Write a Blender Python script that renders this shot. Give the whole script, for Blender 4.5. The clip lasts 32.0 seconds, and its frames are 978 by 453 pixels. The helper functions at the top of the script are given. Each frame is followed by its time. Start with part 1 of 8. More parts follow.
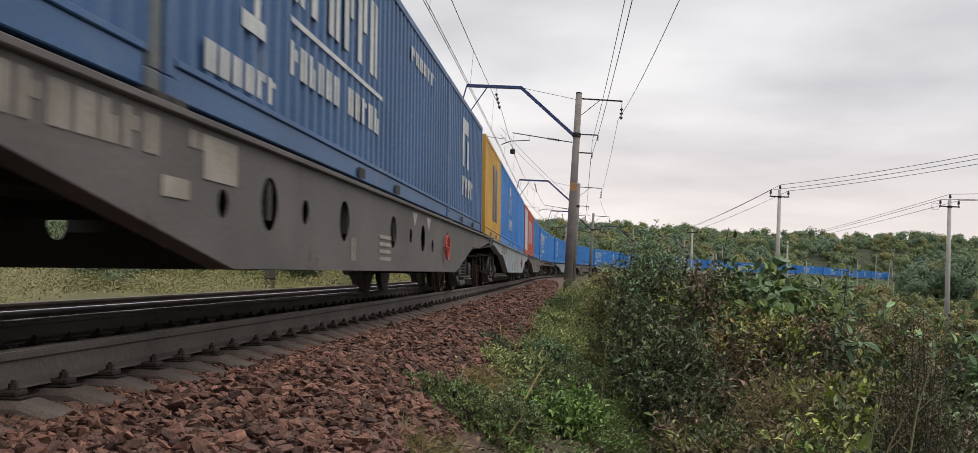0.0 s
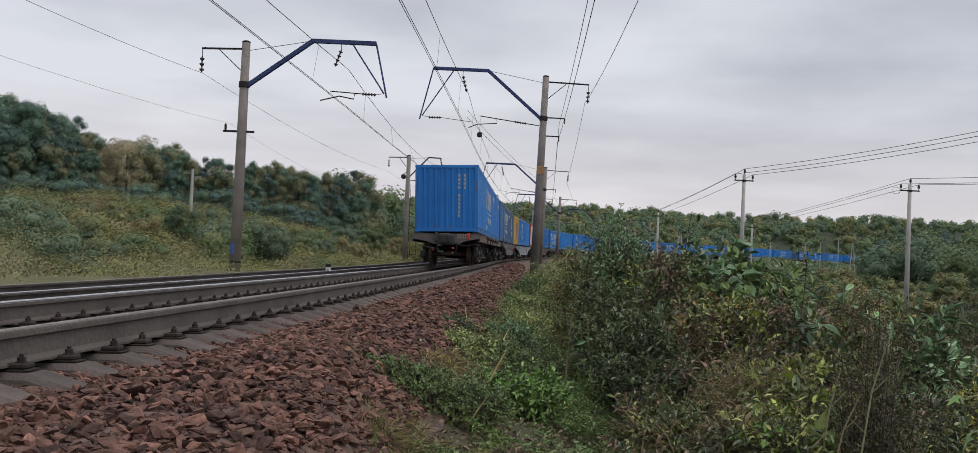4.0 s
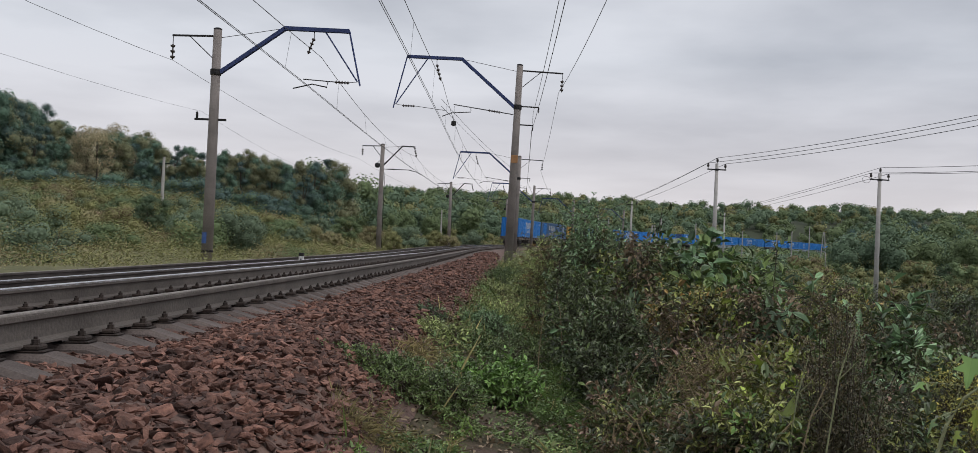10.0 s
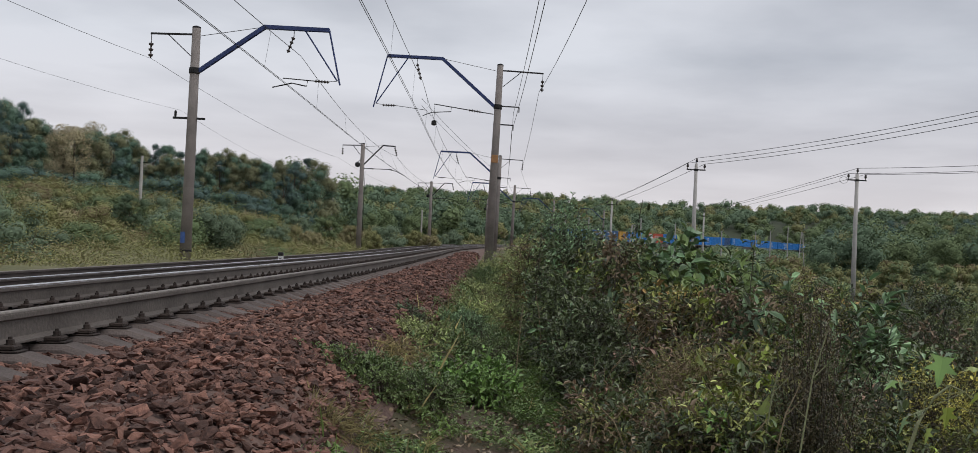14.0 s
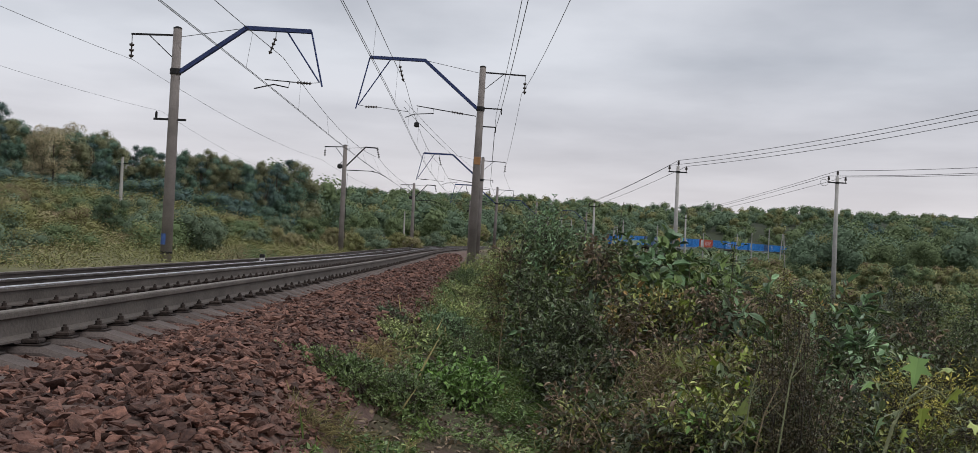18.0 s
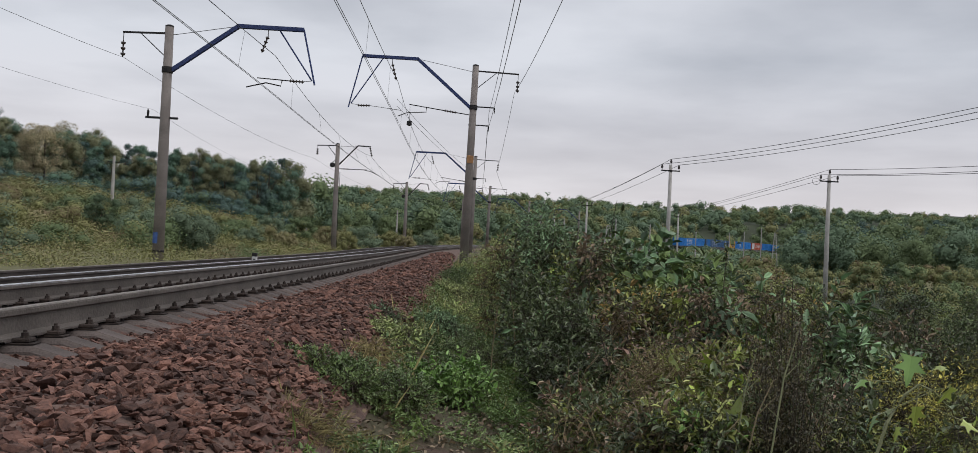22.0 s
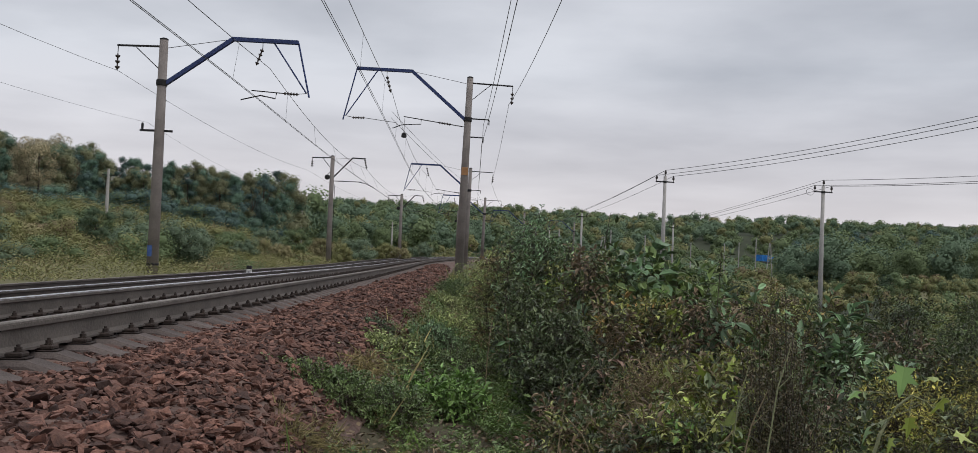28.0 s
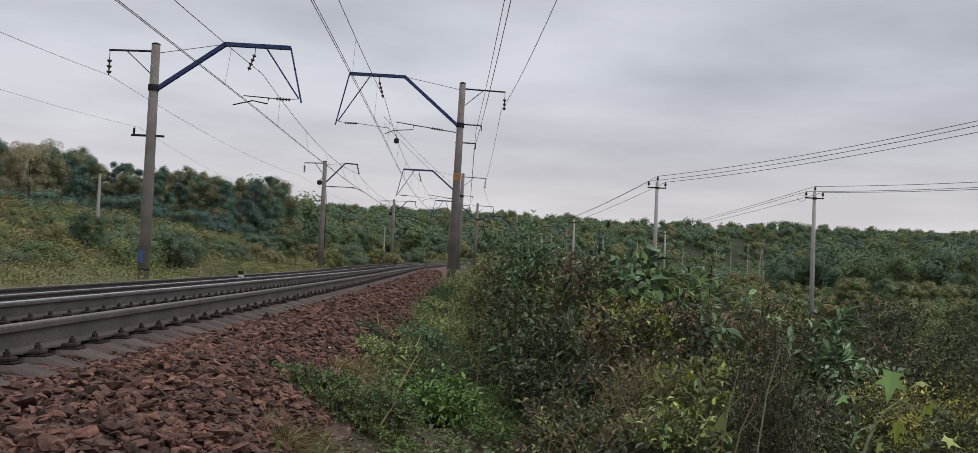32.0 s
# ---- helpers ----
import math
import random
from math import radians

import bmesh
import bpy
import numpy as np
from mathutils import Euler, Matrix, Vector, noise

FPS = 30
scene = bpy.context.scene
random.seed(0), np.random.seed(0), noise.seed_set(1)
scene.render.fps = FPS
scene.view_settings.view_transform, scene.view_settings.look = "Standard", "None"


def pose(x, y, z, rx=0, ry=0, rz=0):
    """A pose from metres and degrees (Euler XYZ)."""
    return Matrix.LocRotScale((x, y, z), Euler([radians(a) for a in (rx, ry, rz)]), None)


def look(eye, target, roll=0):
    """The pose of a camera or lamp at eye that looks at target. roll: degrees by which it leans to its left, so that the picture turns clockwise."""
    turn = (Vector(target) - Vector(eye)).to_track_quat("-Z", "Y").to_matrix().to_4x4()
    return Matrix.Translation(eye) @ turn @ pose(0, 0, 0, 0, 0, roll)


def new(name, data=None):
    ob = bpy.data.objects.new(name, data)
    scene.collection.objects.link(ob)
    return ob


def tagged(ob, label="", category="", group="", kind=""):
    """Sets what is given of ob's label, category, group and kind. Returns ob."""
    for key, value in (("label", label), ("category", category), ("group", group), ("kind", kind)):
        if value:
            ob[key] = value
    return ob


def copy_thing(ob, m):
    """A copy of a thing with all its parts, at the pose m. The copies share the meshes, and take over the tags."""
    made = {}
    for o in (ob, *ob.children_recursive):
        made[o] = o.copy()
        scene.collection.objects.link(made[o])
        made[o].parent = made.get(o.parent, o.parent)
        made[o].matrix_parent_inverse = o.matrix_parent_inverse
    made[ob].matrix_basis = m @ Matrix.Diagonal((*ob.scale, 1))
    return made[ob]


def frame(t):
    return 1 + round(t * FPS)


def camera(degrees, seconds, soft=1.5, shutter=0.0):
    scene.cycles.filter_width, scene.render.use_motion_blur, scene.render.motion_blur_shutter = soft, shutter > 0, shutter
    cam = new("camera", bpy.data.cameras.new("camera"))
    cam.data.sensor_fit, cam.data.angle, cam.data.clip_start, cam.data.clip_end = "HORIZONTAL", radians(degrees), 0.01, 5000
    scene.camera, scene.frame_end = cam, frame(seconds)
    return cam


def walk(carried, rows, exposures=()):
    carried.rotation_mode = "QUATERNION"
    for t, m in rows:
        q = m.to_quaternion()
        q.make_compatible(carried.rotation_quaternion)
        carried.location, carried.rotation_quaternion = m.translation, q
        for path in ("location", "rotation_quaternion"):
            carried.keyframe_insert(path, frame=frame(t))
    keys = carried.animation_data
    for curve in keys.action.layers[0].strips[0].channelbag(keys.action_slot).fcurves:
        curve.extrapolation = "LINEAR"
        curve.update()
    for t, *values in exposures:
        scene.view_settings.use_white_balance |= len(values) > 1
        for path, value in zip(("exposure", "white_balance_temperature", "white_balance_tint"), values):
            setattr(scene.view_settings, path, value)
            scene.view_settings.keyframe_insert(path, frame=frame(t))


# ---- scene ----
cam = camera(53.52, 32.0, soft=0.6, shutter=0.2)
# seconds, place of the eye, yaw, pitch and lean in degrees
EYES = [
    (0, -0.05, 0.019, 0.524, 3.783, 2.54, 2.59),
    (0.5, -0.059, 0.031, 0.519, 3.834, 2.03, 2.631),
    (1, -0.058, 0.029, 0.519, 3.581, 1.903, 2.645),
    (1.5, -0.057, 0.025, 0.515, 3.475, 1.734, 2.686),
    (2, -0.062, 0.031, 0.521, 3.684, 1.775, 2.663),
    (2.5, -0.048, 0.009, 0.53, 3.388, 1.826, 2.425),
    (3, -0.036, 0.01, 0.53, 2.672, 1.653, 2.668),
    (3.5, -0.031, 0.01, 0.526, 2.065, 1.662, 2.651),
    (5.5, -0.02, 0.01, 0.528, 1.581, 1.309, 2.538),
    (6, -0.019, 0.012, 0.526, 1.48, 1.192, 2.597),
    (6.5, -0.02, 0.016, 0.524, 1.393, 1.173, 2.651),
    (7, -0.012, 0.015, 0.521, 1.13, 1.171, 2.59),
    (7.5, -0.012, 0.006, 0.524, 1.114, 1.107, 2.594),
    (8, -0.015, 0.016, 0.521, 1.094, 1.104, 2.593),
    (8.5, -0.008, 0.003, 0.524, 0.515, 1.07, 2.581),
    (9, 0, 0, 0.526, -0, 1.121, 2.602),
    (9.5, -0.011, 0.013, 0.525, 0.117, 1.059, 2.512),
    (10, -0.01, 0.014, 0.527, 0.265, 1.043, 2.521),
    (10.5, -0.002, 0, 0.527, 0.068, 1.083, 2.421),
    (11, -0.009, 0.013, 0.526, 0.151, 1.052, 2.5),
    (11.5, -0.008, 0.013, 0.528, 0.119, 1.102, 2.49),
    (12, -0.004, 0.01, 0.525, -0.053, 1.045, 2.447),
    (12.5, -0.014, 0.025, 0.522, 0.06, 0.949, 2.459),
    (13, -0.002, 0.007, 0.528, -0.105, 0.962, 2.453),
    (13.5, 0.006, -0.002, 0.529, -0.657, 1.094, 2.54),
    (14, 0.005, -0.002, 0.529, -0.886, 1.072, 2.559),
    (14.5, 0.01, -0.013, 0.53, -1.065, 1.093, 2.544),
    (16.5, 0.022, -0.019, 0.532, -1.664, 1.297, 2.527),
    (17, 0.014, -0.007, 0.529, -1.731, 1.222, 2.565),
    (17.5, 0.014, -0, 0.525, -1.786, 1.147, 2.568),
    (18, 0.017, -0.014, 0.53, -1.9, 1.23, 2.582),
    (18.5, 0.018, -0.012, 0.527, -1.962, 1.217, 2.612),
    (19, 0.016, -0.005, 0.526, -2.148, 1.138, 2.574),
    (19.5, 0.013, 0.001, 0.526, -2.164, 1.179, 2.58),
    (20, 0.017, 0, 0.526, -2.323, 1.125, 2.559),
    (20.5, 0.025, -0.019, 0.529, -2.446, 1.138, 2.571),
    (21, 0.018, -0.005, 0.528, -2.376, 1.243, 2.532),
    (21.5, 0.017, -0.001, 0.53, -2.274, 1.203, 2.525),
    (22, 0.015, 0.003, 0.528, -2.329, 1.174, 2.565),
    (22.5, 0.015, 0.003, 0.528, -2.338, 1.124, 2.603),
    (23, 0.014, 0.004, 0.527, -2.401, 1.181, 2.582),
    (23.5, 0.016, 0.005, 0.526, -2.564, 0.995, 2.589),
    (24, 0.018, -0.001, 0.524, -2.678, 0.929, 2.521),
    (24.5, 0.018, -0.003, 0.522, -2.758, 1.097, 2.552),
    (25, 0.019, -0.005, 0.526, -2.553, 1.496, 2.149),
    (25.5, 0.02, 0.001, 0.529, -2.474, 1.618, 2.158),
    (27.5, 0.025, -0.011, 0.534, -2.64, 1.64, 2.243),
    (28, 0.023, -0.008, 0.534, -2.589, 1.871, 2.351),
    (28.5, 0.032, -0.016, 0.536, -2.708, 1.917, 2.337),
    (29, 0.037, -0.027, 0.534, -2.824, 1.848, 2.288),
    (29.5, 0.03, -0.013, 0.539, -2.791, 2.15, 2.293),
    (30, 0.027, -0.006, 0.541, -2.733, 2.361, 2.342),
    (30.5, 0.033, -0.009, 0.535, -2.959, 2.208, 2.335),
    (31, 0.034, -0.005, 0.528, -3.038, 2.158, 2.342),
    (31.5, 0.031, 0.001, 0.53, -2.94, 2.201, 2.39),
    (32, 0.035, -0.015, 0.53, -3.02, 2.227, 2.415),
]


def eye_pose(x, y, z, yaw, pitch, lean):
    return Matrix.Translation((x, y, z)) @ Matrix.Rotation(radians(yaw), 4, "Z") @ Matrix.Rotation(radians(90 + pitch), 4, "X") @ Matrix.Rotation(radians(lean), 4, "Z")


walk(cam, [(r[0], eye_pose(*r[1:])) for r in EYES], [(0.0, 0.32, 7050, 11), (2.0, 0.33, 6950, 11), (2.5, 0.28, 6700, 10), (3.0, 0.14, 6500, 10), (3.4, 0.06, 6500, 10), (6.0, 0.0, 6500, 10), (24.0, 0.0, 6500, 10), (28.0, -0.02, 6500, 10), (29.0, -0.03, 6500, 10), (30.0, -0.15, 6500, 10), (31.0, -0.12, 6500, 10), (32.0, -0.09, 6500, 10)])

# ---- world and sun: a closed grey cloud cover ----
world = bpy.data.worlds.new("overcast_sky")
scene.world = world
world.use_nodes = True


def build_sky():
    nt = world.node_tree
    nt.nodes.clear()
    n, l = nt.nodes.new, nt.links.new
    out, bg = n("ShaderNodeOutputWorld"), n("ShaderNodeBackground")
    co, sep = n("ShaderNodeTexCoord"), n("ShaderNodeSeparateXYZ")
    l(co.outputs["Generated"], sep.inputs[0])
    lift = n("ShaderNodeMath")
    lift.operation = "MAXIMUM"
    l(sep.outputs["Z"], lift.inputs[0])
    lift.inputs[1].default_value = 0.0
    add = n("ShaderNodeMath")
    add.operation = "ADD"
    l(lift.outputs[0], add.inputs[0])
    add.inputs[1].default_value = 0.09
    flat = n("ShaderNodeCombineXYZ")
    flat.inputs["Z"].default_value = 12.4
    for axis in ("X", "Y"):
        d = n("ShaderNodeMath")
        d.operation = "DIVIDE"
        l(sep.outputs[axis], d.inputs[0])
        l(add.outputs[0], d.inputs[1])
        l(d.outputs[0], flat.inputs[axis])
    big, small = n("ShaderNodeTexNoise"), n("ShaderNodeTexNoise")
    for t, s, dt in ((big, 0.42, 4.0), (small, 1.3, 5.0)):
        l(flat.outputs[0], t.inputs["Vector"])
        t.inputs["Scale"].default_value, t.inputs["Detail"].default_value, t.inputs["Roughness"].default_value = s, dt, 0.5
    mix = n("ShaderNodeMix")
    mix.inputs["Factor"].default_value = 0.35
    l(big.outputs["Fac"], mix.inputs["A"])
    l(small.outputs["Fac"], mix.inputs["B"])
    ramp = n("ShaderNodeValToRGB")
    l(mix.outputs["Result"], ramp.inputs[0])
    e = ramp.color_ramp.elements
    e[0].position, e[0].color = 0.38, (0.345, 0.362, 0.405, 1)
    e[1].position, e[1].color = 0.63, (0.625, 0.64, 0.685, 1)
    glow = n("ShaderNodeValToRGB")
    l(sep.outputs["Z"], glow.inputs[0])
    g = glow.color_ramp.elements
    g[0].position, g[0].color = 0.03, (1, 1, 1, 1)
    g[1].position, g[1].color = 0.19, (0, 0, 0, 1)
    low = n("ShaderNodeMix")
    low.data_type = "RGBA"
    sc = n("ShaderNodeMath")
    sc.operation = "MULTIPLY"
    sc.inputs[1].default_value = 0.75
    l(glow.outputs[0], sc.inputs[0])
    l(sc.outputs[0], low.inputs["Factor"])
    l(ramp.outputs[0], low.inputs["A"])
    low.inputs["B"].default_value = (0.69, 0.64, 0.66, 1)
    sky = n("ShaderNodeTexSky")
    sky.sky_type, sky.sun_disc = "NISHITA", False
    sky.sun_elevation, sky.sun_rotation = radians(62), radians(108)
    blend = n("ShaderNodeMix")
    blend.data_type = "RGBA"
    dim = n("ShaderNodeMix")
    dim.data_type, dim.blend_type = "RGBA", "MULTIPLY"
    dim.inputs["Factor"].default_value = 1.0
    dim.inputs["B"].default_value = (0.1, 0.1, 0.1, 1)
    l(sky.outputs[0], dim.inputs["A"])
    blend.inputs["Factor"].default_value = 0.08
    l(low.outputs["Result"], blend.inputs["A"])
    l(dim.outputs["Result"], blend.inputs["B"])
    l(blend.outputs["Result"], bg.inputs["Color"])
    bg.inputs["Strength"].default_value = 1.18
    l(bg.outputs[0], out.inputs[0])


build_sky()
sun = new("sun", bpy.data.lights.new("sun", "SUN"))
sun.data.energy, sun.data.angle, sun.data.color = 1.3, radians(50), (1.0, 0.96, 0.92)
sun.matrix_basis = look((30, -10, 60), (0, 0, 0))

# ---- materials ----
MATS = {}


def mat(name, a, b, scale=6.0, rough=0.8, metal=0.0, bump=0.2, fine=60.0, spot=None, island=0.0, thin=0.0, each=0.0, detail=6.0):
    """Two colours by a coarse noise, a fine noise for grain and relief; spot: a third colour for stains; island, each: brightness that varies from piece to piece;
    thin: light let through, for leaves."""
    m = bpy.data.materials.new(name)
    m.use_nodes = True
    nt = m.node_tree
    n, l = nt.nodes.new, nt.links.new
    bs = nt.nodes["Principled BSDF"]
    co = n("ShaderNodeTexCoord")
    t1, t2 = n("ShaderNodeTexNoise"), n("ShaderNodeTexNoise")
    for t, s, dt in ((t1, scale, detail), (t2, fine, 3.0)):
        l(co.outputs["Object"], t.inputs["Vector"])
        t.inputs["Scale"].default_value, t.inputs["Detail"].default_value = s, dt
    r = n("ShaderNodeValToRGB")
    l(t1.outputs["Fac"], r.inputs[0])
    e = r.color_ramp.elements
    e[0].position, e[0].color = 0.36, (*a, 1)
    e[1].position, e[1].color = 0.64, (*b, 1)
    colour = r.outputs[0]
    if spot:
        t3 = n("ShaderNodeTexNoise")
        l(co.outputs["Object"], t3.inputs["Vector"])
        t3.inputs["Scale"].default_value, t3.inputs["Detail"].default_value, t3.inputs["Roughness"].default_value = spot[1], 8.0, 0.7
        r3 = n("ShaderNodeValToRGB")
        l(t3.outputs["Fac"], r3.inputs[0])
        r3.color_ramp.elements[0].position, r3.color_ramp.elements[1].position = spot[2], spot[2] + 0.08
        mx = n("ShaderNodeMix")
        mx.data_type = "RGBA"
        l(r3.outputs[0], mx.inputs["Factor"])
        l(colour, mx.inputs["A"])
        mx.inputs["B"].default_value = (*spot[0], 1)
        colour = mx.outputs["Result"]
    grain = n("ShaderNodeMapRange")
    l(t2.outputs["Fac"], grain.inputs["Value"])
    grain.inputs["From Min"].default_value, grain.inputs["From Max"].default_value = 0.3, 0.7
    grain.inputs["To Min"].default_value, grain.inputs["To Max"].default_value = 0.82, 1.16
    value = grain.outputs[0]
    for amount, kind, sock in ((island, "ShaderNodeNewGeometry", "Random Per Island"), (each, "ShaderNodeObjectInfo", "Random")):
        if amount:
            g, mr, mu = n(kind), n("ShaderNodeMapRange"), n("ShaderNodeMath")
            l(g.outputs[sock], mr.inputs["Value"])
            mr.inputs["To Min"].default_value, mr.inputs["To Max"].default_value = 1 - amount, 1 + amount
            mu.operation = "MULTIPLY"
            l(value, mu.inputs[0])
            l(mr.outputs[0], mu.inputs[1])
            value = mu.outputs[0]
    sc = n("ShaderNodeMix")
    sc.data_type, sc.blend_type = "RGBA", "MULTIPLY"
    sc.inputs["Factor"].default_value = 1.0
    l(colour, sc.inputs["A"])
    l(value, sc.inputs["B"])
    colour = sc.outputs["Result"]
    l(colour, bs.inputs["Base Color"])
    bs.inputs["Roughness"].default_value, bs.inputs["Metallic"].default_value = rough, metal
    if bump:
        bp = n("ShaderNodeBump")
        bp.inputs["Strength"].default_value, bp.inputs["Distance"].default_value = bump, 0.02
        l(t2.outputs["Fac"], bp.inputs["Height"])
        l(bp.outputs[0], bs.inputs["Normal"])
    if thin:
        tr, ms = n("ShaderNodeBsdfTranslucent"), n("ShaderNodeMixShader")
        l(colour, tr.inputs["Color"])
        ms.inputs[0].default_value = thin
        l(bs.outputs[0], ms.inputs[1])
        l(tr.outputs[0], ms.inputs[2])
        l(ms.outputs[0], nt.nodes["Material Output"].inputs["Surface"])
    MATS[name] = m
    return m


def leaf_mat(name, a, b, rough=0.34, island=0.7, each=0.28, gain=1.9, thin=0.06, scale=0.6):
    a, b = [c * gain for c in a], [c * gain for c in b]
    return mat(name, a, b, scale, rough, 0.0, 0.0, 9.0, island=island, thin=thin, each=each)


def canopy_mat(name, a, b, scale=2.0, each=0.15, thin=0.2):
    """Foliage seen from afar: leaf masses with light and dark flecks and relief."""
    return mat(name, a, b, scale, 0.85, 0.0, 0.0, scale * 2.0, island=0.06, thin=thin, each=each, detail=4.0)


# woodland floor, its colour darkened for the shade below the bushes
mat("shaded_forest_floor", (0.026, 0.036, 0.018), (0.048, 0.060, 0.028), 0.12, 0.95, bump=0.5, fine=2.0)
mat("meadow_grass", (0.115, 0.116, 0.050), (0.175, 0.165, 0.075), 0.3, 0.95, bump=0.8, fine=9.0, spot=((0.12, 0.095, 0.06), 0.25, 0.58))
mat("soil_and_grass", (0.062, 0.052, 0.032), (0.088, 0.080, 0.042), 0.35, 0.95, bump=0.9, fine=22.0, spot=((0.085, 0.055, 0.040), 1.6, 0.5))
mat("ballast", (0.105, 0.066, 0.055), (0.180, 0.115, 0.092), 1.1, 0.95, bump=0.9, fine=24.0, spot=((0.11, 0.095, 0.085), 0.8, 0.60))
mat("stone", (0.146, 0.076, 0.060), (0.296, 0.150, 0.108), 2.2, 0.85, bump=0.6, fine=60.0, spot=((0.19, 0.13, 0.115), 4.0, 0.62), island=0.68, each=0.55)
mat("rail_steel", (0.085, 0.073, 0.064), (0.125, 0.108, 0.096), 2.0, 0.75, 0.1, bump=0.3, fine=40.0, spot=((0.075, 0.06, 0.05), 1.2, 0.62))
mat("rail_dark", (0.05, 0.042, 0.038), (0.08, 0.068, 0.062), 2.0, 0.8, 0.1, bump=0.3, fine=40.0)
mat("rail_head_worn", (0.80, 0.80, 0.80), (0.88, 0.88, 0.88), 3.0, 0.22, 1.0, bump=0.05, fine=80.0)
mat("rail_head_dull", (0.20, 0.175, 0.15), (0.27, 0.24, 0.21), 3.0, 0.55, 0.35, bump=0.1, fine=80.0)
mat("sleeper_concrete", (0.088, 0.070, 0.064), (0.136, 0.110, 0.099), 3.0, 0.9, bump=0.35, fine=70.0, spot=((0.11, 0.09, 0.078), 2.5, 0.58), each=0.18)
mat("fastening_iron", (0.030, 0.022, 0.019), (0.055, 0.040, 0.033), 12.0, 0.85, 0.2, bump=0.4, fine=90.0, each=0.2)
mat("mast_concrete", (0.195, 0.172, 0.160), (0.275, 0.245, 0.228), 1.3, 0.92, bump=0.3, fine=35.0, spot=((0.15, 0.13, 0.115), 1.1, 0.6))
mat("pole_concrete", (0.37, 0.355, 0.335), (0.48, 0.46, 0.44), 1.2, 0.92, bump=0.3, fine=35.0, spot=((0.22, 0.20, 0.185), 1.4, 0.6))
mat("bracket_blue", (0.022, 0.040, 0.135), (0.036, 0.060, 0.18), 3.0, 0.55, 0.1, bump=0.15, fine=50.0)
mat("dark_iron", (0.016, 0.016, 0.018), (0.03, 0.028, 0.028), 5.0, 0.7, 0.3, bump=0.2, fine=60.0)
mat("porcelain", (0.035, 0.026, 0.024), (0.055, 0.042, 0.038), 5.0, 0.3, bump=0.0)
mat("wire_metal", (0.035, 0.036, 0.04), (0.055, 0.055, 0.058), 3.0, 0.6, 0.4, bump=0.0)
mat("blue_mark", (0.045, 0.10, 0.30), (0.08, 0.15, 0.38), 6.0, 0.8)
mat("white_paint", (0.60, 0.60, 0.58), (0.74, 0.74, 0.72), 4.0, 0.65, bump=0.1, spot=((0.40, 0.37, 0.33), 3.0, 0.63))
mat("dirty_white", (0.34, 0.33, 0.31), (0.46, 0.45, 0.43), 5.0, 0.8, bump=0.1, spot=((0.20, 0.18, 0.16), 3.0, 0.6))
mat("orange_mark", (0.35, 0.18, 0.08), (0.45, 0.24, 0.11), 6.0, 0.8)
mat("container_blue", (0.008, 0.150, 0.48), (0.014, 0.200, 0.59), 0.5, 0.48, bump=0.08, fine=30.0, spot=((0.045, 0.17, 0.40), 1.3, 0.63), each=0.14)
mat("container_steel", (0.026, 0.085, 0.20), (0.040, 0.115, 0.26), 0.5, 0.5, bump=0.08, fine=30.0, spot=((0.08, 0.14, 0.24), 1.3, 0.6), each=0.08)
mat("container_navy", (0.018, 0.055, 0.15), (0.03, 0.085, 0.22), 0.5, 0.5, bump=0.08, fine=30.0, spot=((0.06, 0.08, 0.12), 1.3, 0.63), each=0.1)
mat("container_yellow", (0.48, 0.27, 0.045), (0.60, 0.35, 0.07), 0.6, 0.55, bump=0.08, fine=30.0, spot=((0.35, 0.22, 0.08), 1.3, 0.62))
mat("container_red", (0.42, 0.060, 0.030), (0.52, 0.09, 0.045), 0.6, 0.55, bump=0.08, fine=30.0, spot=((0.3, 0.08, 0.05), 1.3, 0.62))
mat("container_grey", (0.085, 0.10, 0.11), (0.12, 0.14, 0.15), 0.6, 0.6, bump=0.08, fine=30.0, spot=((0.14, 0.10, 0.07), 1.3, 0.6))
mat("letter_white", (0.42, 0.46, 0.48), (0.58, 0.60, 0.60), 3.0, 0.6, bump=0.0)
mat("letter_grey", (0.26, 0.24, 0.21), (0.36, 0.33, 0.30), 3.0, 0.8, bump=0.0)
mat("letter_dull", (0.085, 0.075, 0.066), (0.13, 0.115, 0.10), 3.0, 0.85, bump=0.0)
mat("wagon_grey", (0.092, 0.085, 0.084), (0.134, 0.124, 0.122), 0.8, 0.7, 0.1, bump=0.12, fine=30.0, spot=((0.075, 0.06, 0.05), 1.4, 0.6))
mat("wagon_brown", (0.105, 0.083, 0.068), (0.155, 0.126, 0.104), 1.0, 0.85, 0.0, bump=0.2, fine=30.0, spot=((0.10, 0.07, 0.052), 1.6, 0.58))
mat("wagon_pale", (0.22, 0.26, 0.29), (0.30, 0.34, 0.37), 1.0, 0.7, 0.0, bump=0.12, fine=30.0, spot=((0.16, 0.15, 0.14), 1.6, 0.58))
mat("wagon_rust", (0.13, 0.075, 0.05), (0.20, 0.125, 0.085), 2.0, 0.9, bump=0.2, fine=30.0, spot=((0.08, 0.06, 0.05), 1.6, 0.55))
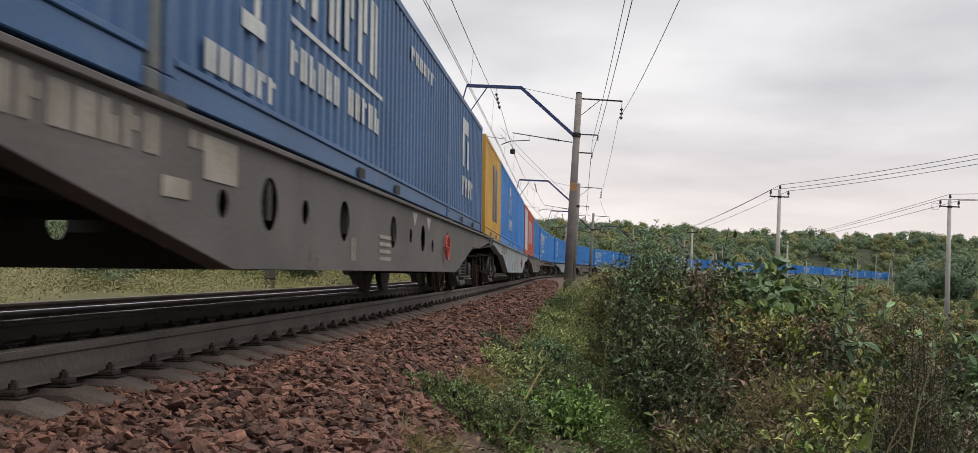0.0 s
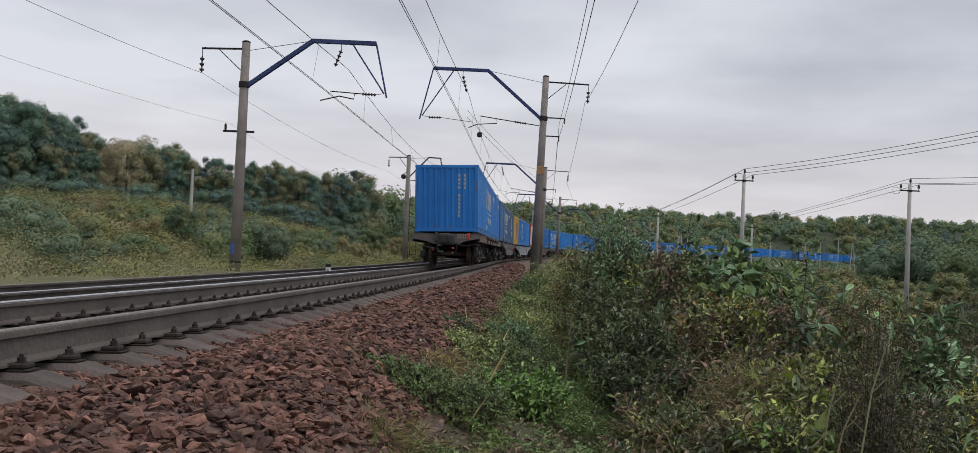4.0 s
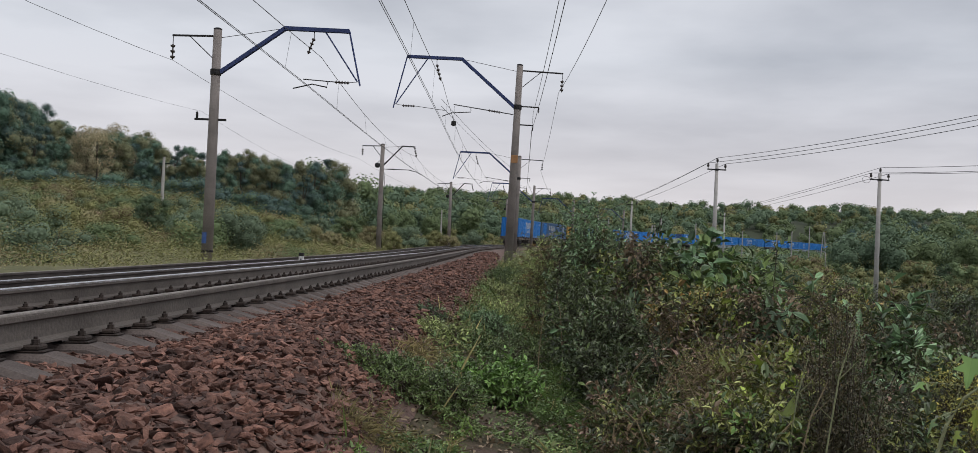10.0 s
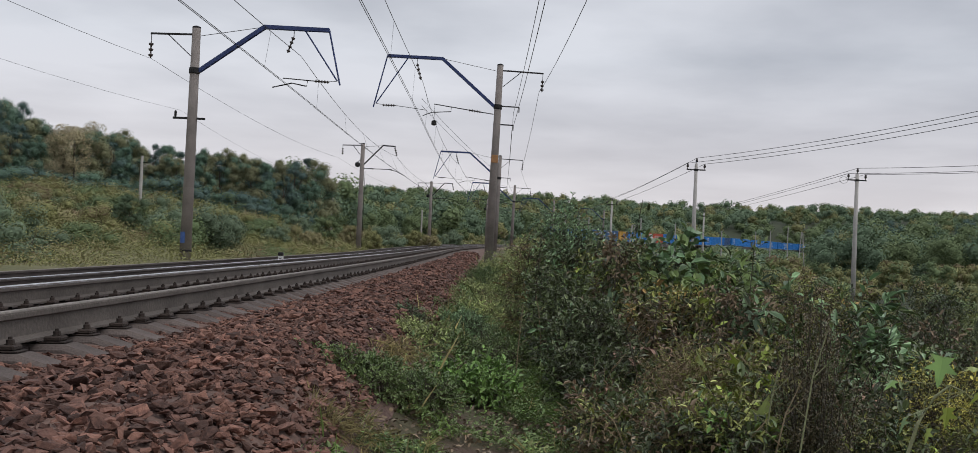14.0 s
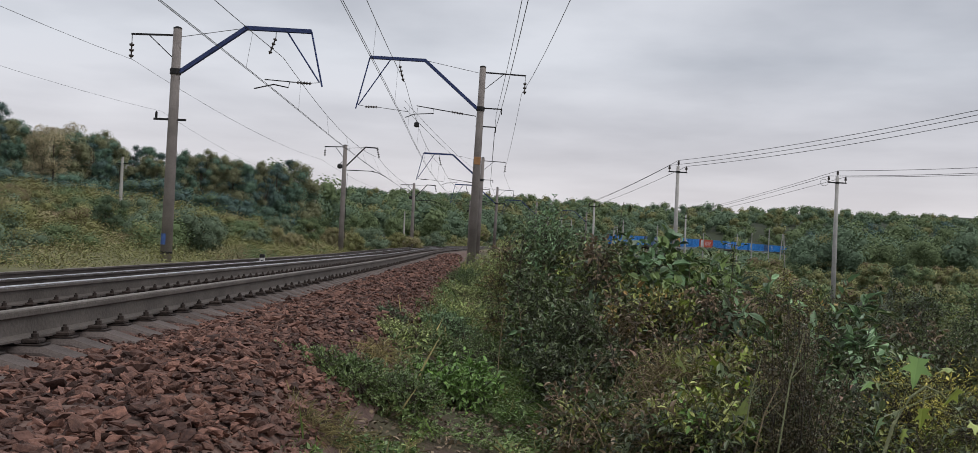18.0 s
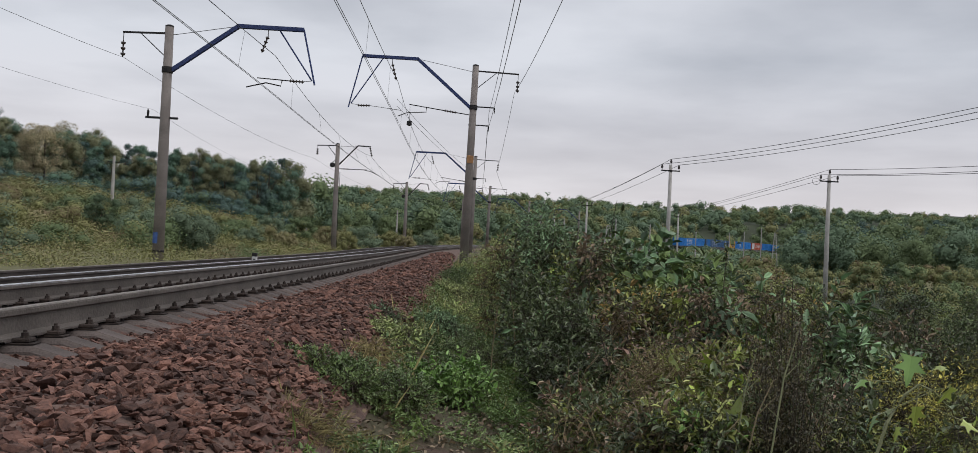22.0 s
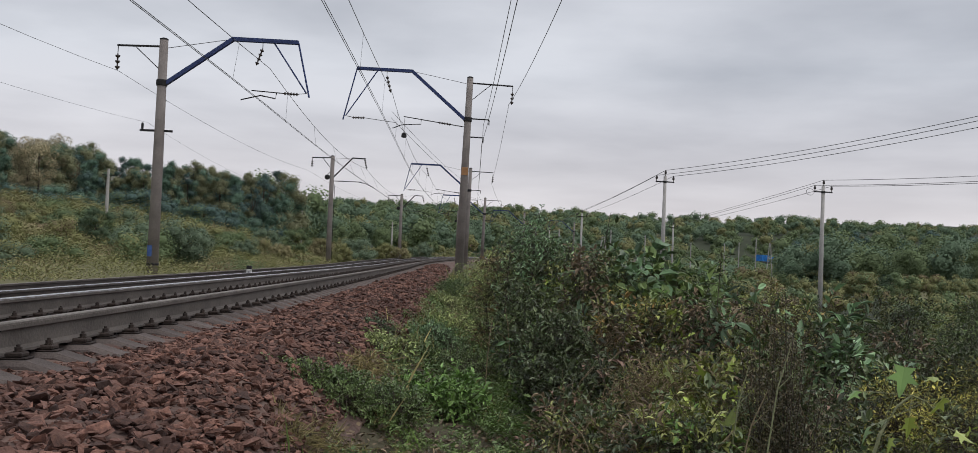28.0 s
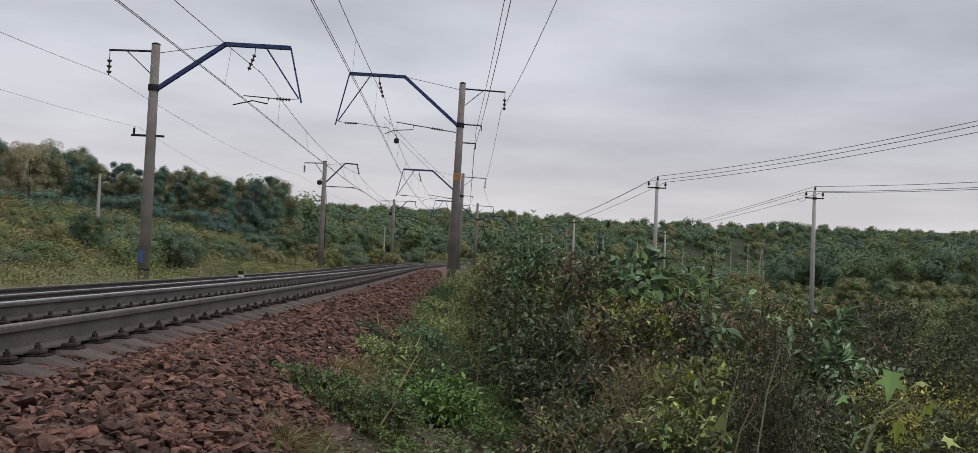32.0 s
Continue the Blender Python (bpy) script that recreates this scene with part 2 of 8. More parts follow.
mat("wagon_end", (0.082, 0.074, 0.074), (0.150, 0.134, 0.128), 2.2, 0.85, bump=0.3, fine=30.0, spot=((0.10, 0.065, 0.045), 2.6, 0.56))
mat("underframe_dark", (0.026, 0.025, 0.025), (0.043, 0.040, 0.038), 2.0, 0.85, 0.1, bump=0.3, fine=40.0)
mat("bogie_iron", (0.036, 0.037, 0.040), (0.070, 0.069, 0.071), 3.0, 0.5, 0.3, bump=0.35, fine=50.0, spot=((0.07, 0.05, 0.04), 4.0, 0.55))
mat("wheel_steel", (0.065, 0.056, 0.050), (0.105, 0.080, 0.066), 4.0, 0.65, 0.4, bump=0.2, fine=60.0, spot=((0.085, 0.045, 0.030), 3.0, 0.5))
mat("red_lamp", (0.55, 0.035, 0.025), (0.65, 0.05, 0.035), 6.0, 0.35, bump=0.0)
mat("red_paint", (0.40, 0.04, 0.03), (0.5, 0.06, 0.04), 6.0, 0.5, bump=0.0)
mat("bark", (0.07, 0.058, 0.046), (0.13, 0.11, 0.09), 3.0, 0.95, bump=0.6, fine=25.0)
mat("twig", (0.048, 0.040, 0.030), (0.095, 0.078, 0.058), 3.0, 0.9, bump=0.2, fine=30.0, island=0.3)
mat("dry_stalk", (0.22, 0.165, 0.10), (0.34, 0.27, 0.17), 3.0, 0.9, bump=0.1, fine=30.0, island=0.3)
leaf_mat("leaf_deep", (0.042, 0.060, 0.021), (0.072, 0.098, 0.032), gain=2.5)
leaf_mat("leaf_dark", (0.030, 0.040, 0.019), (0.054, 0.067, 0.028), gain=2.45, thin=0.06, island=0.72)
leaf_mat("leaf_fresh", (0.072, 0.130, 0.034), (0.112, 0.178, 0.050))
leaf_mat("leaf_lime", (0.15, 0.20, 0.035), (0.23, 0.27, 0.06), gain=1.7)
leaf_mat("leaf_gold", (0.17, 0.16, 0.035), (0.25, 0.22, 0.06), gain=2.5)
leaf_mat("leaf_olive", (0.075, 0.085, 0.026), (0.13, 0.135, 0.04), gain=2.4)
leaf_mat("leaf_blue", (0.058, 0.098, 0.050), (0.100, 0.148, 0.076), gain=2.2)
leaf_mat("leaf_autumn", (0.13, 0.085, 0.03), (0.20, 0.13, 0.045), gain=2.3)
leaf_mat("leaf_brown", (0.078, 0.058, 0.038), (0.14, 0.105, 0.068), gain=2.3)
leaf_mat("leaf_herb", (0.050, 0.080, 0.028), (0.088, 0.120, 0.042), gain=2.3, island=0.35)
leaf_mat("leaf_mauve", (0.100, 0.062, 0.046), (0.165, 0.105, 0.078), gain=2.2)
mat("pale_stalk", (0.22, 0.24, 0.12), (0.30, 0.31, 0.17), 3.0, 0.6, bump=0.05)
leaf_mat("seed_brown", (0.085, 0.070, 0.036), (0.14, 0.115, 0.062), gain=1.1, thin=0.06)
leaf_mat("seed_dark", (0.052, 0.054, 0.026), (0.088, 0.084, 0.042), gain=1.1, thin=0.06)
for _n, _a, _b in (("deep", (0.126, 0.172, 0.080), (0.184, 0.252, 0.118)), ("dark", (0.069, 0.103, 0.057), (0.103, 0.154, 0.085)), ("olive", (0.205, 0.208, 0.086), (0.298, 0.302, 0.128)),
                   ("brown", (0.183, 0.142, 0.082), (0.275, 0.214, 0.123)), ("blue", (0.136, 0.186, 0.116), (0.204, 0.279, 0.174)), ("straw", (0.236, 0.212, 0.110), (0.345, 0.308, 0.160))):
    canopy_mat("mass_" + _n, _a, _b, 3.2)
# the two greens are paled and blued for the haze of distance
canopy_mat("tree_green", (0.105, 0.175, 0.123), (0.158, 0.262, 0.184))
canopy_mat("tree_dark", (0.086, 0.140, 0.125), (0.126, 0.204, 0.180))
canopy_mat("tree_olive", (0.192, 0.198, 0.110), (0.288, 0.297, 0.165))
leaf_mat("tree_brown", (0.149, 0.127, 0.081), (0.224, 0.190, 0.121), rough=0.9, island=0.2, gain=2.2)
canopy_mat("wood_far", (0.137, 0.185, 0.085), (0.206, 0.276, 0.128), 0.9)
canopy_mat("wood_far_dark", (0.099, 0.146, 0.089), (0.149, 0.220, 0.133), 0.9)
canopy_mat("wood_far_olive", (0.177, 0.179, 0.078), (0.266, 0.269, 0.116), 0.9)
leaf_mat("grass_green", (0.060, 0.105, 0.026), (0.11, 0.16, 0.040))
leaf_mat("grass_dry", (0.12, 0.105, 0.048), (0.18, 0.152, 0.072), gain=2.2)
leaf_mat("herb_pale", (0.10, 0.125, 0.045), (0.155, 0.17, 0.07), gain=2.6)

# ---- geometry helpers ----
class Shape:
    """Collects faces for one mesh."""

    def __init__(self):
        self.v, self.f = [], []

    def add(self, verts, faces):
        o = len(self.v)
        self.v += [tuple(p) for p in verts]
        self.f += [tuple(i + o for i in q) for q in faces]
        return self

    def box(self, x0, y0, z0, x1, y1, z1, c=0.0):
        """A box; c: width of its bevelled edges."""
        if not c:
            v = [(x, y, z) for x in (x0, x1) for y in (y0, y1) for z in (z0, z1)]
            return self.add(v, [(0, 1, 3, 2), (4, 6, 7, 5), (0, 4, 5, 1), (2, 3, 7, 6), (0, 2, 6, 4), (1, 5, 7, 3)])
        v, at = [], {}
        ends = ((x0, x1), (y0, y1), (z0, z1))
        for i in range(8):
            bits = (i >> 2 & 1, i >> 1 & 1, i & 1)
            for a in range(3):
                p = [ends[k][bits[k]] if k == a else ends[k][bits[k]] + (c if not bits[k] else -c) for k in range(3)]
                at[bits, a] = len(v)
                v.append(p)
        f = []
        for a in range(3):
            u, w = [k for k in range(3) if k != a]
            for b in (0, 1):
                ring = []
                for p, q in ((0, 0), (1, 0), (1, 1), (0, 1)):
                    bits = [0, 0, 0]
                    bits[a], bits[u], bits[w] = b, p, q
                    ring.append(at[tuple(bits), a])
                f.append(ring)
            for p in (0, 1):
                for q in (0, 1):
                    one, two = [0, 0, 0], [0, 0, 0]
                    one[u], one[w], two[u], two[w], two[a] = p, q, p, q, 1
                    one, two = tuple(one), tuple(two)
                    f.append((at[one, u], at[two, u], at[two, w], at[one, w]))
        for i in range(8):
            bits = (i >> 2 & 1, i >> 1 & 1, i & 1)
            f.append((at[bits, 0], at[bits, 1], at[bits, 2]))
        return self.add(v, f)

    def tube(self, pts, r, n=8, caps=True):
        """A round bar along points; r: one radius or one a point."""
        pts = [Vector(p) for p in pts]
        rs = r if isinstance(r, (list, tuple)) else [r] * len(pts)
        v = []
        for i, p in enumerate(pts):
            d = (pts[min(i + 1, len(pts) - 1)] - pts[max(i - 1, 0)]).normalized()
            a = d.cross(Vector((0, 0, 1)) if abs(d.z) < 0.9 else Vector((1, 0, 0))).normalized()
            b = d.cross(a)
            v += [p + rs[i] * (math.cos(2 * math.pi * k / n) * a + math.sin(2 * math.pi * k / n) * b) for k in range(n)]
        f = [(i * n + k, i * n + (k + 1) % n, (i + 1) * n + (k + 1) % n, (i + 1) * n + k) for i in range(len(pts) - 1) for k in range(n)]
        if caps:
            f += [tuple(range(n))[::-1], tuple(range((len(pts) - 1) * n, len(pts) * n))]
        return self.add(v, f)

    def lathe(self, base, axis, rings, n=14):
        """A turned body: rings of (distance along the axis, radius)."""
        base, axis = Vector(base), Vector(axis).normalized()
        return self.tube_rings([base + axis * d for d, _ in rings], [r for _, r in rings], axis, n)

    def tube_rings(self, pts, rs, d, n):
        a = d.cross(Vector((0, 0, 1)) if abs(d.z) < 0.9 else Vector((1, 0, 0))).normalized()
        b = d.cross(a)
        v = [p + r * (math.cos(2 * math.pi * k / n) * a + math.sin(2 * math.pi * k / n) * b) for p, r in zip(pts, rs) for k in range(n)]
        f = [(i * n + k, i * n + (k + 1) % n, (i + 1) * n + (k + 1) % n, (i + 1) * n + k) for i in range(len(pts) - 1) for k in range(n)]
        f += [tuple(range(n))[::-1], tuple(range((len(pts) - 1) * n, len(pts) * n))]
        return self.add(v, f)

    def beam(self, p, q, w, h):
        """A square bar from p to q."""
        p, q = Vector(p), Vector(q)
        d = (q - p).normalized()
        a = d.cross(Vector((0, 0, 1)) if abs(d.z) < 0.95 else Vector((0, 1, 0))).normalized() * w / 2
        b = d.cross(a).normalized() * h / 2
        v = [e + s * a + t * b for e in (p, q) for s, t in ((-1, -1), (1, -1), (1, 1), (-1, 1))]
        return self.add(v, [(0, 3, 2, 1), (4, 5, 6, 7), (0, 1, 5, 4), (1, 2, 6, 5), (2, 3, 7, 6), (3, 0, 4, 7)])

    def plate(self, outline, holes, x, thick):
        """An upright plate in the y-z plane with round holes through it."""
        bm = bmesh.new()
        loops = [outline] + [[(y + r * math.cos(2 * math.pi * k / 18), z + r * math.sin(2 * math.pi * k / 18)) for k in range(18)] for y, z, r in holes]
        edges = []
        for loop in loops:
            vs = [bm.verts.new((x, y, z)) for y, z in loop]
            edges += [bm.edges.new((vs[i], vs[(i + 1) % len(vs)])) for i in range(len(vs))]
        made = bmesh.ops.triangle_fill(bm, use_beauty=True, use_dissolve=False, edges=edges)
        faces = [g for g in made["geom"] if isinstance(g, bmesh.types.BMFace)]
        ext = bmesh.ops.extrude_face_region(bm, geom=faces)
        for g in ext["geom"]:
            if isinstance(g, bmesh.types.BMVert):
                g.co.x += thick
        bmesh.ops.recalc_face_normals(bm, faces=bm.faces)
        bm.verts.index_update()
        self.add([v.co[:] for v in bm.verts], [tuple(v.index for v in f.verts) for f in bm.faces])
        bm.free()
        return self

    def mesh(self, name, material, smooth=False):
        me = bpy.data.meshes.new(name)
        me.from_pydata(self.v, [], self.f)
        me.materials.append(MATS[material])
        if smooth:
            me.polygons.foreach_set("use_smooth", [True] * len(me.polygons))
        return me


def part(name, shape, material, parent, label="", smooth=False):
    me = shape if isinstance(shape, bpy.types.Mesh) else shape.mesh(name, material, smooth)
    ob = new(name, me)
    ob.parent = parent
    return tagged(ob, label) if label else ob


def thing(name, label, category, group="", kind="", at=None):
    ob = new(name)
    ob.empty_display_size = 0.3
    if at is not None:
        ob.matrix_basis = at
    return tagged(ob, label, category, group, kind)


def raw_mesh(name, verts, faces, material, normals=None):
    """A mesh from arrays of points and of triangles or quads."""
    verts, faces = np.asarray(verts, np.float32), np.asarray(faces, np.int32)
    me = bpy.data.meshes.new(name)
    k = faces.shape[1]
    me.vertices.add(len(verts))
    me.vertices.foreach_set("co", verts.ravel())
    me.loops.add(faces.size)
    me.loops.foreach_set("vertex_index", faces.ravel())
    me.polygons.add(len(faces))
    me.polygons.foreach_set("loop_start", np.arange(0, faces.size, k, dtype=np.int32))
    me.update(calc_edges=True)
    me.validate()
    if normals is None:
        me.shade_flat()
    else:
        me.shade_smooth()
        me.normals_split_custom_set_from_vertices(normals)
    me.materials.append(MATS[material])
    return me


# ---- the line of the railway ----
BEND_S = np.array([-90.0, -30, 0, 30, 60, 100, 160, 250, 370, 420, 460, 1000])
BEND_K = np.array([-0.0013, -0.0013, -0.00111, -0.00043, 0.00057, 0.0019, 0.00291, 0.00229, 0.00043, 0.0004, 0.0032, 0.0032])
LINE_S = np.arange(-90.0, 1001.0, 1.0)
_k = np.interp(LINE_S, BEND_S, BEND_K)
LINE_A = np.r_[0, np.cumsum((_k[1:] + _k[:-1]) / 2)]
LINE_A = LINE_A - np.interp(0, LINE_S, LINE_A) + 0.03747
LINE_X = np.r_[0, np.cumsum((np.sin(LINE_A[1:]) + np.sin(LINE_A[:-1])) / 2)]
LINE_Y = np.r_[0, np.cumsum((np.cos(LINE_A[1:]) + np.cos(LINE_A[:-1])) / 2)]
LINE_X += -3.6003 - np.interp(0, LINE_S, LINE_X)
LINE_Y -= np.interp(0, LINE_S, LINE_Y)


def line_z(s):
    return np.interp(s, [50, 100, 200, 350, 1000], [0, 0.19, 0.85, 2.52, 2.6])


def cant(s):
    return np.interp(s, [60, 130], [-0.0366, 0.02])


def on_line(s, off=0.0, z=0.0, lower=0.0):
    """Places beside the near track: off to the right of its middle, z above its rails (in the banked plane)."""
    s = np.asarray(s, float)
    x, y, a, c = np.interp(s, LINE_S, LINE_X), np.interp(s, LINE_S, LINE_Y), np.interp(s, LINE_S, LINE_A), cant(s)
    o = off * np.cos(c) + z * np.sin(c)
    h = z * np.cos(c) - off * np.sin(c)
    return np.stack([x + o * np.cos(a), y - o * np.sin(a), line_z(s) + h - lower + 0 * o], -1)


def line_pose(s):
    """Pose on the near track at s: x to the right, y ahead, z up, banked."""
    e = 0.5
    p, q, m = on_line(s - e), on_line(s + e), on_line(s)
    ahead = Vector(q - p).normalized()
    right = Vector(on_line(s, 1.0) - m).normalized()
    up = right.cross(ahead).normalized()
    right = ahead.cross(up)
    t = Matrix((right, ahead, up)).transposed().to_4x4()
    t.translation = Vector(m)
    return t


def s_and_off(x, y):
    """The nearest place on the line and the distance to the right of it, for arrays of points."""
    x, y = np.ravel(x), np.ravel(y)
    s, o = np.empty(len(x)), np.empty(len(x))
    for i in range(0, len(x), 4000):
        dx, dy = x[i:i + 4000, None] - LINE_X[::2], y[i:i + 4000, None] - LINE_Y[::2]
        j = np.argmin(dx * dx + dy * dy, axis=1)
        a = LINE_A[::2][j]
        dx, dy = dx[np.arange(len(j)), j], dy[np.arange(len(j)), j]
        s[i:i + 4000] = LINE_S[::2][j] + dx * np.sin(a) + dy * np.cos(a)
        side = dx * np.cos(a) - dy * np.sin(a)
        d = np.sqrt(dx * dx + dy * dy)
        o[i:i + 4000] = np.where(np.abs(side) > d * 0.7, side, np.sign(side) * d)
    return s, o


def ripple(x, y, size, seed):
    """Smooth uneven ground between -1 and 1."""
    r = np.random.RandomState(seed)
    h = 0
    for k in range(5):
        a, p, w = r.rand() * 6.28, r.rand(2) * 6.28, (1 + 0.6 * k) / size * 3
        h = h + np.sin(w * (x * np.cos(a) + y * np.sin(a)) + p[0]) * np.cos(w * 0.7 * (y * np.cos(a) - x * np.sin(a)) + p[1])
    return h / 2.5


RIGHT_O = [0, 1.35, 2.0, 2.35, 2.6, 3.2, 3.8, 4.6, 6, 9, 15, 40, 120, 400]
RIGHT_Z = [-0.32, -0.27, -0.22, -0.22, -0.33, -0.66, -0.82, -1.0, -1.5, -2.4, -3.0, -3.3, -3.3, -3.0]
LEFT_O = [0, 1.5, 5.4, 6.3, 8, 12, 25, 45, 80, 130, 200, 300, 420, 600, 1200]
LEFT_Z = [-0.32, -0.37, -0.55, -0.70, -0.62, -0.65, -0.45, 0.4, 2.4, 4.5, 9, 17, 25, 28, 30]


def ground(x, y):
    shape = np.shape(x)
    s, o = s_and_off(x, y)
    x, y = np.ravel(np.asarray(x, float)), np.ravel(np.asarray(y, float))
    z = np.where(o > 0, np.interp(o, RIGHT_O, RIGHT_Z), np.interp(-o, LEFT_O, LEFT_Z))
    fade = np.where(o > 0, np.interp(o, [5, 30], [1, 0]), np.interp(-o, [6, 120], [1, 0]))
    z = z + line_z(s) * fade
    far = np.hypot(x, y)
    z = z + np.interp(far, [250, 450, 600, 900], [0, 7.0, 14, 17]) * np.interp(-o, [25, 90], [0, 1]) * np.interp(np.arctan2(x, y), [-0.3, -0.05, 0.1], [0.3, 0.75, 1.0])
    turn = np.arctan2(x, y)
    # the meadow climbs to the wood; a hill closes the valley
    z = z + np.interp(-o, [8, 14, 25], [0, 0.4, 1]) * np.interp(far, [35, 60, 90, 120, 180, 260], [0, 1.3, 3.4, 4.4, 4.0, 0]) * np.interp(turn, [-0.20, -0.12], [1, 0.15])
    z = z + np.interp(turn, [0.24, 0.36, 0.60], [0, 1, 1.25]) * np.interp(far, [230, 420, 560], [0, 3.0, 7.0]) * np.interp(np.abs(o), [18, 70], [0, 1])
    z = z + np.interp(turn, [0.33, 0.40], [0, 1]) * np.interp(far, [95, 165, 230, 330], [0, 3.2, 3.2, 0]) * np.interp(np.abs(o), [18, 70], [0, 1])
    rough = np.interp(np.abs(o), [3.2, 6, 40, 300], [0.0, 0.10, 0.4, 2.5])
    z = z + ripple(x, y, 9, 3) * np.minimum(rough, 0.3) + ripple(x, y, 120, 5) * np.maximum(rough - 0.3, 0)
    bed = np.interp(np.abs(o + 1.6), [4.0, 4.5], [-0.12, 0.0])
    return (z + bed).reshape(shape)


def steps(*runs):
    out = []
    for a, b, d in runs:
        out += list(np.arange(a, b, d))
    return np.array(out + [runs[-1][1]])


def build_ground():
    xs = steps((-1200, -400, 80), (-400, -100, 20), (-100, -30, 5), (-30, -12, 1.5), (-12, -6, 0.6), (-6, 9, 0.25), (9, 20, 0.7), (20, 60, 2.5), (60, 200, 10), (200, 600, 25), (600, 1400, 80))
    ys = steps((-300, -40, 26), (-40, 0, 4), (0, 2, 0.5), (2, 18, 0.25), (18, 40, 0.7), (40, 100, 2), (100, 400, 8), (400, 900, 25), (900, 1800, 100))
    gx, gy = np.meshgrid(xs, ys)
    gz = ground(gx, gy)
    n, m = len(xs), len(ys)
    i = np.arange(n * m).reshape(m, n)
    f = np.stack([i[:-1, :-1], i[:-1, 1:], i[1:, 1:], i[1:, :-1]], -1).reshape(-1, 4)
    me = raw_mesh("ground", np.stack([gx, gy, gz], -1).reshape(-1, 3), f, "soil_and_grass")
    me.polygons.foreach_set("use_smooth", [True] * len(me.polygons))
    # floor under the woods and the scrub, their shade darkened into its colour
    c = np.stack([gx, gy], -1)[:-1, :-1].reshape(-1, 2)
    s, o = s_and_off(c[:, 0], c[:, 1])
    me.materials.append(MATS["shaded_forest_floor"])
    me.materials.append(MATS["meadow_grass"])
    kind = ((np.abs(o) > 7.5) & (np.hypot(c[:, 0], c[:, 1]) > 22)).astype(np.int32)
    # shade under the near bushes, put in as darker ground
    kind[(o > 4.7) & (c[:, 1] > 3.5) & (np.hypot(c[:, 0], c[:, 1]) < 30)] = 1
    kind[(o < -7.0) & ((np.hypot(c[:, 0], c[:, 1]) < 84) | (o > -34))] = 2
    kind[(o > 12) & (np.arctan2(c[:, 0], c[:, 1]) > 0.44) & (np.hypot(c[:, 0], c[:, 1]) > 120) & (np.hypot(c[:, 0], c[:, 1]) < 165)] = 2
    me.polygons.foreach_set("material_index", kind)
    return tagged(new("ground", me), "grassy ground with bare brown soil patches", "ground", kind="structure")


build_ground()
# ---- railway track ----
RAIL = [(-0.075, -0.18), (0.075, -0.18), (0.075, -0.168), (0.012, -0.15), (0.010, -0.055), (0.037, -0.042), (0.037, -0.010), (0.028, 0.0),
        (-0.028, 0.0), (-0.037, -0.010), (-0.037, -0.042), (-0.010, -0.055), (-0.012, -0.15), (-0.075, -0.168)]
GAUGE = 0.797
FAR = -4.1


def track_place(s, off, z, far):
    return on_line(s, (FAR if far else 0.0) + off, z, 0.12 if far else 0.0)


def sweep(profile, ss, off, far):
    rings = np.stack([track_place(ss, off + px, pz, far) for px, pz in profile], 1)
    n, k = len(ss), len(profile)
    i = np.arange(n * k).reshape(n, k)
    f = np.stack([i[:-1], i[1:], np.roll(i, -1, 1)[1:], np.roll(i, -1, 1)[:-1]], -1).reshape(-1, 4)
    return rings.reshape(-1, 3), f


def build_rail(track, off, far, worn):
    ss = np.r_[np.arange(-60, 100, 1.0), np.arange(100, 560, 4.0)]
    v, f = sweep(RAIL, ss, off, far)
    rail = part("rail", raw_mesh("rail", v, f, "rail_dark" if far else "rail_steel"), "", track)
    top = [(-0.0375, -0.016), (-0.031, -0.002), (-0.014, 0.004), (0.014, 0.004), (0.031, -0.002), (0.0375, -0.016), (0.03, -0.018), (-0.03, -0.018)]
    v, f = sweep(top, ss, off, far)
    m = "rail_head_worn" if worn else "rail_head_dull"
    part("running_surface", raw_mesh("running_surface", v, f, m), m, rail, "bright worn running surface" if worn else "dull brown-grey running surface")


def sleeper_shape():
    sh = Shape()
    prof = [(-1.35, -0.115), (-1.28, -0.092), (-1.0, -0.004), (-0.55, 0.0), (-0.45, -0.045), (0.45, -0.045), (0.55, 0.0), (1.0, -0.004), (1.28, -0.092), (1.35, -0.115)]
    v = []
    for x, z in prof:
        v += [(x, -0.135, z - 0.15), (x, -0.115, z - 0.03), (x, -0.085, z), (x, 0.085, z), (x, 0.115, z - 0.03), (x, 0.135, z - 0.15)]
    f = [(6 * i + k, 6 * i + 6 + k, 6 * i + 7 + k, 6 * i + 1 + k) for i in range(9) for k in range(5)] + [(0, 1, 2, 3, 4, 5), (59, 58, 57, 56, 55, 54)]
    return sh.add(v, f)


def fastening_shape():
    """Base plate, clamp and bolt beside the foot of a rail."""
    sh = Shape()
    sh.box(0.03, -0.062, 0.0, 0.19, 0.062, 0.010, 0.003)
    sh.box(0.06, -0.052, 0.010, 0.165, 0.052, 0.040, 0.008)
    sh.lathe((0.12, 0, 0.040), (0, 0, 1), [(0, 0.030), (0.006, 0.030), (0.006, 0.022), (0.028, 0.022), (0.030, 0.012), (0.044, 0.011)], 6)
    return sh


TOP = -0.205


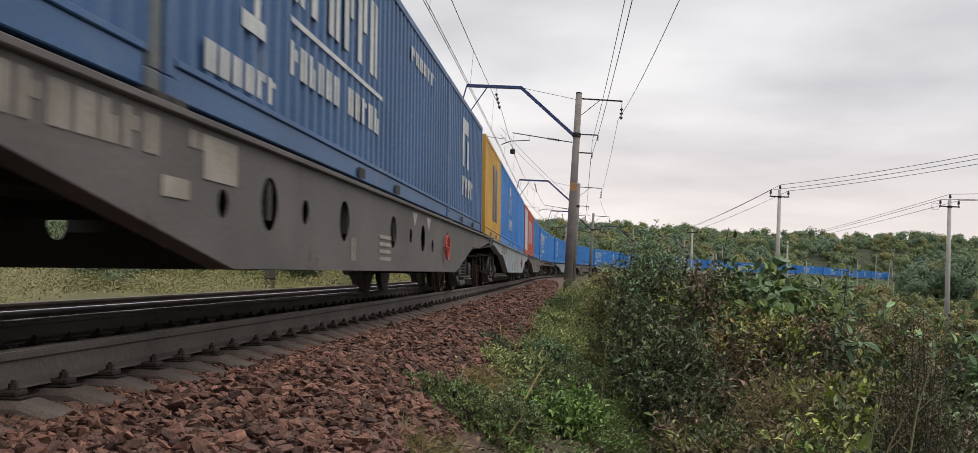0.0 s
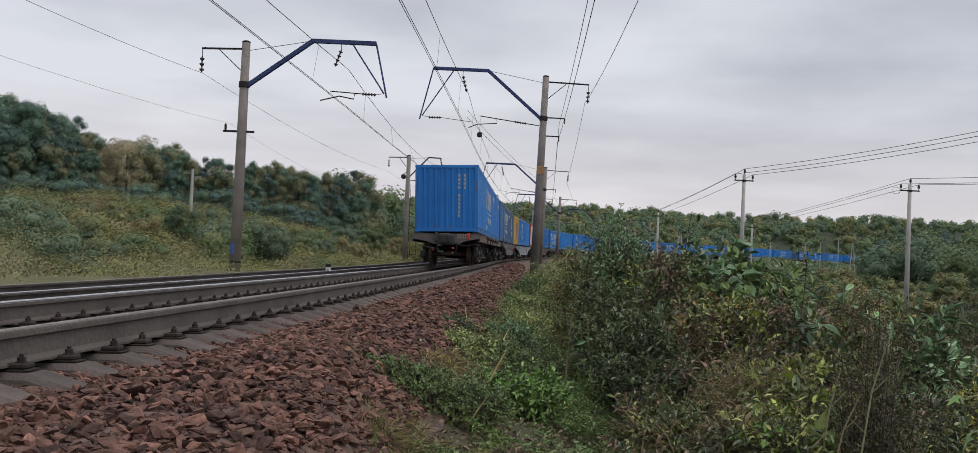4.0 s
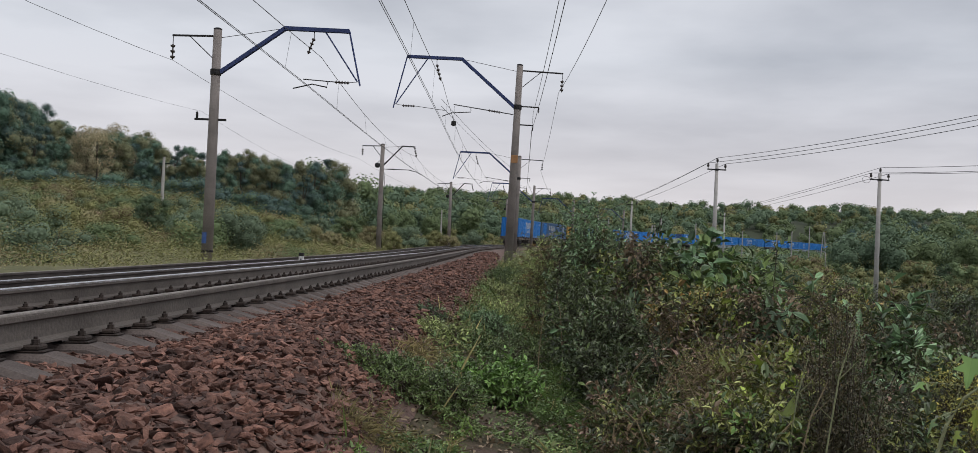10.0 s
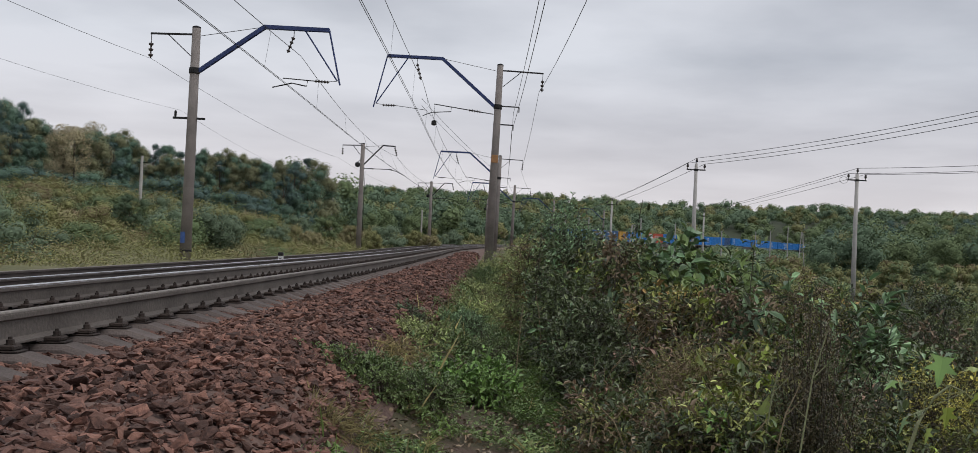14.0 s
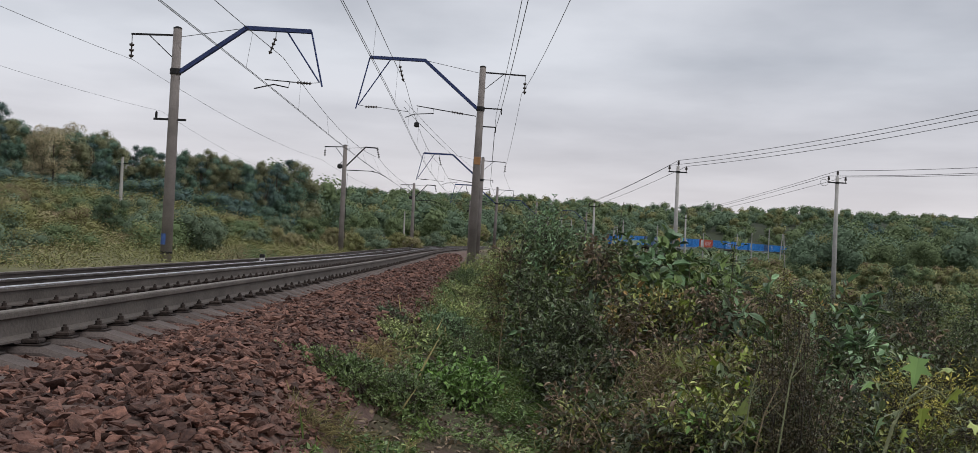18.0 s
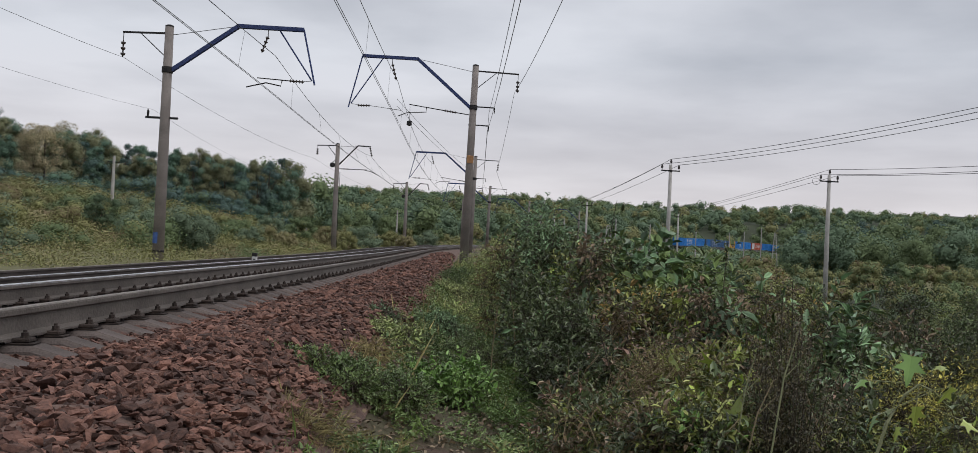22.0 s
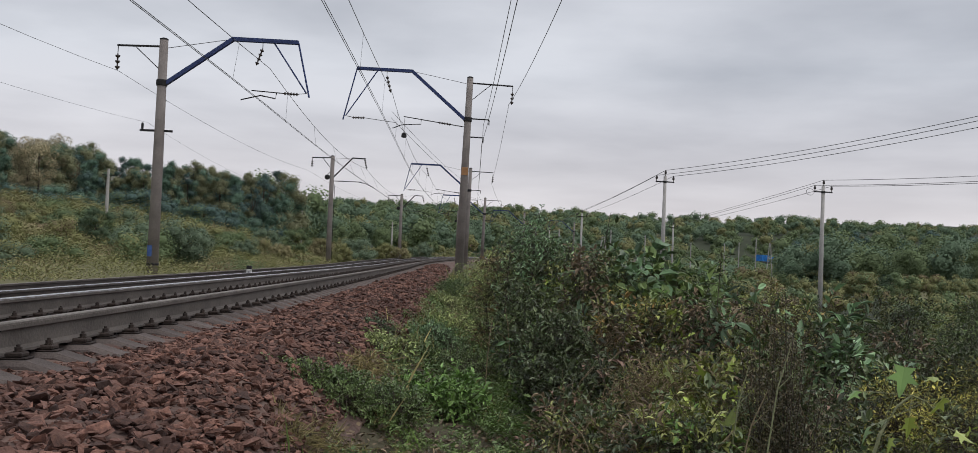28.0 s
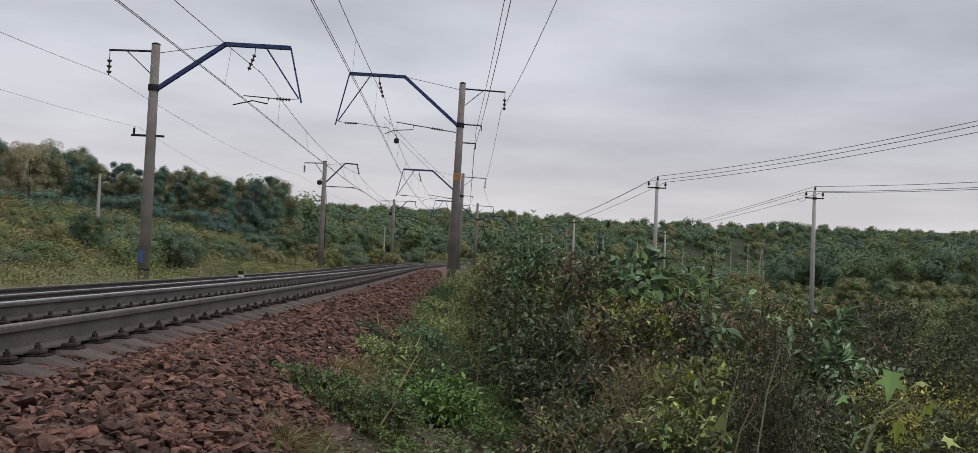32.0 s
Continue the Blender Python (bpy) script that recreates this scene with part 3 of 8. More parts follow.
def build_tracks():
    for far in (False, True):
        track = thing("railway_track", "broad-gauge track on pale concrete sleepers in red-brown ballast" if not far else "farther track with dark rails on concrete sleepers", "railway track", "tracks", "structure")
        for off in (GAUGE, -GAUGE):
            build_rail(track, off, far, worn=not far and off < 0 or far and off > 0)
        sl, fa = sleeper_shape().mesh("sleeper", "sleeper_concrete"), fastening_shape().mesh("rail_fastening", "fastening_iron")
        step, first = 0.4916, 5.382
        many = [first + step * k for k in range(-26, 1100)]
        near = [s for s in many if (2.0 if not far else 4) < s < (62 if not far else 34)]
        rest = [s for s in many if s not in near and s < 330]
        for s in near:
            m = line_pose(s) @ Matrix.Translation((FAR if far else 0.0, 0, TOP))
            m.translation.z -= 0.12 if far else 0.0
            ob = part("sleeper", sl, "", track)
            ob.matrix_basis = m @ pose(random.uniform(-0.02, 0.02), random.uniform(-0.012, 0.012), random.uniform(-0.006, 0.004), 0, 0, random.uniform(-0.5, 0.5))
            if s < (34 if not far else 18):
                for side in (1, -1):
                    for sign in (1, -1):
                        fo = part("rail_fastening", fa, "", ob)
                        fo.matrix_basis = pose(side * GAUGE, 0, 0, 0, 0, 0 if sign > 0 else 180)
        base_v = np.array([v.co[:] for v in sl.vertices])
        base_f = [tuple(p.vertices) for p in sl.polygons]
        fv, ff = np.array([v.co[:] for v in fa.vertices]), [tuple(p.vertices) for p in fa.polygons]
        v, f, n, w, g, k = [], [], 0, [], [], 0
        for s in rest + [q for q in near if q >= (34 if not far else 18)]:
            m = np.array(line_pose(s) @ Matrix.Translation((FAR if far else 0.0, 0, TOP)))
            m[2, 3] -= 0.12 if far else 0.0
            if s in rest:
                v.append(base_v @ m[:3, :3].T + m[:3, 3])
                f += [tuple(i + n for i in q) for q in base_f]
                n += len(base_v)
            if s < 130:
                for side in (GAUGE, -GAUGE):
                    for sign in (1, -1):
                        w.append((fv * (sign, sign, 1) + (side, 0, 0)) @ m[:3, :3].T + m[:3, 3])
                        g += [tuple(i + k for i in q) for q in ff]
                        k += len(fv)
        for name, vs, fs, ma in (("distant_sleepers", v, f, "sleeper_concrete"), ("distant_fastenings", w, g, "fastening_iron")):
            me = bpy.data.meshes.new(name)
            me.from_pydata(np.concatenate(vs).tolist(), [], fs)
            me.materials.append(MATS[ma])
            tagged(part(name, me, ma, track), kind="stuff")


build_tracks()


def bed_height(o):
    """Top of the crushed stone across both tracks, in the banked plane of the near one."""
    return np.interp(o, [-7.0, -6.2, -5.5, -3.0, -2.2, -1.5, -1.2, 0.75, 0.95, 1.10, 1.25, 1.38, 1.55, 1.9, 2.35, 2.6, 2.95], [-0.62, -0.5, -0.36, -0.36, -0.30, -0.25, -0.26, -0.26, -0.256, -0.268, -0.286, -0.279, -0.249, -0.222, -0.225, -0.33, -0.62])


def build_bed():
    ss = np.r_[np.arange(-40, 1.5, 1.0), np.arange(1.5, 24, 0.15), np.arange(24, 70, 0.6), np.arange(70, 520, 3.0)]
    oo = np.r_[np.arange(-7.0, -2, 0.25), np.arange(-2, 2.96, 0.09)]
    gs, go = np.meshgrid(ss, oo)
    h = bed_height(go) + ripple(gs, go, 0.5, 11) * 0.012 + ripple(gs * 1.7, go, 0.23, 12) * 0.008
    p = np.stack([on_line(gs[j], o, h[j]) for j, o in enumerate(oo)], 0)
    n, m = len(ss), len(oo)
    i = np.arange(n * m).reshape(m, n)
    f = np.stack([i[:-1, :-1], i[:-1, 1:], i[1:, 1:], i[1:, :-1]], -1).reshape(-1, 4)
    return tagged(new("ballast_bed", raw_mesh("ballast_bed", p.reshape(-1, 3), f, "ballast")), "bed of red-brown crushed stone under the tracks", "ballast", kind="structure")


bed = build_bed()


def stone_forms(count, seed):
    r = np.random.RandomState(seed)
    forms = []
    for _ in range(count):
        bm = bmesh.new()
        for _ in range(10):
            d = r.normal(size=3)
            d /= np.abs(d).max() ** 0.6 * np.linalg.norm(d) ** 0.4
            bm.verts.new(d * r.uniform(0.85, 1.15) * (1.0, 0.78, 0.5))
        bmesh.ops.convex_hull(bm, input=bm.verts)
        for v in [v for v in bm.verts if not v.link_faces]:
            bm.verts.remove(v)
        bmesh.ops.triangulate(bm, faces=bm.faces)
        bm.verts.index_update()
        forms.append((np.array([v.co[:] for v in bm.verts]), np.array([[v.index for v in f.verts] for f in bm.faces])))
        bm.free()
    return forms


def turns(r, n):
    q = r.normal(size=(n, 4))
    q /= np.linalg.norm(q, axis=1)[:, None]
    w, x, y, z = q.T
    return np.stack([1 - 2 * (y * y + z * z), 2 * (x * y - w * z), 2 * (x * z + w * y), 2 * (x * y + w * z), 1 - 2 * (x * x + z * z), 2 * (y * z - w * x),
                     2 * (x * z - w * y), 2 * (y * z + w * x), 1 - 2 * (x * x + y * y)], -1).reshape(n, 3, 3)


def build_stones():
    r = np.random.RandomState(21)
    forms = stone_forms(14, 8)
    v, f, n = [], [], 0
    bands = [(-8.0, 2.2, 1.2, 2.85, 260, 0.032), (2.2, 8.0, 1.15, 2.85, 900, 0.026), (8, 17, 1.2, 2.9, 560, 0.029), (17, 36, 1.2, 2.9, 170, 0.038), (36, 70, 1.4, 2.85, 30, 0.06),
             (2.2, 17, 0.88, 1.3, 900, 0.024), (2.5, 16, -1.5, 0.9, 200, 0.025), (3, 30, -6.2, -1.6, 22, 0.045), (16, 40, -1.5, 1.4, 40, 0.045)]
    for s0, s1, o0, o1, dens, size in bands:
        k = int((s1 - s0) * (o1 - o0) * dens)
        s, o = r.uniform(s0, s1, k), r.uniform(o0, o1, k)
        rail = np.abs(np.abs(o) - GAUGE) < 0.11
        on_sleeper = rail | (np.abs((s - 5.382 + 0.2458) % 0.4916 - 0.2458) < 0.125) & (o < 1.24) & (o > -1.4)
        s, o = s[~on_sleeper], o[~on_sleeper]
        k = len(s)
        c = on_line(s, o, bed_height(o))
        sz = size * np.exp(r.normal(0, 0.3, k))
        c[:, 2] += sz * r.uniform(-0.1, 0.75, k) * np.where(np.abs(o) < 1.25, 0.15, 1.0)
        R, pick = turns(r, k) * np.array([1.0, 1.0, 0.6])[None, :, None], r.randint(len(forms), size=k)
        for j in range(len(forms)):
            sel = np.where(pick == j)[0]
            fv, ff = forms[j]
            pts = np.einsum("nij,kj->nki", R[sel], fv) * sz[sel, None, None] + c[sel, None, :]
            v.append(pts.reshape(-1, 3))
            f.append((ff[None] + (np.arange(len(sel)) * len(fv))[:, None, None] + n).reshape(-1, 3))
            n += len(sel) * len(fv)
    ob = part("crushed_stones", raw_mesh("crushed_stones", np.concatenate(v), np.concatenate(f), "stone"), "stone", bed)
    tagged(ob, "heap of angular red-brown stones", kind="stuff")
    singles = [raw_mesh("stone", fv, ff, "stone") for fv, ff in forms]
    for _ in range(300):
        s, o = r.uniform(2.4, 6.5), r.uniform(1.5, 2.6)
        size = r.uniform(0.026, 0.042)
        ob = part("stone", singles[r.randint(len(singles))], "", bed)
        place = Vector(on_line(s, o, float(bed_height(o)) + size * 0.8))
        ob.matrix_basis = Matrix.LocRotScale(place, Euler((r.normal(0, 0.4), r.normal(0, 0.4), r.uniform(0, 6.28))), (size * 1.15, size, size * 0.95))


# ---- overhead line ----
def insulator(sh, p, q, discs=4, r=0.085):
    """A string of bell-shaped insulators from p to q."""
    p, q = Vector(p), Vector(q)
    d = q - p
    rings = [(0, 0.02)]
    L = d.length
    for i in range(discs):
        a = L * (i + 0.25) / discs
        rings += [(a, 0.03), (a + 0.02, r), (a + L / discs * 0.42, r * 0.75), (a + L / discs * 0.5, 0.03)]
    rings.append((L, 0.02))
    return sh.lathe(p, d, rings, 10)


def catenary_mast(at, height, side, reach=1.0, tall=1.0, blue=False, plate=False, arms=2, label="grey concrete catenary mast with a dark blue bent bracket"):
    """A concrete mast beside the track. side: +1 where its bracket points to +x. Heights are above its foot."""
    m = thing("catenary_mast", label, "catenary mast", "catenary masts", at=at)
    k, h = side * reach, height
    part("pole", Shape().tube([(0, 0, -0.6), (0, 0, h * 0.5), (0, 0, h)], [0.225, 0.195, 0.16], 20), "mast_concrete", m, smooth=True)
    part("pole_cap", Shape().lathe((0, 0, h), (0, 0, 1), [(0, 0.165), (0.05, 0.165), (0.09, 0.08)], 14), "dark_iron", m)
    hb, ht = h - 2.15 * tall, h + 0.15
    knee, tip = (3.0 * k, 0, ht + 0.02), (5.85 * k, 0, ht)
    br = Shape()
    for dy in (-0.07, 0.07):
        br.beam((0.17 * side, dy, hb), (knee[0], dy, knee[2]), 0.06, 0.15)
        br.beam((knee[0] - 0.04 * side, dy, knee[2]), (tip[0], dy, tip[2]), 0.06, 0.15)
    for i in range(5):
        x = (3.2 + 0.6 * i) * k
        br.box(min(x, x + 0.05), -0.07, ht - 0.06, max(x, x + 0.05), 0.07, ht + 0.06)
    part("bracket", br, "bracket_blue", m, "dark blue bent steel bracket")
    part("clamp", Shape().lathe((0, 0, hb - 0.12), (0, 0, 1), [(0, 0.20), (0.02, 0.215), (0.22, 0.215), (0.24, 0.20)], 16), "dark_iron", m)
    part("tie_rod", Shape().tube([(0.15 * side, 0, h - 0.3), (knee[0], 0, knee[2])], 0.012, 6), "dark_iron", m)
    low = (6.3 * k, 0, h - 2.35 * tall)
    part("hanging_strut", Shape().tube([tip, (6.42 * k, 0, h - 2.55 * tall)], 0.035, 8), "bracket_blue", m)
    part("hanging_strut", Shape().tube([(4.75 * k, 0, ht), low], 0.03, 8), "bracket_blue", m)
    hook = (4.3 * k, 0, ht - 0.05)
    part("hook", Shape().tube([hook, (hook[0], 0, ht - 0.3)], 0.015, 6), "dark_iron", m)
    part("insulator_string", insulator(Shape(), (hook[0], 0, ht - 0.3), (4.05 * k, 0, ht - 0.3 - 0.85 * tall), 4), "porcelain", m, smooth=True)
    # steady arm that holds the contact wire
    ra = h - 2.42 * tall
    arm = Shape().tube([low, (5.75 * k, 0, ra)], 0.012, 6)
    part("insulator", insulator(Shape(), (5.95 * k, 0, ra), (5.3 * k, 0, ra + 0.02), 5, 0.075), "porcelain", m, smooth=True)
    if tall < 1:
        arm.tube([(5.3 * k, 0, ra + 0.02), (3.9 * k, 0, ra + 0.08)], 0.022, 6)
        arm.tube([(5.0 * k, 0, ra + 0.03), (4.95 * k, 0, ra - 0.2), (4.3 * k, 0, ra - 0.1), (3.45 * k, 0, ra - 0.3)], 0.026, 6)
    else:
        arm.tube([(5.3 * k, 0, ra + 0.02), (3.7 * k, 0, ra - 0.12)], 0.014, 6)
        arm.tube([(0.2 * k, 0, ra - 0.12), (0.85 * k, 0, ra - 0.05)], 0.026, 6).tube([(1.5 * k, 0, ra + 0.02), (3.3 * k, 0, ra + 0.22)], 0.026, 6)
        arm.tube([(2.4 * k, 0, ra + 0.12), (2.4 * k, 0, ra - 0.12), (3.4 * k, 0, ra - 0.22), (3.85 * k, 0, ra - 0.42)], 0.024, 6)
        part("insulator", insulator(Shape(), (0.85 * k, 0, ra - 0.05), (1.5 * k, 0, ra + 0.02), 5, 0.075), "porcelain", m, smooth=True)
    part("steady_arm", arm, "dark_iron", m)
    if arms:
        out = 1.75 if side > 0 else 2.22
        f = Shape().beam((-0.15 * side, 0, h - 0.25), (-(out + 0.03) * side, 0, h - 0.28), 0.06, 0.07)
        f.tube([(-1.1 * side, 0, h - 0.28), (-0.18 * side, 0, h - 1.1)], 0.02, 6).tube([(-out * side, 0, h - 0.28), (-out * side, 0, h - 0.6)], 0.015, 6)
        part("feeder_arm", f, "dark_iron", m)
        part("insulator_string", insulator(Shape(), (-out * side, 0, h - 0.6), (-out * side, 0, h - 1.25), 3, 0.10), "porcelain", m, smooth=True)
    if arms > 1:
        for d, z in ((1.1, h - 2.1), (0.85, h - 3.05)):
            part("side_arm", Shape().beam((0.2 * side, 0, z), (-d * side, 0, z), 0.05, 0.06).tube([(-d * side, 0, z), (-d * side, 0, z - 0.28)], 0.03, 6), "dark_iron", m)
    else:
        z = h - 3.55
        part("side_arm", Shape().beam((0.5 * side, 0, z), (-0.75 * side, 0, z), 0.08, 0.08).lathe((-0.66 * side, 0, z), (0, 0, 1), [(0, 0.03), (0.1, 0.05), (0.25, 0.05), (0.3, 0.02)], 8), "dark_iron", m)
    if blue:
        part("paint_mark", Shape().add([(0.226 * math.cos(a), 0.226 * math.sin(a), z) for z in (0.62, 1.05) for a in np.linspace(-2.9, -1.5, 9)], [(i, i + 1, i + 10, i + 9) for i in range(8)]), "blue_mark", m, "worn blue paint mark")
        part("band", Shape().lathe((0, 0, 0.28), (0, 0, 1), [(0, 0.225), (0.01, 0.235), (0.07, 0.235), (0.08, 0.225)], 18), "dark_iron", m)
    if plate:
        part("number_plate", Shape().box(-0.17, -0.235, 4.55, 0.17, -0.215, 4.95, 0.01), "orange_mark", m, "small faded orange plate")
    return m


def cantilever_mast(at, height, label):
    """A mast with a short raked bracket, a level steady arm and a weight on its back."""
    m = thing("catenary_mast", label, "catenary mast", "catenary masts", at=at)
    h = height
    part("pole", Shape().tube([(0, 0, -0.6), (0, 0, h * 0.5), (0, 0, h)], [0.235, 0.205, 0.17], 18), "mast_concrete", m, smooth=True)
    part("pole_cap", Shape().lathe((0, 0, h), (0, 0, 1), [(0, 0.175), (0.05, 0.175), (0.09, 0.08)], 14), "dark_iron", m)
    part("bracket", Shape().beam((0.17, 0, h - 1.75), (1.75, 0, h - 0.06), 0.09, 0.10).beam((1.72, 0, h - 0.06), (2.85, 0, h - 0.10), 0.09, 0.10), "dark_iron", m)
    part("tie_rod", Shape().tube([(0.15, 0, h - 0.22), (1.75, 0, h - 0.08)], 0.014, 6), "dark_iron", m)
    part("insulator_string", insulator(Shape(), (2.78, 0, h - 0.15), (2.98, 0, h - 0.95), 4, 0.10), "porcelain", m, smooth=True)
    arm = Shape().tube([(0.2, 0, h - 2.12), (2.6, 0, h - 2.12)], 0.035, 6).tube([(2.4, 0, h - 2.15), (2.95, 0, h - 2.25), (3.75, 0, h - 2.62)], 0.03, 6)
    part("steady_arm", arm, "dark_iron", m)
    part("insulator", insulator(Shape(), (0.5, 0, h - 2.12), (1.1, 0, h - 2.12), 5, 0.075), "porcelain", m, smooth=True)
    f = Shape().beam((-0.15, 0, h - 0.12), (-1.78, 0, h - 0.16), 0.06, 0.08).tube([(-0.85, 0, h - 0.16), (-0.2, 0, h - 0.95)], 0.03, 6).tube([(-1.75, 0, h - 0.15), (-1.75, 0, h - 0.45)], 0.015, 6)
    part("feeder_arm", f, "dark_iron", m)
    part("insulator_string", insulator(Shape(), (-1.75, 0, h - 0.4), (-1.75, 0, h - 0.98), 3, 0.11), "porcelain", m, smooth=True)
    part("weight", Shape().lathe((-0.4, 0, h - 1.6), (0, 0, -1), [(0, 0.05), (0.05, 0.2), (0.3, 0.24), (0.42, 0.1)], 12).tube([(-0.2, 0, h - 1.4), (-0.4, 0, h - 1.6)], 0.03, 6), "dark_iron", m)
    part("earth_rod", Shape().tube([(0.28, 0, 0.2), (0.28, 0, h - 2.4)], 0.02, 5), "dark_iron", m)
    return m


def heading(s):
    return math.degrees(float(np.interp(s, LINE_S, LINE_A)))


MASTS_R = [(50.0, 3.46, 9.6), (95.0, 3.45, 8.85), (133.0, 2.95, 8.1), (178, 3.2, 8.2), (226, 3.2, 8.2)]
MASTS_L = [(38.0, -8.45, 9.05), (84.0, -8.1, 9.2), (127.0, -7.4, 8.6), (172, -7.6, 8.6)]


def mast_foot(s, off):
    p = on_line(s, off)
    return float(p[0]), float(p[1])


def build_masts():
    for i, (s, off, h) in enumerate(MASTS_R):
        x, y = mast_foot(s, off)
        catenary_mast(pose(x, y, float(line_z(s)) + 0.2, 0, 1.0, -heading(s)), h, -1, 1.0, 1.0, plate=i == 0, arms=2)
    for i, (s, off, h) in enumerate(MASTS_L):
        x, y = mast_foot(s, off)
        at = pose(x, y, float(line_z(s)) - 0.55, 0, 0, -heading(s))
        if i == 0:
            catenary_mast(at, h, 1, 0.89, 0.78, blue=True, arms=1)
        else:
            cantilever_mast(at, h, "grey concrete catenary mast with a short dark bracket")


def hung(p, q, sag, n=14):
    p, q = Vector(p), Vector(q)
    out = []
    for i in range(n + 1):
        u = i / n
        w = p.lerp(q, u)
        w.z -= 4 * sag * u * (1 - u)
        out.append(w)
    return out


def build_wires():
    for far, masts in ((False, [(-2.0, 3.46, 9.6)] + MASTS_R), (True, [(-14.0, -8.25, 9.4)] + MASTS_L)):
        mid = FAR if far else 0.0
        name = "overhead_line"
        t = thing(name, "thin dark catenary wires hung over the track", "overhead line", "overhead lines")
        base = -0.55 if far else 0.2
        feed = -8.45 - 1.7 if far else 3.46 + 2.22
        for (s0, _, h0), (s1, _, h1) in zip(masts, masts[1:]):
            def at(s, off, z):
                p = on_line(s, off)
                return (float(p[0]), float(p[1]), float(line_z(s)) + base + z)
            n = 10
            contact, carry = [], []
            for i in range(n + 1):
                u = i / n
                s = s0 + u * (s1 - s0)
                off = mid + (float(np.interp(s, [-14, 38, 84], [-1.0, -0.33, -0.3])) if far else -0.42)
                h = h0 + u * (h1 - h0)
                contact.append(at(s, off, h - (float(np.interp(s, [38, 84], [2.35, 2.62])) if far else 2.85)))
                carry.append(at(s, mid + (float(np.interp(s, [-14, 38, 84], [-0.55, -0.2, -1.1])) if far else -0.35), h - (0.92 if far else 1.0) - 4 * 0.55 * u * (1 - u)))
            part("contact_wire", Shape().tube([(x + dx, y, z) for x, y, z in contact for dx in (0.0,)], 0.010, 5), "wire_metal", t)
            part("contact_wire", Shape().tube([(x + 0.06, y, z) for x, y, z in contact], 0.010, 5), "wire_metal", t)
            part("carrying_wire", Shape().tube(carry, 0.012, 5), "wire_metal", t)
            for i in (1, 3, 5, 7, 9):
                part("dropper", Shape().tube([carry[i], contact[i]], 0.005, 4), "wire_metal", t)
            part("feeder_wire", Shape().tube(hung(at(s0, feed + ((0.35 if far else 0.8) if s0 < 0 else 0.0), h0 - 1.28), at(s1, feed, h1 - 1.28), 0.9 if s0 < 0 else 0.45), 0.0075 if far else 0.011, 5), "wire_metal", t)
            lines = ((3.46 + 0.95, 2.4), (3.46 + 0.9, 3.35)) if not far else ((-8.25 - 0.66, 3.25),)
            for k, (off, dz) in enumerate(lines):
                part("side_wire", Shape().tube(hung(at(s0, off + ((0.28, 0.33)[k] if s0 < 0 and not far else 0.0), h0 - dz), at(s1, off, h1 - dz), 0.9 if far else 0.6), 0.010 if not far else 0.004, 5), "wire_metal", t)
        if not far:
            for dz in (1.25, 1.6):
                a, b = on_line(50.0, -0.35), on_line(95.0, 3.2)
                part("anchor_wire", Shape().tube(hung((float(a[0]), float(a[1]), 9.15 - dz), (float(b[0]), float(b[1]), 9.1 - dz), 0.25), 0.010, 5), "wire_metal", t)
            p = on_line(62.0, -0.4)
            w = Vector((float(p[0]), float(p[1]), 8.35))
            part("line_weight", Shape().lathe(w, (0, 0, -1), [(0, 0.03), (0.08, 0.16), (0.3, 0.18), (0.36, 0.05)], 10).tube([w, w + Vector((0, 0, 0.9))], 0.01, 5), "dark_iron", t)


# ---- country power line ----
def power_pole(x, y, foot, top, turn, loop=False):
    m = thing("utility_pole", "slim pale concrete utility pole with a steel crossarm and three insulators", "utility pole", "utility poles", at=pose(x, y, foot, 0, 0, turn))
    h = top - foot
    part("pole", Shape().tube([(0, 0, -0.3), (0, 0, h * 0.5), (0, 0, h - 0.3)], [0.17, 0.145, 0.105], 12), "pole_concrete", m, smooth=True)
    part("crossarm", Shape().beam((-0.66, 0, h - 0.72), (0.66, 0, h - 0.72), 0.07, 0.08).box(-0.10, -0.12, h - 0.80, 0.10, 0.12, h - 0.66), "dark_iron", m)
    for px, pz in ((-0.6, h - 0.7), (0.6, h - 0.7), (0.03, h - 0.32)):
        part("insulator", Shape().lathe((px, 0, pz), (0, 0, 1), [(0, 0.02), (0.14, 0.02), (0.14, 0.07), (0.26, 0.085), (0.30, 0.06), (0.36, 0.06), (0.4, 0.02)], 10), "porcelain", m, smooth=True)
    if loop:
        part("cable_loop", Shape().tube([(-0.62 + 0.28 * (math.cos(a / 2.5) - 1), 0.05, h - 0.75 + 0.22 * math.sin(a / 2.5)) for a in range(17)], 0.013, 5), "wire_metal", m)
    return m


def cross_ends(x, y, top, turn):
    c, s = math.cos(radians(turn)), math.sin(radians(turn))
    return [(x + d * c, y + d * s, z) for d, z in ((-0.6, top - 0.3), (0.6, top - 0.3), (0.03, top + 0.08))]


POLES_A = [(27.5, 35.0, -2.8, 8.65, 12), (15.0, 66.0, -3.0, 7.0, 6), (16.55, 117.0, -3.0, 6.75, 4), (20.0, 185, -3, 7.2, 0)]
POLES_B = [(40.0, 43.5, -3.0, 7.0, 8), (25.3, 64.0, -3.0, 6.62, 6), (33.0, 139.0, -3.0, 6.75, 4)]


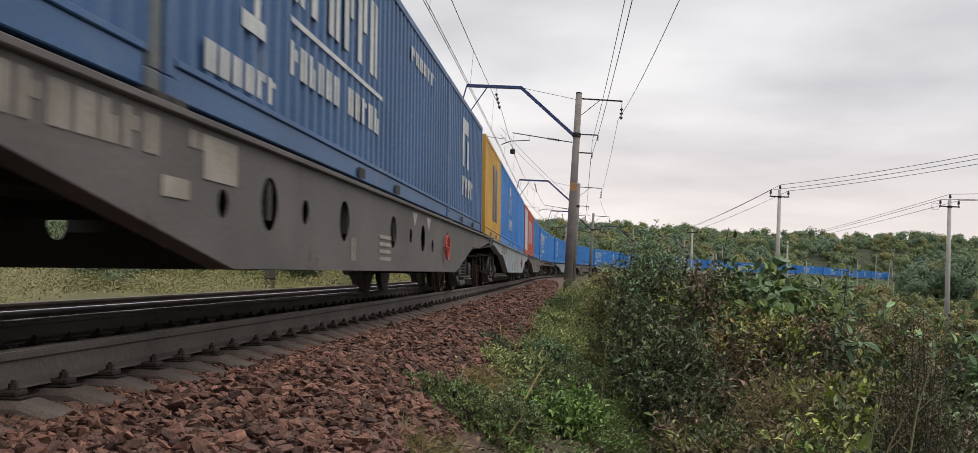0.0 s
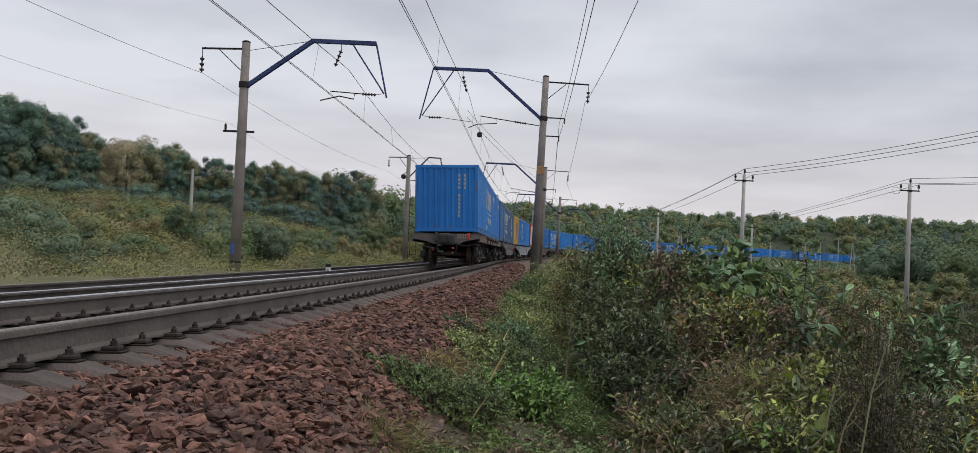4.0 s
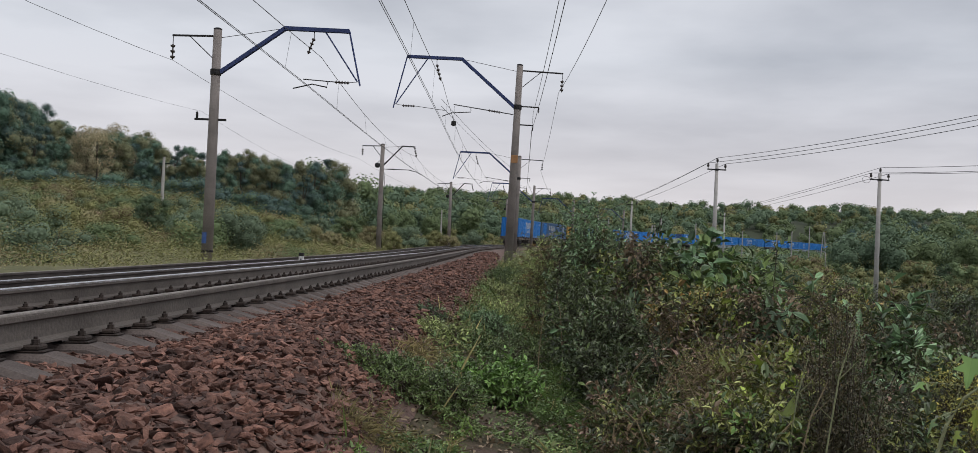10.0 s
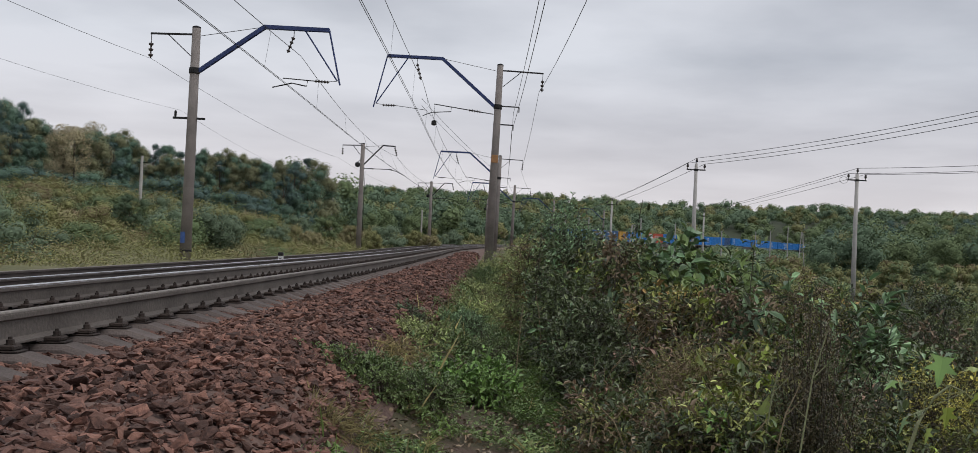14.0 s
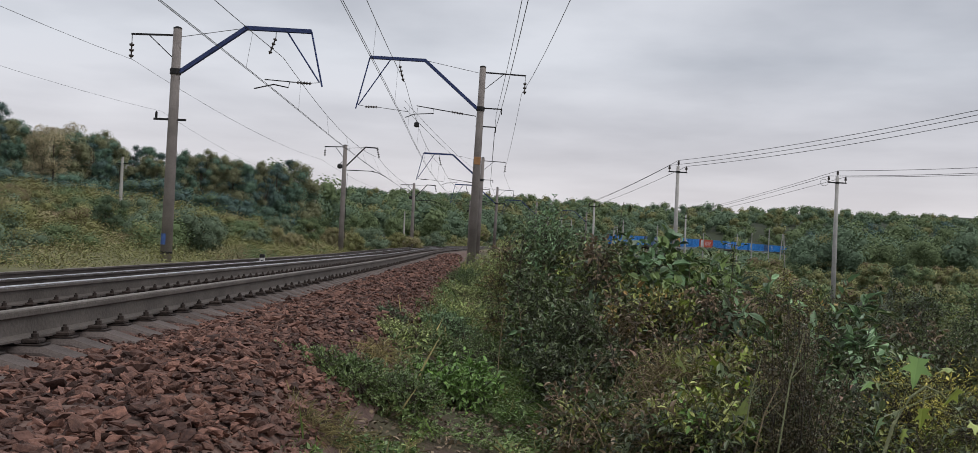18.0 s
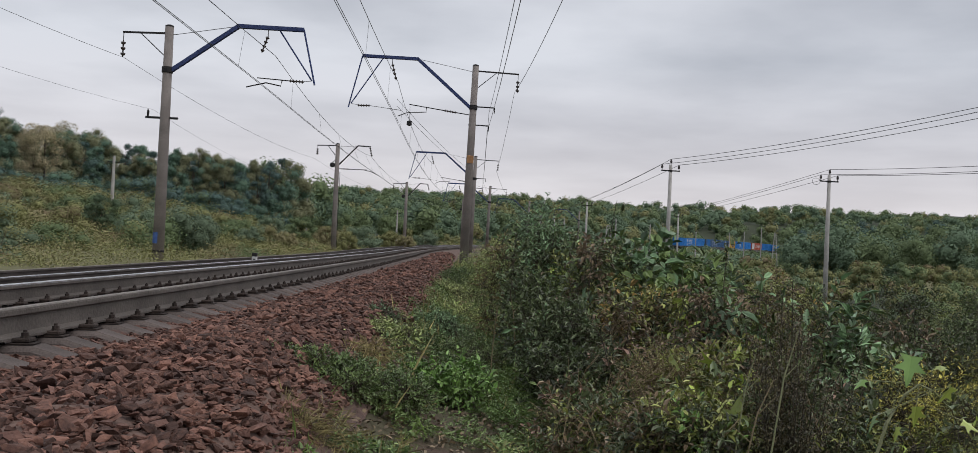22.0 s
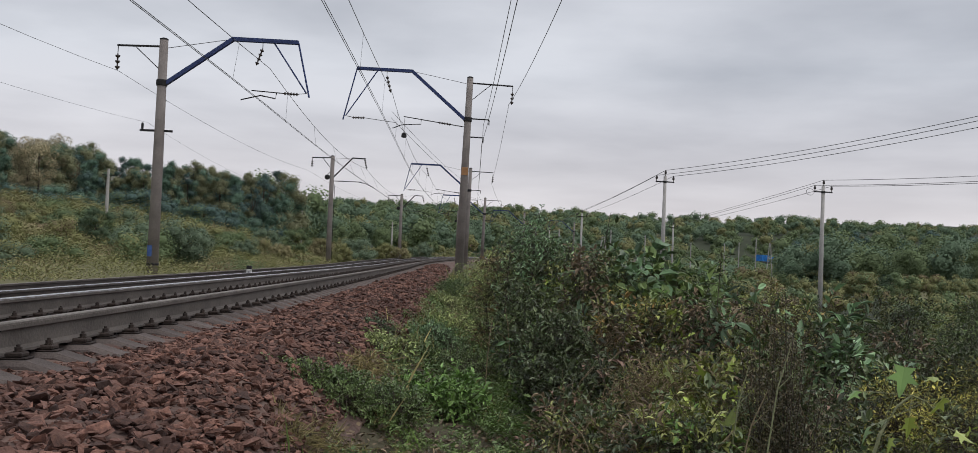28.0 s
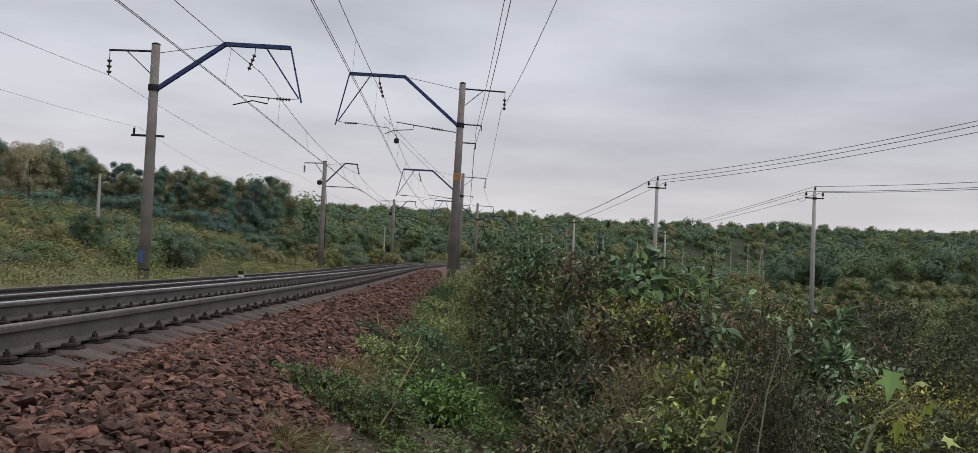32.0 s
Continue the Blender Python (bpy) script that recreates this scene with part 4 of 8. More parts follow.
def build_power_lines():
    for poles in (POLES_A, POLES_B):
        for i, (x, y, z0, z1, turn) in enumerate(poles):
            power_pole(x, y, z0, z1, turn, poles is POLES_B and i == 1)
        t = thing("power_line", "three thin dark wires between utility poles", "power line", "power lines")
        for a, b in zip(poles, poles[1:]):
            for p, q in zip(cross_ends(a[0], a[1], a[3], a[4]), cross_ends(b[0], b[1], b[3], b[4])):
                part("wire", Shape().tube(hung(p, q, 0.42 if a is POLES_A[0] else 0.3 if a is POLES_B[0] else 0.15), 0.0155, 5), "wire_metal", t)


build_masts()
build_wires()
build_power_lines()

# ---- freight train ----
SPEED, TAIL_S = 15.972, 13.21 - 15.972 * 2.5
PITCH, HALF = 25.55, 12.3
DECK = 1.38
FLAT_DECK = 1.31


def corrugated(sh, length, z0, z1, pitch, depth, frame):
    """A trapezoid-corrugated sheet, width along u, height z; frame maps (u, out, z) to a place."""
    n = max(2, round(length / pitch))
    p = length / n
    us = []
    for i in range(n):
        for a, d in ((0.0, 0), (0.26, 0), (0.40, -1), (0.76, -1), (0.90, 0)):
            us.append((-length / 2 + (i + a) * p, d * depth))
    us.append((length / 2, 0))
    v = [frame(u, d, z) for u, d in us for z in (z0, z1)]
    return sh.add(v, [(2 * i, 2 * i + 2, 2 * i + 3, 2 * i + 1) for i in range(len(us) - 1)])


W, H = 2.438, 2.591


def container_parts(length, colour, face):
    """Meshes of a box container, made once for each length and colour."""
    L, w = length / 2, W / 2
    out = []
    for sx in (1, -1):
        out.append(("side_panel", corrugated(Shape(), length - 0.24, 0.24, H - 0.10, 0.278, 0.036, lambda u, d, z: (sx * (w - 0.012 + d), sx * u, z)), colour))
    out.append(("front_panel", corrugated(Shape(), W - 0.26, 0.15, H - 0.11, 0.25, 0.045, lambda u, d, z: (-u, L - 0.02 + d, z)), colour))
    out.append(("rear_panel", corrugated(Shape(), W - 0.26, 0.15, H - 0.11, 0.21, 0.045, lambda u, d, z: (u, -L + 0.02 - d, z)), face))
    roof = corrugated(Shape(), length - 0.24, -w + 0.05, w - 0.05, 0.21, 0.02, lambda u, d, z: (z, u, H - 0.012 + d))
    out.append(("roof", roof, colour))
    out.append(("floor", Shape().box(-w + 0.04, -L + 0.06, 0.06, w - 0.04, L - 0.06, 0.15), "underframe_dark"))
    for sx in (1, -1):
        x = sx * w
        out.append(("bottom_rail", Shape().box(min(x - sx * 0.02, x - sx * 0.08), -L + 0.17, 0.01, max(x - sx * 0.02, x - sx * 0.08), L - 0.17, 0.20, 0.008).box(min(x, x - sx * 0.07), -L + 0.17, 0.20, max(x, x - sx * 0.07), L - 0.17, 0.245, 0.006), colour))
        out.append(("top_rail", Shape().box(min(x, x - sx * 0.06), -L + 0.17, H - 0.11, max(x, x - sx * 0.06), L - 0.17, H - 0.004, 0.008), colour))
        for sy in (1, -1):
            y = sy * L
            out.append(("corner_post", Shape().box(min(x, x - sx * 0.13), min(y, y - sy * 0.14), 0.12, max(x, x - sx * 0.13), max(y, y - sy * 0.14), H - 0.12, 0.01), colour if sy > 0 else face))
            for z in (0.0, H - 0.12):
                out.append(("corner_casting", Shape().box(min(x + sx * 0.004, x - sx * 0.16), min(y + sy * 0.004, y - sy * 0.178), z, max(x + sx * 0.004, x - sx * 0.16), max(y + sy * 0.004, y - sy * 0.178), z + 0.12, 0.012), colour))
    for sy in (1, -1):
        y = sy * (L - 0.05)
        out.append(("end_sill", Shape().box(-w + 0.14, y - 0.05, 0.02, w - 0.14, y + 0.05, 0.16, 0.008), colour if sy > 0 else face))
        out.append(("end_header", Shape().box(-w + 0.14, y - 0.05, H - 0.12, w - 0.14, y + 0.05, H - 0.004, 0.008), colour if sy > 0 else face))
    return [(n, s.mesh(n, m), m) for n, s, m in out]


def bar(x, y0, z0, y1, z1):
    """A plain bar of paint on a side at x."""
    e = 0.005 if x > 0 else -0.005
    return Shape().box(min(x, x + e), y0, z0, max(x, x + e), y1, z1)


def word_bars(x, y0, z0, width, height, count, seed):
    """A line of lettering too small or not to be spelled: upright bars."""
    r = random.Random(seed)
    step = width / count
    out = []
    e = 0.005 if x > 0 else -0.005
    for i in range(count):
        a, tall = y0 + i * step, z0 + height
        low = r.choice((0.0, 0.0, 0.45, 0.7)) * height
        cut = r.choice((0.0, 0.0, 0.35)) * (height - low)
        out.append(bar(x, a, z0, a + step * 0.3, tall).box(min(x, x + e), a + step * 0.42, z0 + low, max(x, x + e), a + step * r.uniform(0.6, 0.72), tall - cut))
    return out


def logo_parts(length, style):
    """White marks on the sides: an angular emblem, bars for the words beside it."""
    out = []
    for sx in (1, -1):
        x, bars = sx * (W / 2 - 0.006), []
        if style == "long":
            y = -5.2
            bars += [bar(x, y, 1.25, y + 0.35, 2.15), bar(x, y + 0.352, 1.85, y + 0.75, 2.15), bar(x, y + 0.6, 0.85, y + 0.72, 1.848), bar(x, y + 0.35, 0.72, y + 0.85, 0.848)]
            bars += word_bars(x, y + 1.5, 1.25, 3.6, 0.85, 6, 4) + [bar(x, y + 1.5, 1.05, y + 5.2, 1.10)]
            bars += word_bars(x, y + 1.5, 0.62, 1.7, 0.28, 6, 5) + word_bars(x, y + 3.5, 0.62, 1.6, 0.28, 5, 6) + word_bars(x, y + 7.2, 2.0, 2.2, 0.2, 6, 7) + word_bars(x, y - 0.3, 0.28, 1.5, 0.2, 6, 8)
        elif style == "square":
            y = -1.0
            bars += [bar(x, y, 1.2, y + 0.3, 2.2), bar(x, y + 0.302, 1.9, y + 1.0, 2.2), bar(x, y + 0.8, 1.2, y + 1.1, 1.8)] + word_bars(x, y, 0.6, 2.0, 0.4, 4, 12)
        elif style == "short":
            bars += word_bars(x, length / 2 - 2.2, 2.0, 1.7, 0.18, 6, 14)
        elif style == "words":
            bars += [bar(x, -0.2, 0.5, 0.35, 2.1), bar(x, 0.9, 0.5, 1.4, 2.1)]
        elif style == "panel":
            bars += [bar(x, -length / 2 + 0.3, 0.25, -length / 2 + 3.4, 2.4)] + word_bars(x, -1.2, 0.7, 5.2, 1.3, 5, 16)
        out += [("lettering", b.mesh("lettering", "letter_white" if style != "words" else "container_navy"), "") for b in bars]
    return out


CONTAINERS = {}
FORK = []
BUILT = []


def container(length, colour, style, label, tail=False):
    key = (length, colour, style)
    name = "shipping_container"
    t = thing(name, label, "shipping container", "containers on the train")
    if key not in CONTAINERS and style == "greyend":
        made = [q for q in container_parts(length, "container_grey", "container_grey") if q[0] not in ("side_panel", "bottom_rail")] + [q for q in container_parts(length, "container_steel", "container_grey") if q[0] == "bottom_rail"]
        w = W / 2
        for sx in (1, -1):
            for a, b, m in ((-length / 2 + 0.12, -length / 2 + 1.8, "container_steel"), (-length / 2 + 1.8, length / 2 - 1.5, colour), (length / 2 - 1.5, length / 2 - 0.12, "container_steel")):
                made.append(("side_panel", corrugated(Shape(), b - a, 0.24, H - 0.10, 0.278, 0.036, lambda u, d, z: (sx * (w - 0.012 + d), (a + b) / 2 + sx * u, z)).mesh("side_panel", m), m))
        CONTAINERS[key] = made
    if key not in CONTAINERS:
        CONTAINERS[key] = container_parts(length, colour, "container_grey" if style == "greyend" else colour) + (logo_parts(length, style) if style not in ("plain", "greyend", "tail") else [])
    for n, me, _ in CONTAINERS[key]:
        part(n, me, "", t)
    BUILT.append(t)
    # fork pockets: flat dark plates paint the shade inside the openings
    for sx in (1, -1) if len(BUILT) < 16 else ():
        for y in (-1.05, 1.05):
            part("fork_pocket", FORK[0] if FORK else FORK.append(Shape().box(-0.002, -0.16, 0.03, 0.002, 0.16, 0.135).mesh("fork_pocket", "dark_iron")) or FORK[0], "", t).location = (sx * (W / 2 + 0.003), y, 0)
    if tail:
        y = -length / 2 + 0.016
        for x, z, w, h in ((-0.42, 0.17, 0.05, 0.13), (0.07, 0.17, 0.04, 0.10), (-1.12, 0.35, 0.03, 0.5), (1.13, 1.6, 0.03, 0.4), (-1.14, 1.5, 0.02, 0.6)):
            part("rust_streak", Shape().add([(x, y - 0.055, z), (x + w, y - 0.055, z), (x + w * 0.7, y - 0.055, z + h), (x + w * 0.2, y - 0.055, z + h * 0.8)], [(0, 1, 2, 3)]), "wagon_rust", t)
        for i in range(11):
            z = H - 0.35 - i * 0.155
            if i != 4:
                part("code_mark", Shape().box(0.44, y - 0.006, z - 0.11, 0.52, y, z), "dirty_white", t)
            if i < 4:
                part("code_mark", Shape().box(0.66, y - 0.006, z - 0.11, 0.735, y, z), "dirty_white", t)
    return t


WHEEL_R = 0.475


def wheelset_mesh():
    sh = Shape().tube([(-1.0, 0, 0), (1.0, 0, 0)], 0.08, 12)
    for s in (1, -1):
        sh.lathe((s * 0.70, 0, 0), (s, 0, 0), [(0, 0.30), (0.0, 0.505), (0.028, 0.505), (0.035, WHEEL_R), (0.125, WHEEL_R - 0.006), (0.13, 0.41), (0.07, 0.385), (0.06, 0.17), (0.14, 0.13), (0.17, 0.09)], 32)
        for k in range(3):
            a = 2.09 * k
            sh.box(s * 0.765 - 0.012, math.cos(a) * 0.28 - 0.04, math.sin(a) * 0.28 - 0.04, s * 0.765 + 0.012, math.cos(a) * 0.28 + 0.04, math.sin(a) * 0.28 + 0.04)
    return sh.mesh("wheelset", "wheel_steel", False)


def side_frame_mesh():
    """Cast side frame: boxes for the axle ends, an arched top, a spring shelf and two columns."""
    sh, x = Shape(), 1.02
    for dy in (1, -1):
        y = dy * 0.925
        sh.box(x - 0.10, y - 0.17, 0.33, x + 0.10, y + 0.17, 0.66, 0.05)
        sh.lathe((x + 0.08, y, 0.475), (1, 0, 0), [(0, 0.155), (0.07, 0.15), (0.085, 0.13), (0.10, 0.05)], 14)
        for a in range(4):
            c, d = math.cos(0.8 + a * 1.571) * 0.11, math.sin(0.8 + a * 1.571) * 0.11
            sh.lathe((x + 0.14, y + c, 0.475 + d), (1, 0, 0), [(0, 0.02), (0.03, 0.02)], 6)
        sh.beam((x, dy * 0.98, 0.64), (x, dy * 0.44, 0.80), 0.17, 0.17)
        sh.beam((x, dy * 0.86, 0.40), (x, dy * 0.40, 0.19), 0.16, 0.13)
        sh.box(x - 0.09, dy * 0.43 - 0.06, 0.2, x + 0.09, dy * 0.43 + 0.06, 0.82, 0.015)
        sh.box(x + 0.09, dy * 0.43 - 0.03, 0.3, x + 0.13, dy * 0.43 + 0.03, 0.7, 0.01)
    sh.box(x - 0.09, -0.47, 0.74, x + 0.09, 0.47, 0.89, 0.03)
    sh.box(x - 0.12, -0.45, 0.12, x + 0.12, 0.45, 0.245, 0.03)
    sh.box(x + 0.02, -0.20, 0.60, x + 0.16, 0.20, 0.73, 0.02)
    return sh.mesh("side_frame", "bogie_iron")


def spring_mesh():
    sh = Shape()
    pts = [(0.085 * math.cos(a), 0.085 * math.sin(a), 0.25 + 0.36 * a / 37.7) for a in np.linspace(0, 37.7, 44)]
    return sh.tube(pts, 0.02, 4).mesh("coil_spring", "bogie_iron")


def bolster_mesh():
    sh = Shape().box(-1.2, -0.22, 0.60, 1.2, 0.22, 0.80, 0.03).box(-0.35, -0.35, 0.78, 0.35, 0.35, 0.95, 0.03)
    for dy in (0.42, -0.42):
        sh.beam((-0.95, dy * 1.05, 0.42), (0.95, dy * 1.05, 0.42), 0.07, 0.09)
        for s in (1, -1):
            sh.box(s * 0.76 - 0.05, dy - 0.05, 0.3, s * 0.76 + 0.05, dy + 0.05, 0.6, 0.01)
    return sh.mesh("bolster", "underframe_dark")


BOGIE = {}
SPUN = []


def add_bogie(wagon, y):
    if not BOGIE:
        BOGIE.update(wheelset=wheelset_mesh(), side_frame=side_frame_mesh(), coil_spring=spring_mesh(), bolster=bolster_mesh())
    b = part("bogie", BOGIE["bolster"], "", wagon, "two-axle cast iron bogie")
    b.location.y = y
    for sx in (1, -1):
        frame_side = part("side_frame", BOGIE["side_frame"], "", b)
        if sx < 0:
            frame_side.rotation_euler.z = math.pi
        for dy in (-0.24, 0.0, 0.24):
            part("coil_spring", BOGIE["coil_spring"], "", b).location = (sx * 1.06, dy, 0)
    for dy in (0.925, -0.925):
        w = part("wheelset", BOGIE["wheelset"], "", b)
        w.location = (0, dy, WHEEL_R)
        SPUN.append((wagon, w, dy))
    return b


def coupler_shape(sy, end):
    y = sy * end
    sh = Shape().box(-0.11, min(y, y + sy * 0.35), 0.93, 0.11, max(y, y + sy * 0.35), 1.12, 0.02)
    sh.box(-0.2, min(y + sy * 0.3, y + sy * 0.62), 0.88, 0.06, max(y + sy * 0.3, y + sy * 0.62), 1.2, 0.04).box(0.05, min(y + sy * 0.3, y + sy * 0.5), 0.9, 0.2, max(y + sy * 0.3, y + sy * 0.5), 1.18, 0.04)
    return sh


def wagon_flat():
    """Flat container wagon: brown side sills on a deep middle girder."""
    w = thing("container_wagon", "brown flat wagon with side sills over a dark middle girder", "freight wagon", "wagons of the train")
    E = 12.35
    for s in (1, -1):
        x = s * 1.30
        sh = Shape()
        sh.box(min(x, x - s * 0.02), -E, 0.95, max(x, x - s * 0.02), E, 1.225)
        part("side_sill", sh, "wagon_brown", w)
        part("top_flange", Shape().box(min(x + s * 0.03, x - s * 0.14), -E, 1.225, max(x + s * 0.03, x - s * 0.14), E, 1.245, 0.004), "wagon_rust", w, "rusty top flange")
        part("bottom_flange", Shape().box(min(x + s * 0.03, x - s * 0.12), -E, 0.93, max(x + s * 0.03, x - s * 0.12), E, 0.95, 0.004), "wagon_brown", w)
        for y in (-9.4, 9.4):
            part("gusset", Shape().add([(x, y - 0.30, 0.96), (x, y + 0.30, 0.96), (x, y + 0.30, 1.22), (x, y - 0.30, 1.22), (x + s * 0.13, y - 0.22, 0.96), (x + s * 0.13, y + 0.22, 0.96), (x + s * 0.02, y + 0.12, 1.22), (x + s * 0.02, y - 0.12, 1.22)],
                                       [(4, 5, 6, 7), (0, 4, 7, 3), (1, 2, 6, 5), (0, 1, 5, 4), (3, 7, 6, 2)]), "wagon_brown", w)
        for y in (-5.8, -2.9, -0.25, 2.9, 5.8):
            part("stop_block", Shape().box(min(x, x + s * 0.03), y - 0.18, 0.935, max(x, x + s * 0.03), y - 0.06, 1.19, 0.006).box(min(x, x + s * 0.03), y + 0.06, 0.935, max(x, x + s * 0.03), y + 0.18, 1.19, 0.006), "underframe_dark", w)
            for dy in (-0.43, 0.43):
                part("roller", Shape().lathe((x, y + dy, 1.16), (s, 0, 0), [(0, 0.05), (0.02, 0.075), (0.09, 0.07), (0.11, 0.04)], 12), "wheel_steel", w)
        for y in (-7.6, 7.6):
            part("tie_loop", Shape().tube([(x, y - 0.09, 1.13), (x + s * 0.07, y - 0.09, 1.11), (x + s * 0.07, y + 0.09, 1.11), (x, y + 0.09, 1.13)], 0.018, 6).box(min(x, x + s * 0.02), y - 0.14, 1.02, max(x, x + s * 0.02), y + 0.14, 1.18), "underframe_dark", w)
        part("stencil_panel", Shape().box(min(x + s * 0.002, x + s * 0.006), -8.5, 0.98, max(x + s * 0.002, x + s * 0.006), -7.95, 1.2), "letter_grey", w, "faded pale stencilled panel")
        for b in word_bars(x + s * 0.001, 4.2, 1.02, 0.9, 0.10, 4, 32):
            part("stencil_mark", b, "wagon_pale", w)
    g = Shape()
    for s in (1, -1):
        g.plate([(-7.9, 0.95), (-5.3, 0.295), (5.3, 0.295), (7.9, 0.95), (7.9, 1.2), (-7.9, 1.2)], [], s * 0.62 - 0.01, 0.02)
    g.box(-0.66, -5.3, 0.275, 0.66, 5.3, 0.295)
    part("middle_girder", g, "underframe_dark", w)
    for b in word_bars(0.632, 1.35, 0.42, 0.85, 0.13, 5, 33) + word_bars(0.632, 1.4, 0.34, 0.8, 0.05, 6, 34):
        part("stencil_mark", b, "letter_dull", w)
    part("red_stripe", Shape().add([(0.633, 1.08, 0.34), (0.633, 1.2, 0.34), (0.633, 1.32, 0.55), (0.633, 1.2, 0.55)], [(0, 1, 2, 3)]), "wagon_rust", w, "faded red painted slash")
    # dark plate painted in for the shaded square hole of the girder
    part("shaded_hole_plate", Shape().box(0.63, 2.93, 0.57, 0.636, 3.2, 0.73), "dark_iron", w)
    for y in (-6.4, 6.4):
        d = 1 if y > 0 else -1
        part("brace", Shape().beam((0.7, y - d * 0.9, 0.34), (1.2, y + d * 0.5, 0.9), 0.06, 0.06), "underframe_dark", w)
    part("air_tank", Shape().lathe((0.95, -0.55, 0.66), (0, 1, 0), [(0, 0.06), (0.03, 0.11), (0.9, 0.11), (0.93, 0.06)], 14), "bogie_iron", w, "grey air tank slung under the sill")
    part("brake_valve", Shape().box(0.85, -1.25, 0.5, 1.1, -0.95, 0.78, 0.03).box(0.9, -1.18, 0.78, 1.05, -1.02, 0.94, 0.02), "bogie_iron", w)
    part("centre_sill", Shape().box(-0.3, -E, 0.88, 0.3, E, 1.2), "underframe_dark", w)
    part("deck", Shape().box(-1.27, -E, 1.2, 1.27, E, 1.232), "wagon_brown", w)
    for k in range(-5, 6):
        part("cross_member", Shape().box(-1.275, k * 2.35 - 0.06, 0.97, 1.275, k * 2.35 + 0.06, 1.2), "underframe_dark", w)
    finish_wagon(w, E, 1.30, 1.23, FLAT_DECK, 9.55)
    return w


def wagon_belly(colour, holes=True):
    """Container wagon with fish-bellied sides and round lightening holes."""
    w = thing("container_wagon", "dark grey fish-bellied wagon with round holes in its sides" if colour == "wagon_grey" else "pale blue-grey fish-bellied container wagon", "freight wagon", "wagons of the train")
    E = 12.35
    half = [(5.55, 0.43), (8.35, 0.94), (9.55, 0.95), (11.7, 1.13), (E, 1.13)]
    outline = [(-y, z) for y, z in half[::-1]] + half + [(E, 1.22), (-E, 1.22)]
    spots = []
    for y, z, r in ((-5.66, 0.80, 0.09), (-4.76, 0.86, 0.19), (-3.86, 0.86, 0.10), (-2.56, 0.86, 0.19), (-0.16, 0.86, 0.19), (1.04, 0.86, 0.10), (2.04, 0.86, 0.19), (2.94, 0.78, 0.10), (4.6, 0.86, 0.19)):
        spots += [(y, z, r)]
    for s in (1, -1):
        x = s * 1.40
        part("side_plate", Shape().plate(outline, spots if holes else [], x - (0.012 if s > 0 else 0.0), 0.012), colour, w)
        part("top_flange", Shape().box(min(x + s * 0.05, x - s * 0.12), -E, 1.22, max(x + s * 0.05, x - s * 0.12), E, 1.262, 0.006), colour, w)
        low = Shape()
        for a, b in zip(outline[:9], outline[1:10]):
            low.beam((x - s * 0.05, a[0], a[1] - 0.013), (x - s * 0.05, b[0], b[1] - 0.013), 0.16, 0.024)
        part("bottom_flange", low, colour, w)
        m = x + s * 0.004
        for b in word_bars(m, -8.3, 0.98, 1.75, 0.2, 8, 41) + [bar(m, -2.3 + 0.1 * k, 0.5, -2.24 + 0.1 * k, 0.72) for k in range(2)] + [bar(m, -1.0, 0.52 + 0.08 * k, -0.35, 0.56 + 0.08 * k) for k in range(4)] + word_bars(m, -6.2, 1.08, 0.5, 0.1, 3, 43):
            part("stencil_mark", b, "letter_grey", w)
        part("stencil_panel", Shape().box(min(m, m + s * 0.004), -6.0, 0.92, max(m, m + s * 0.004), -5.45, 1.18), "letter_grey", w, "faded pale stencilled panel")
        part("stencil_panel", Shape().box(min(m, m + s * 0.004), -6.55, 0.78, max(m, m + s * 0.004), -6.2, 0.89), "letter_grey", w)
        part("triangle_mark", Shape().add([(m + s * 0.003, 1.1, 1.18), (m + s * 0.003, 1.5, 1.18), (m + s * 0.003, 1.3, 1.0)], [(0, 1, 2)]), "dirty_white", w)
        part("triangle_mark", Shape().add([(m + s * 0.003, 2.3, 1.18), (m + s * 0.003, 2.7, 1.18), (m + s * 0.003, 2.5, 0.98)], [(0, 1, 2)]), "dirty_white", w)
        ring = [(m + s * 0.06, 4.15 + 0.19 * math.cos(a), 0.80 + 0.19 * math.sin(a)) for a in np.linspace(0, 2 * math.pi, 21)]
        part("brake_wheel", Shape().tube(ring, 0.018, 6).tube([(m + s * 0.06, 3.96, 0.80), (m + s * 0.06, 4.34, 0.80)], 0.012, 5).tube([(m + s * 0.06, 4.15, 0.61), (m + s * 0.06, 4.15, 0.99)], 0.012, 5).tube([(m, 4.15, 0.80), (m + s * 0.07, 4.15, 0.80)], 0.02, 6), "red_paint", w, "red hand-brake wheel")
    part("centre_sill", Shape().box(-0.3, -E, 0.88, 0.3, E, 1.24), "underframe_dark", w)
    for k in range(-5, 6):
        part("cross_member", Shape().box(-1.38, k * 2.35 - 0.05, (0.75, 0.75, 0.75, 0.9, 1.02, 1.15)[abs(k)], 1.38, k * 2.35 + 0.05, 1.2), "underframe_dark", w)
    part("deck", Shape().box(-1.38, -E, 1.2, 1.38, E, 1.22), "underframe_dark", w)
    part("brake_cylinder", Shape().lathe((0.5, 1.5, 0.75), (0, 1, 0), [(0, 0.1), (0.05, 0.2), (0.6, 0.2), (0.65, 0.08)], 12), "underframe_dark", w)
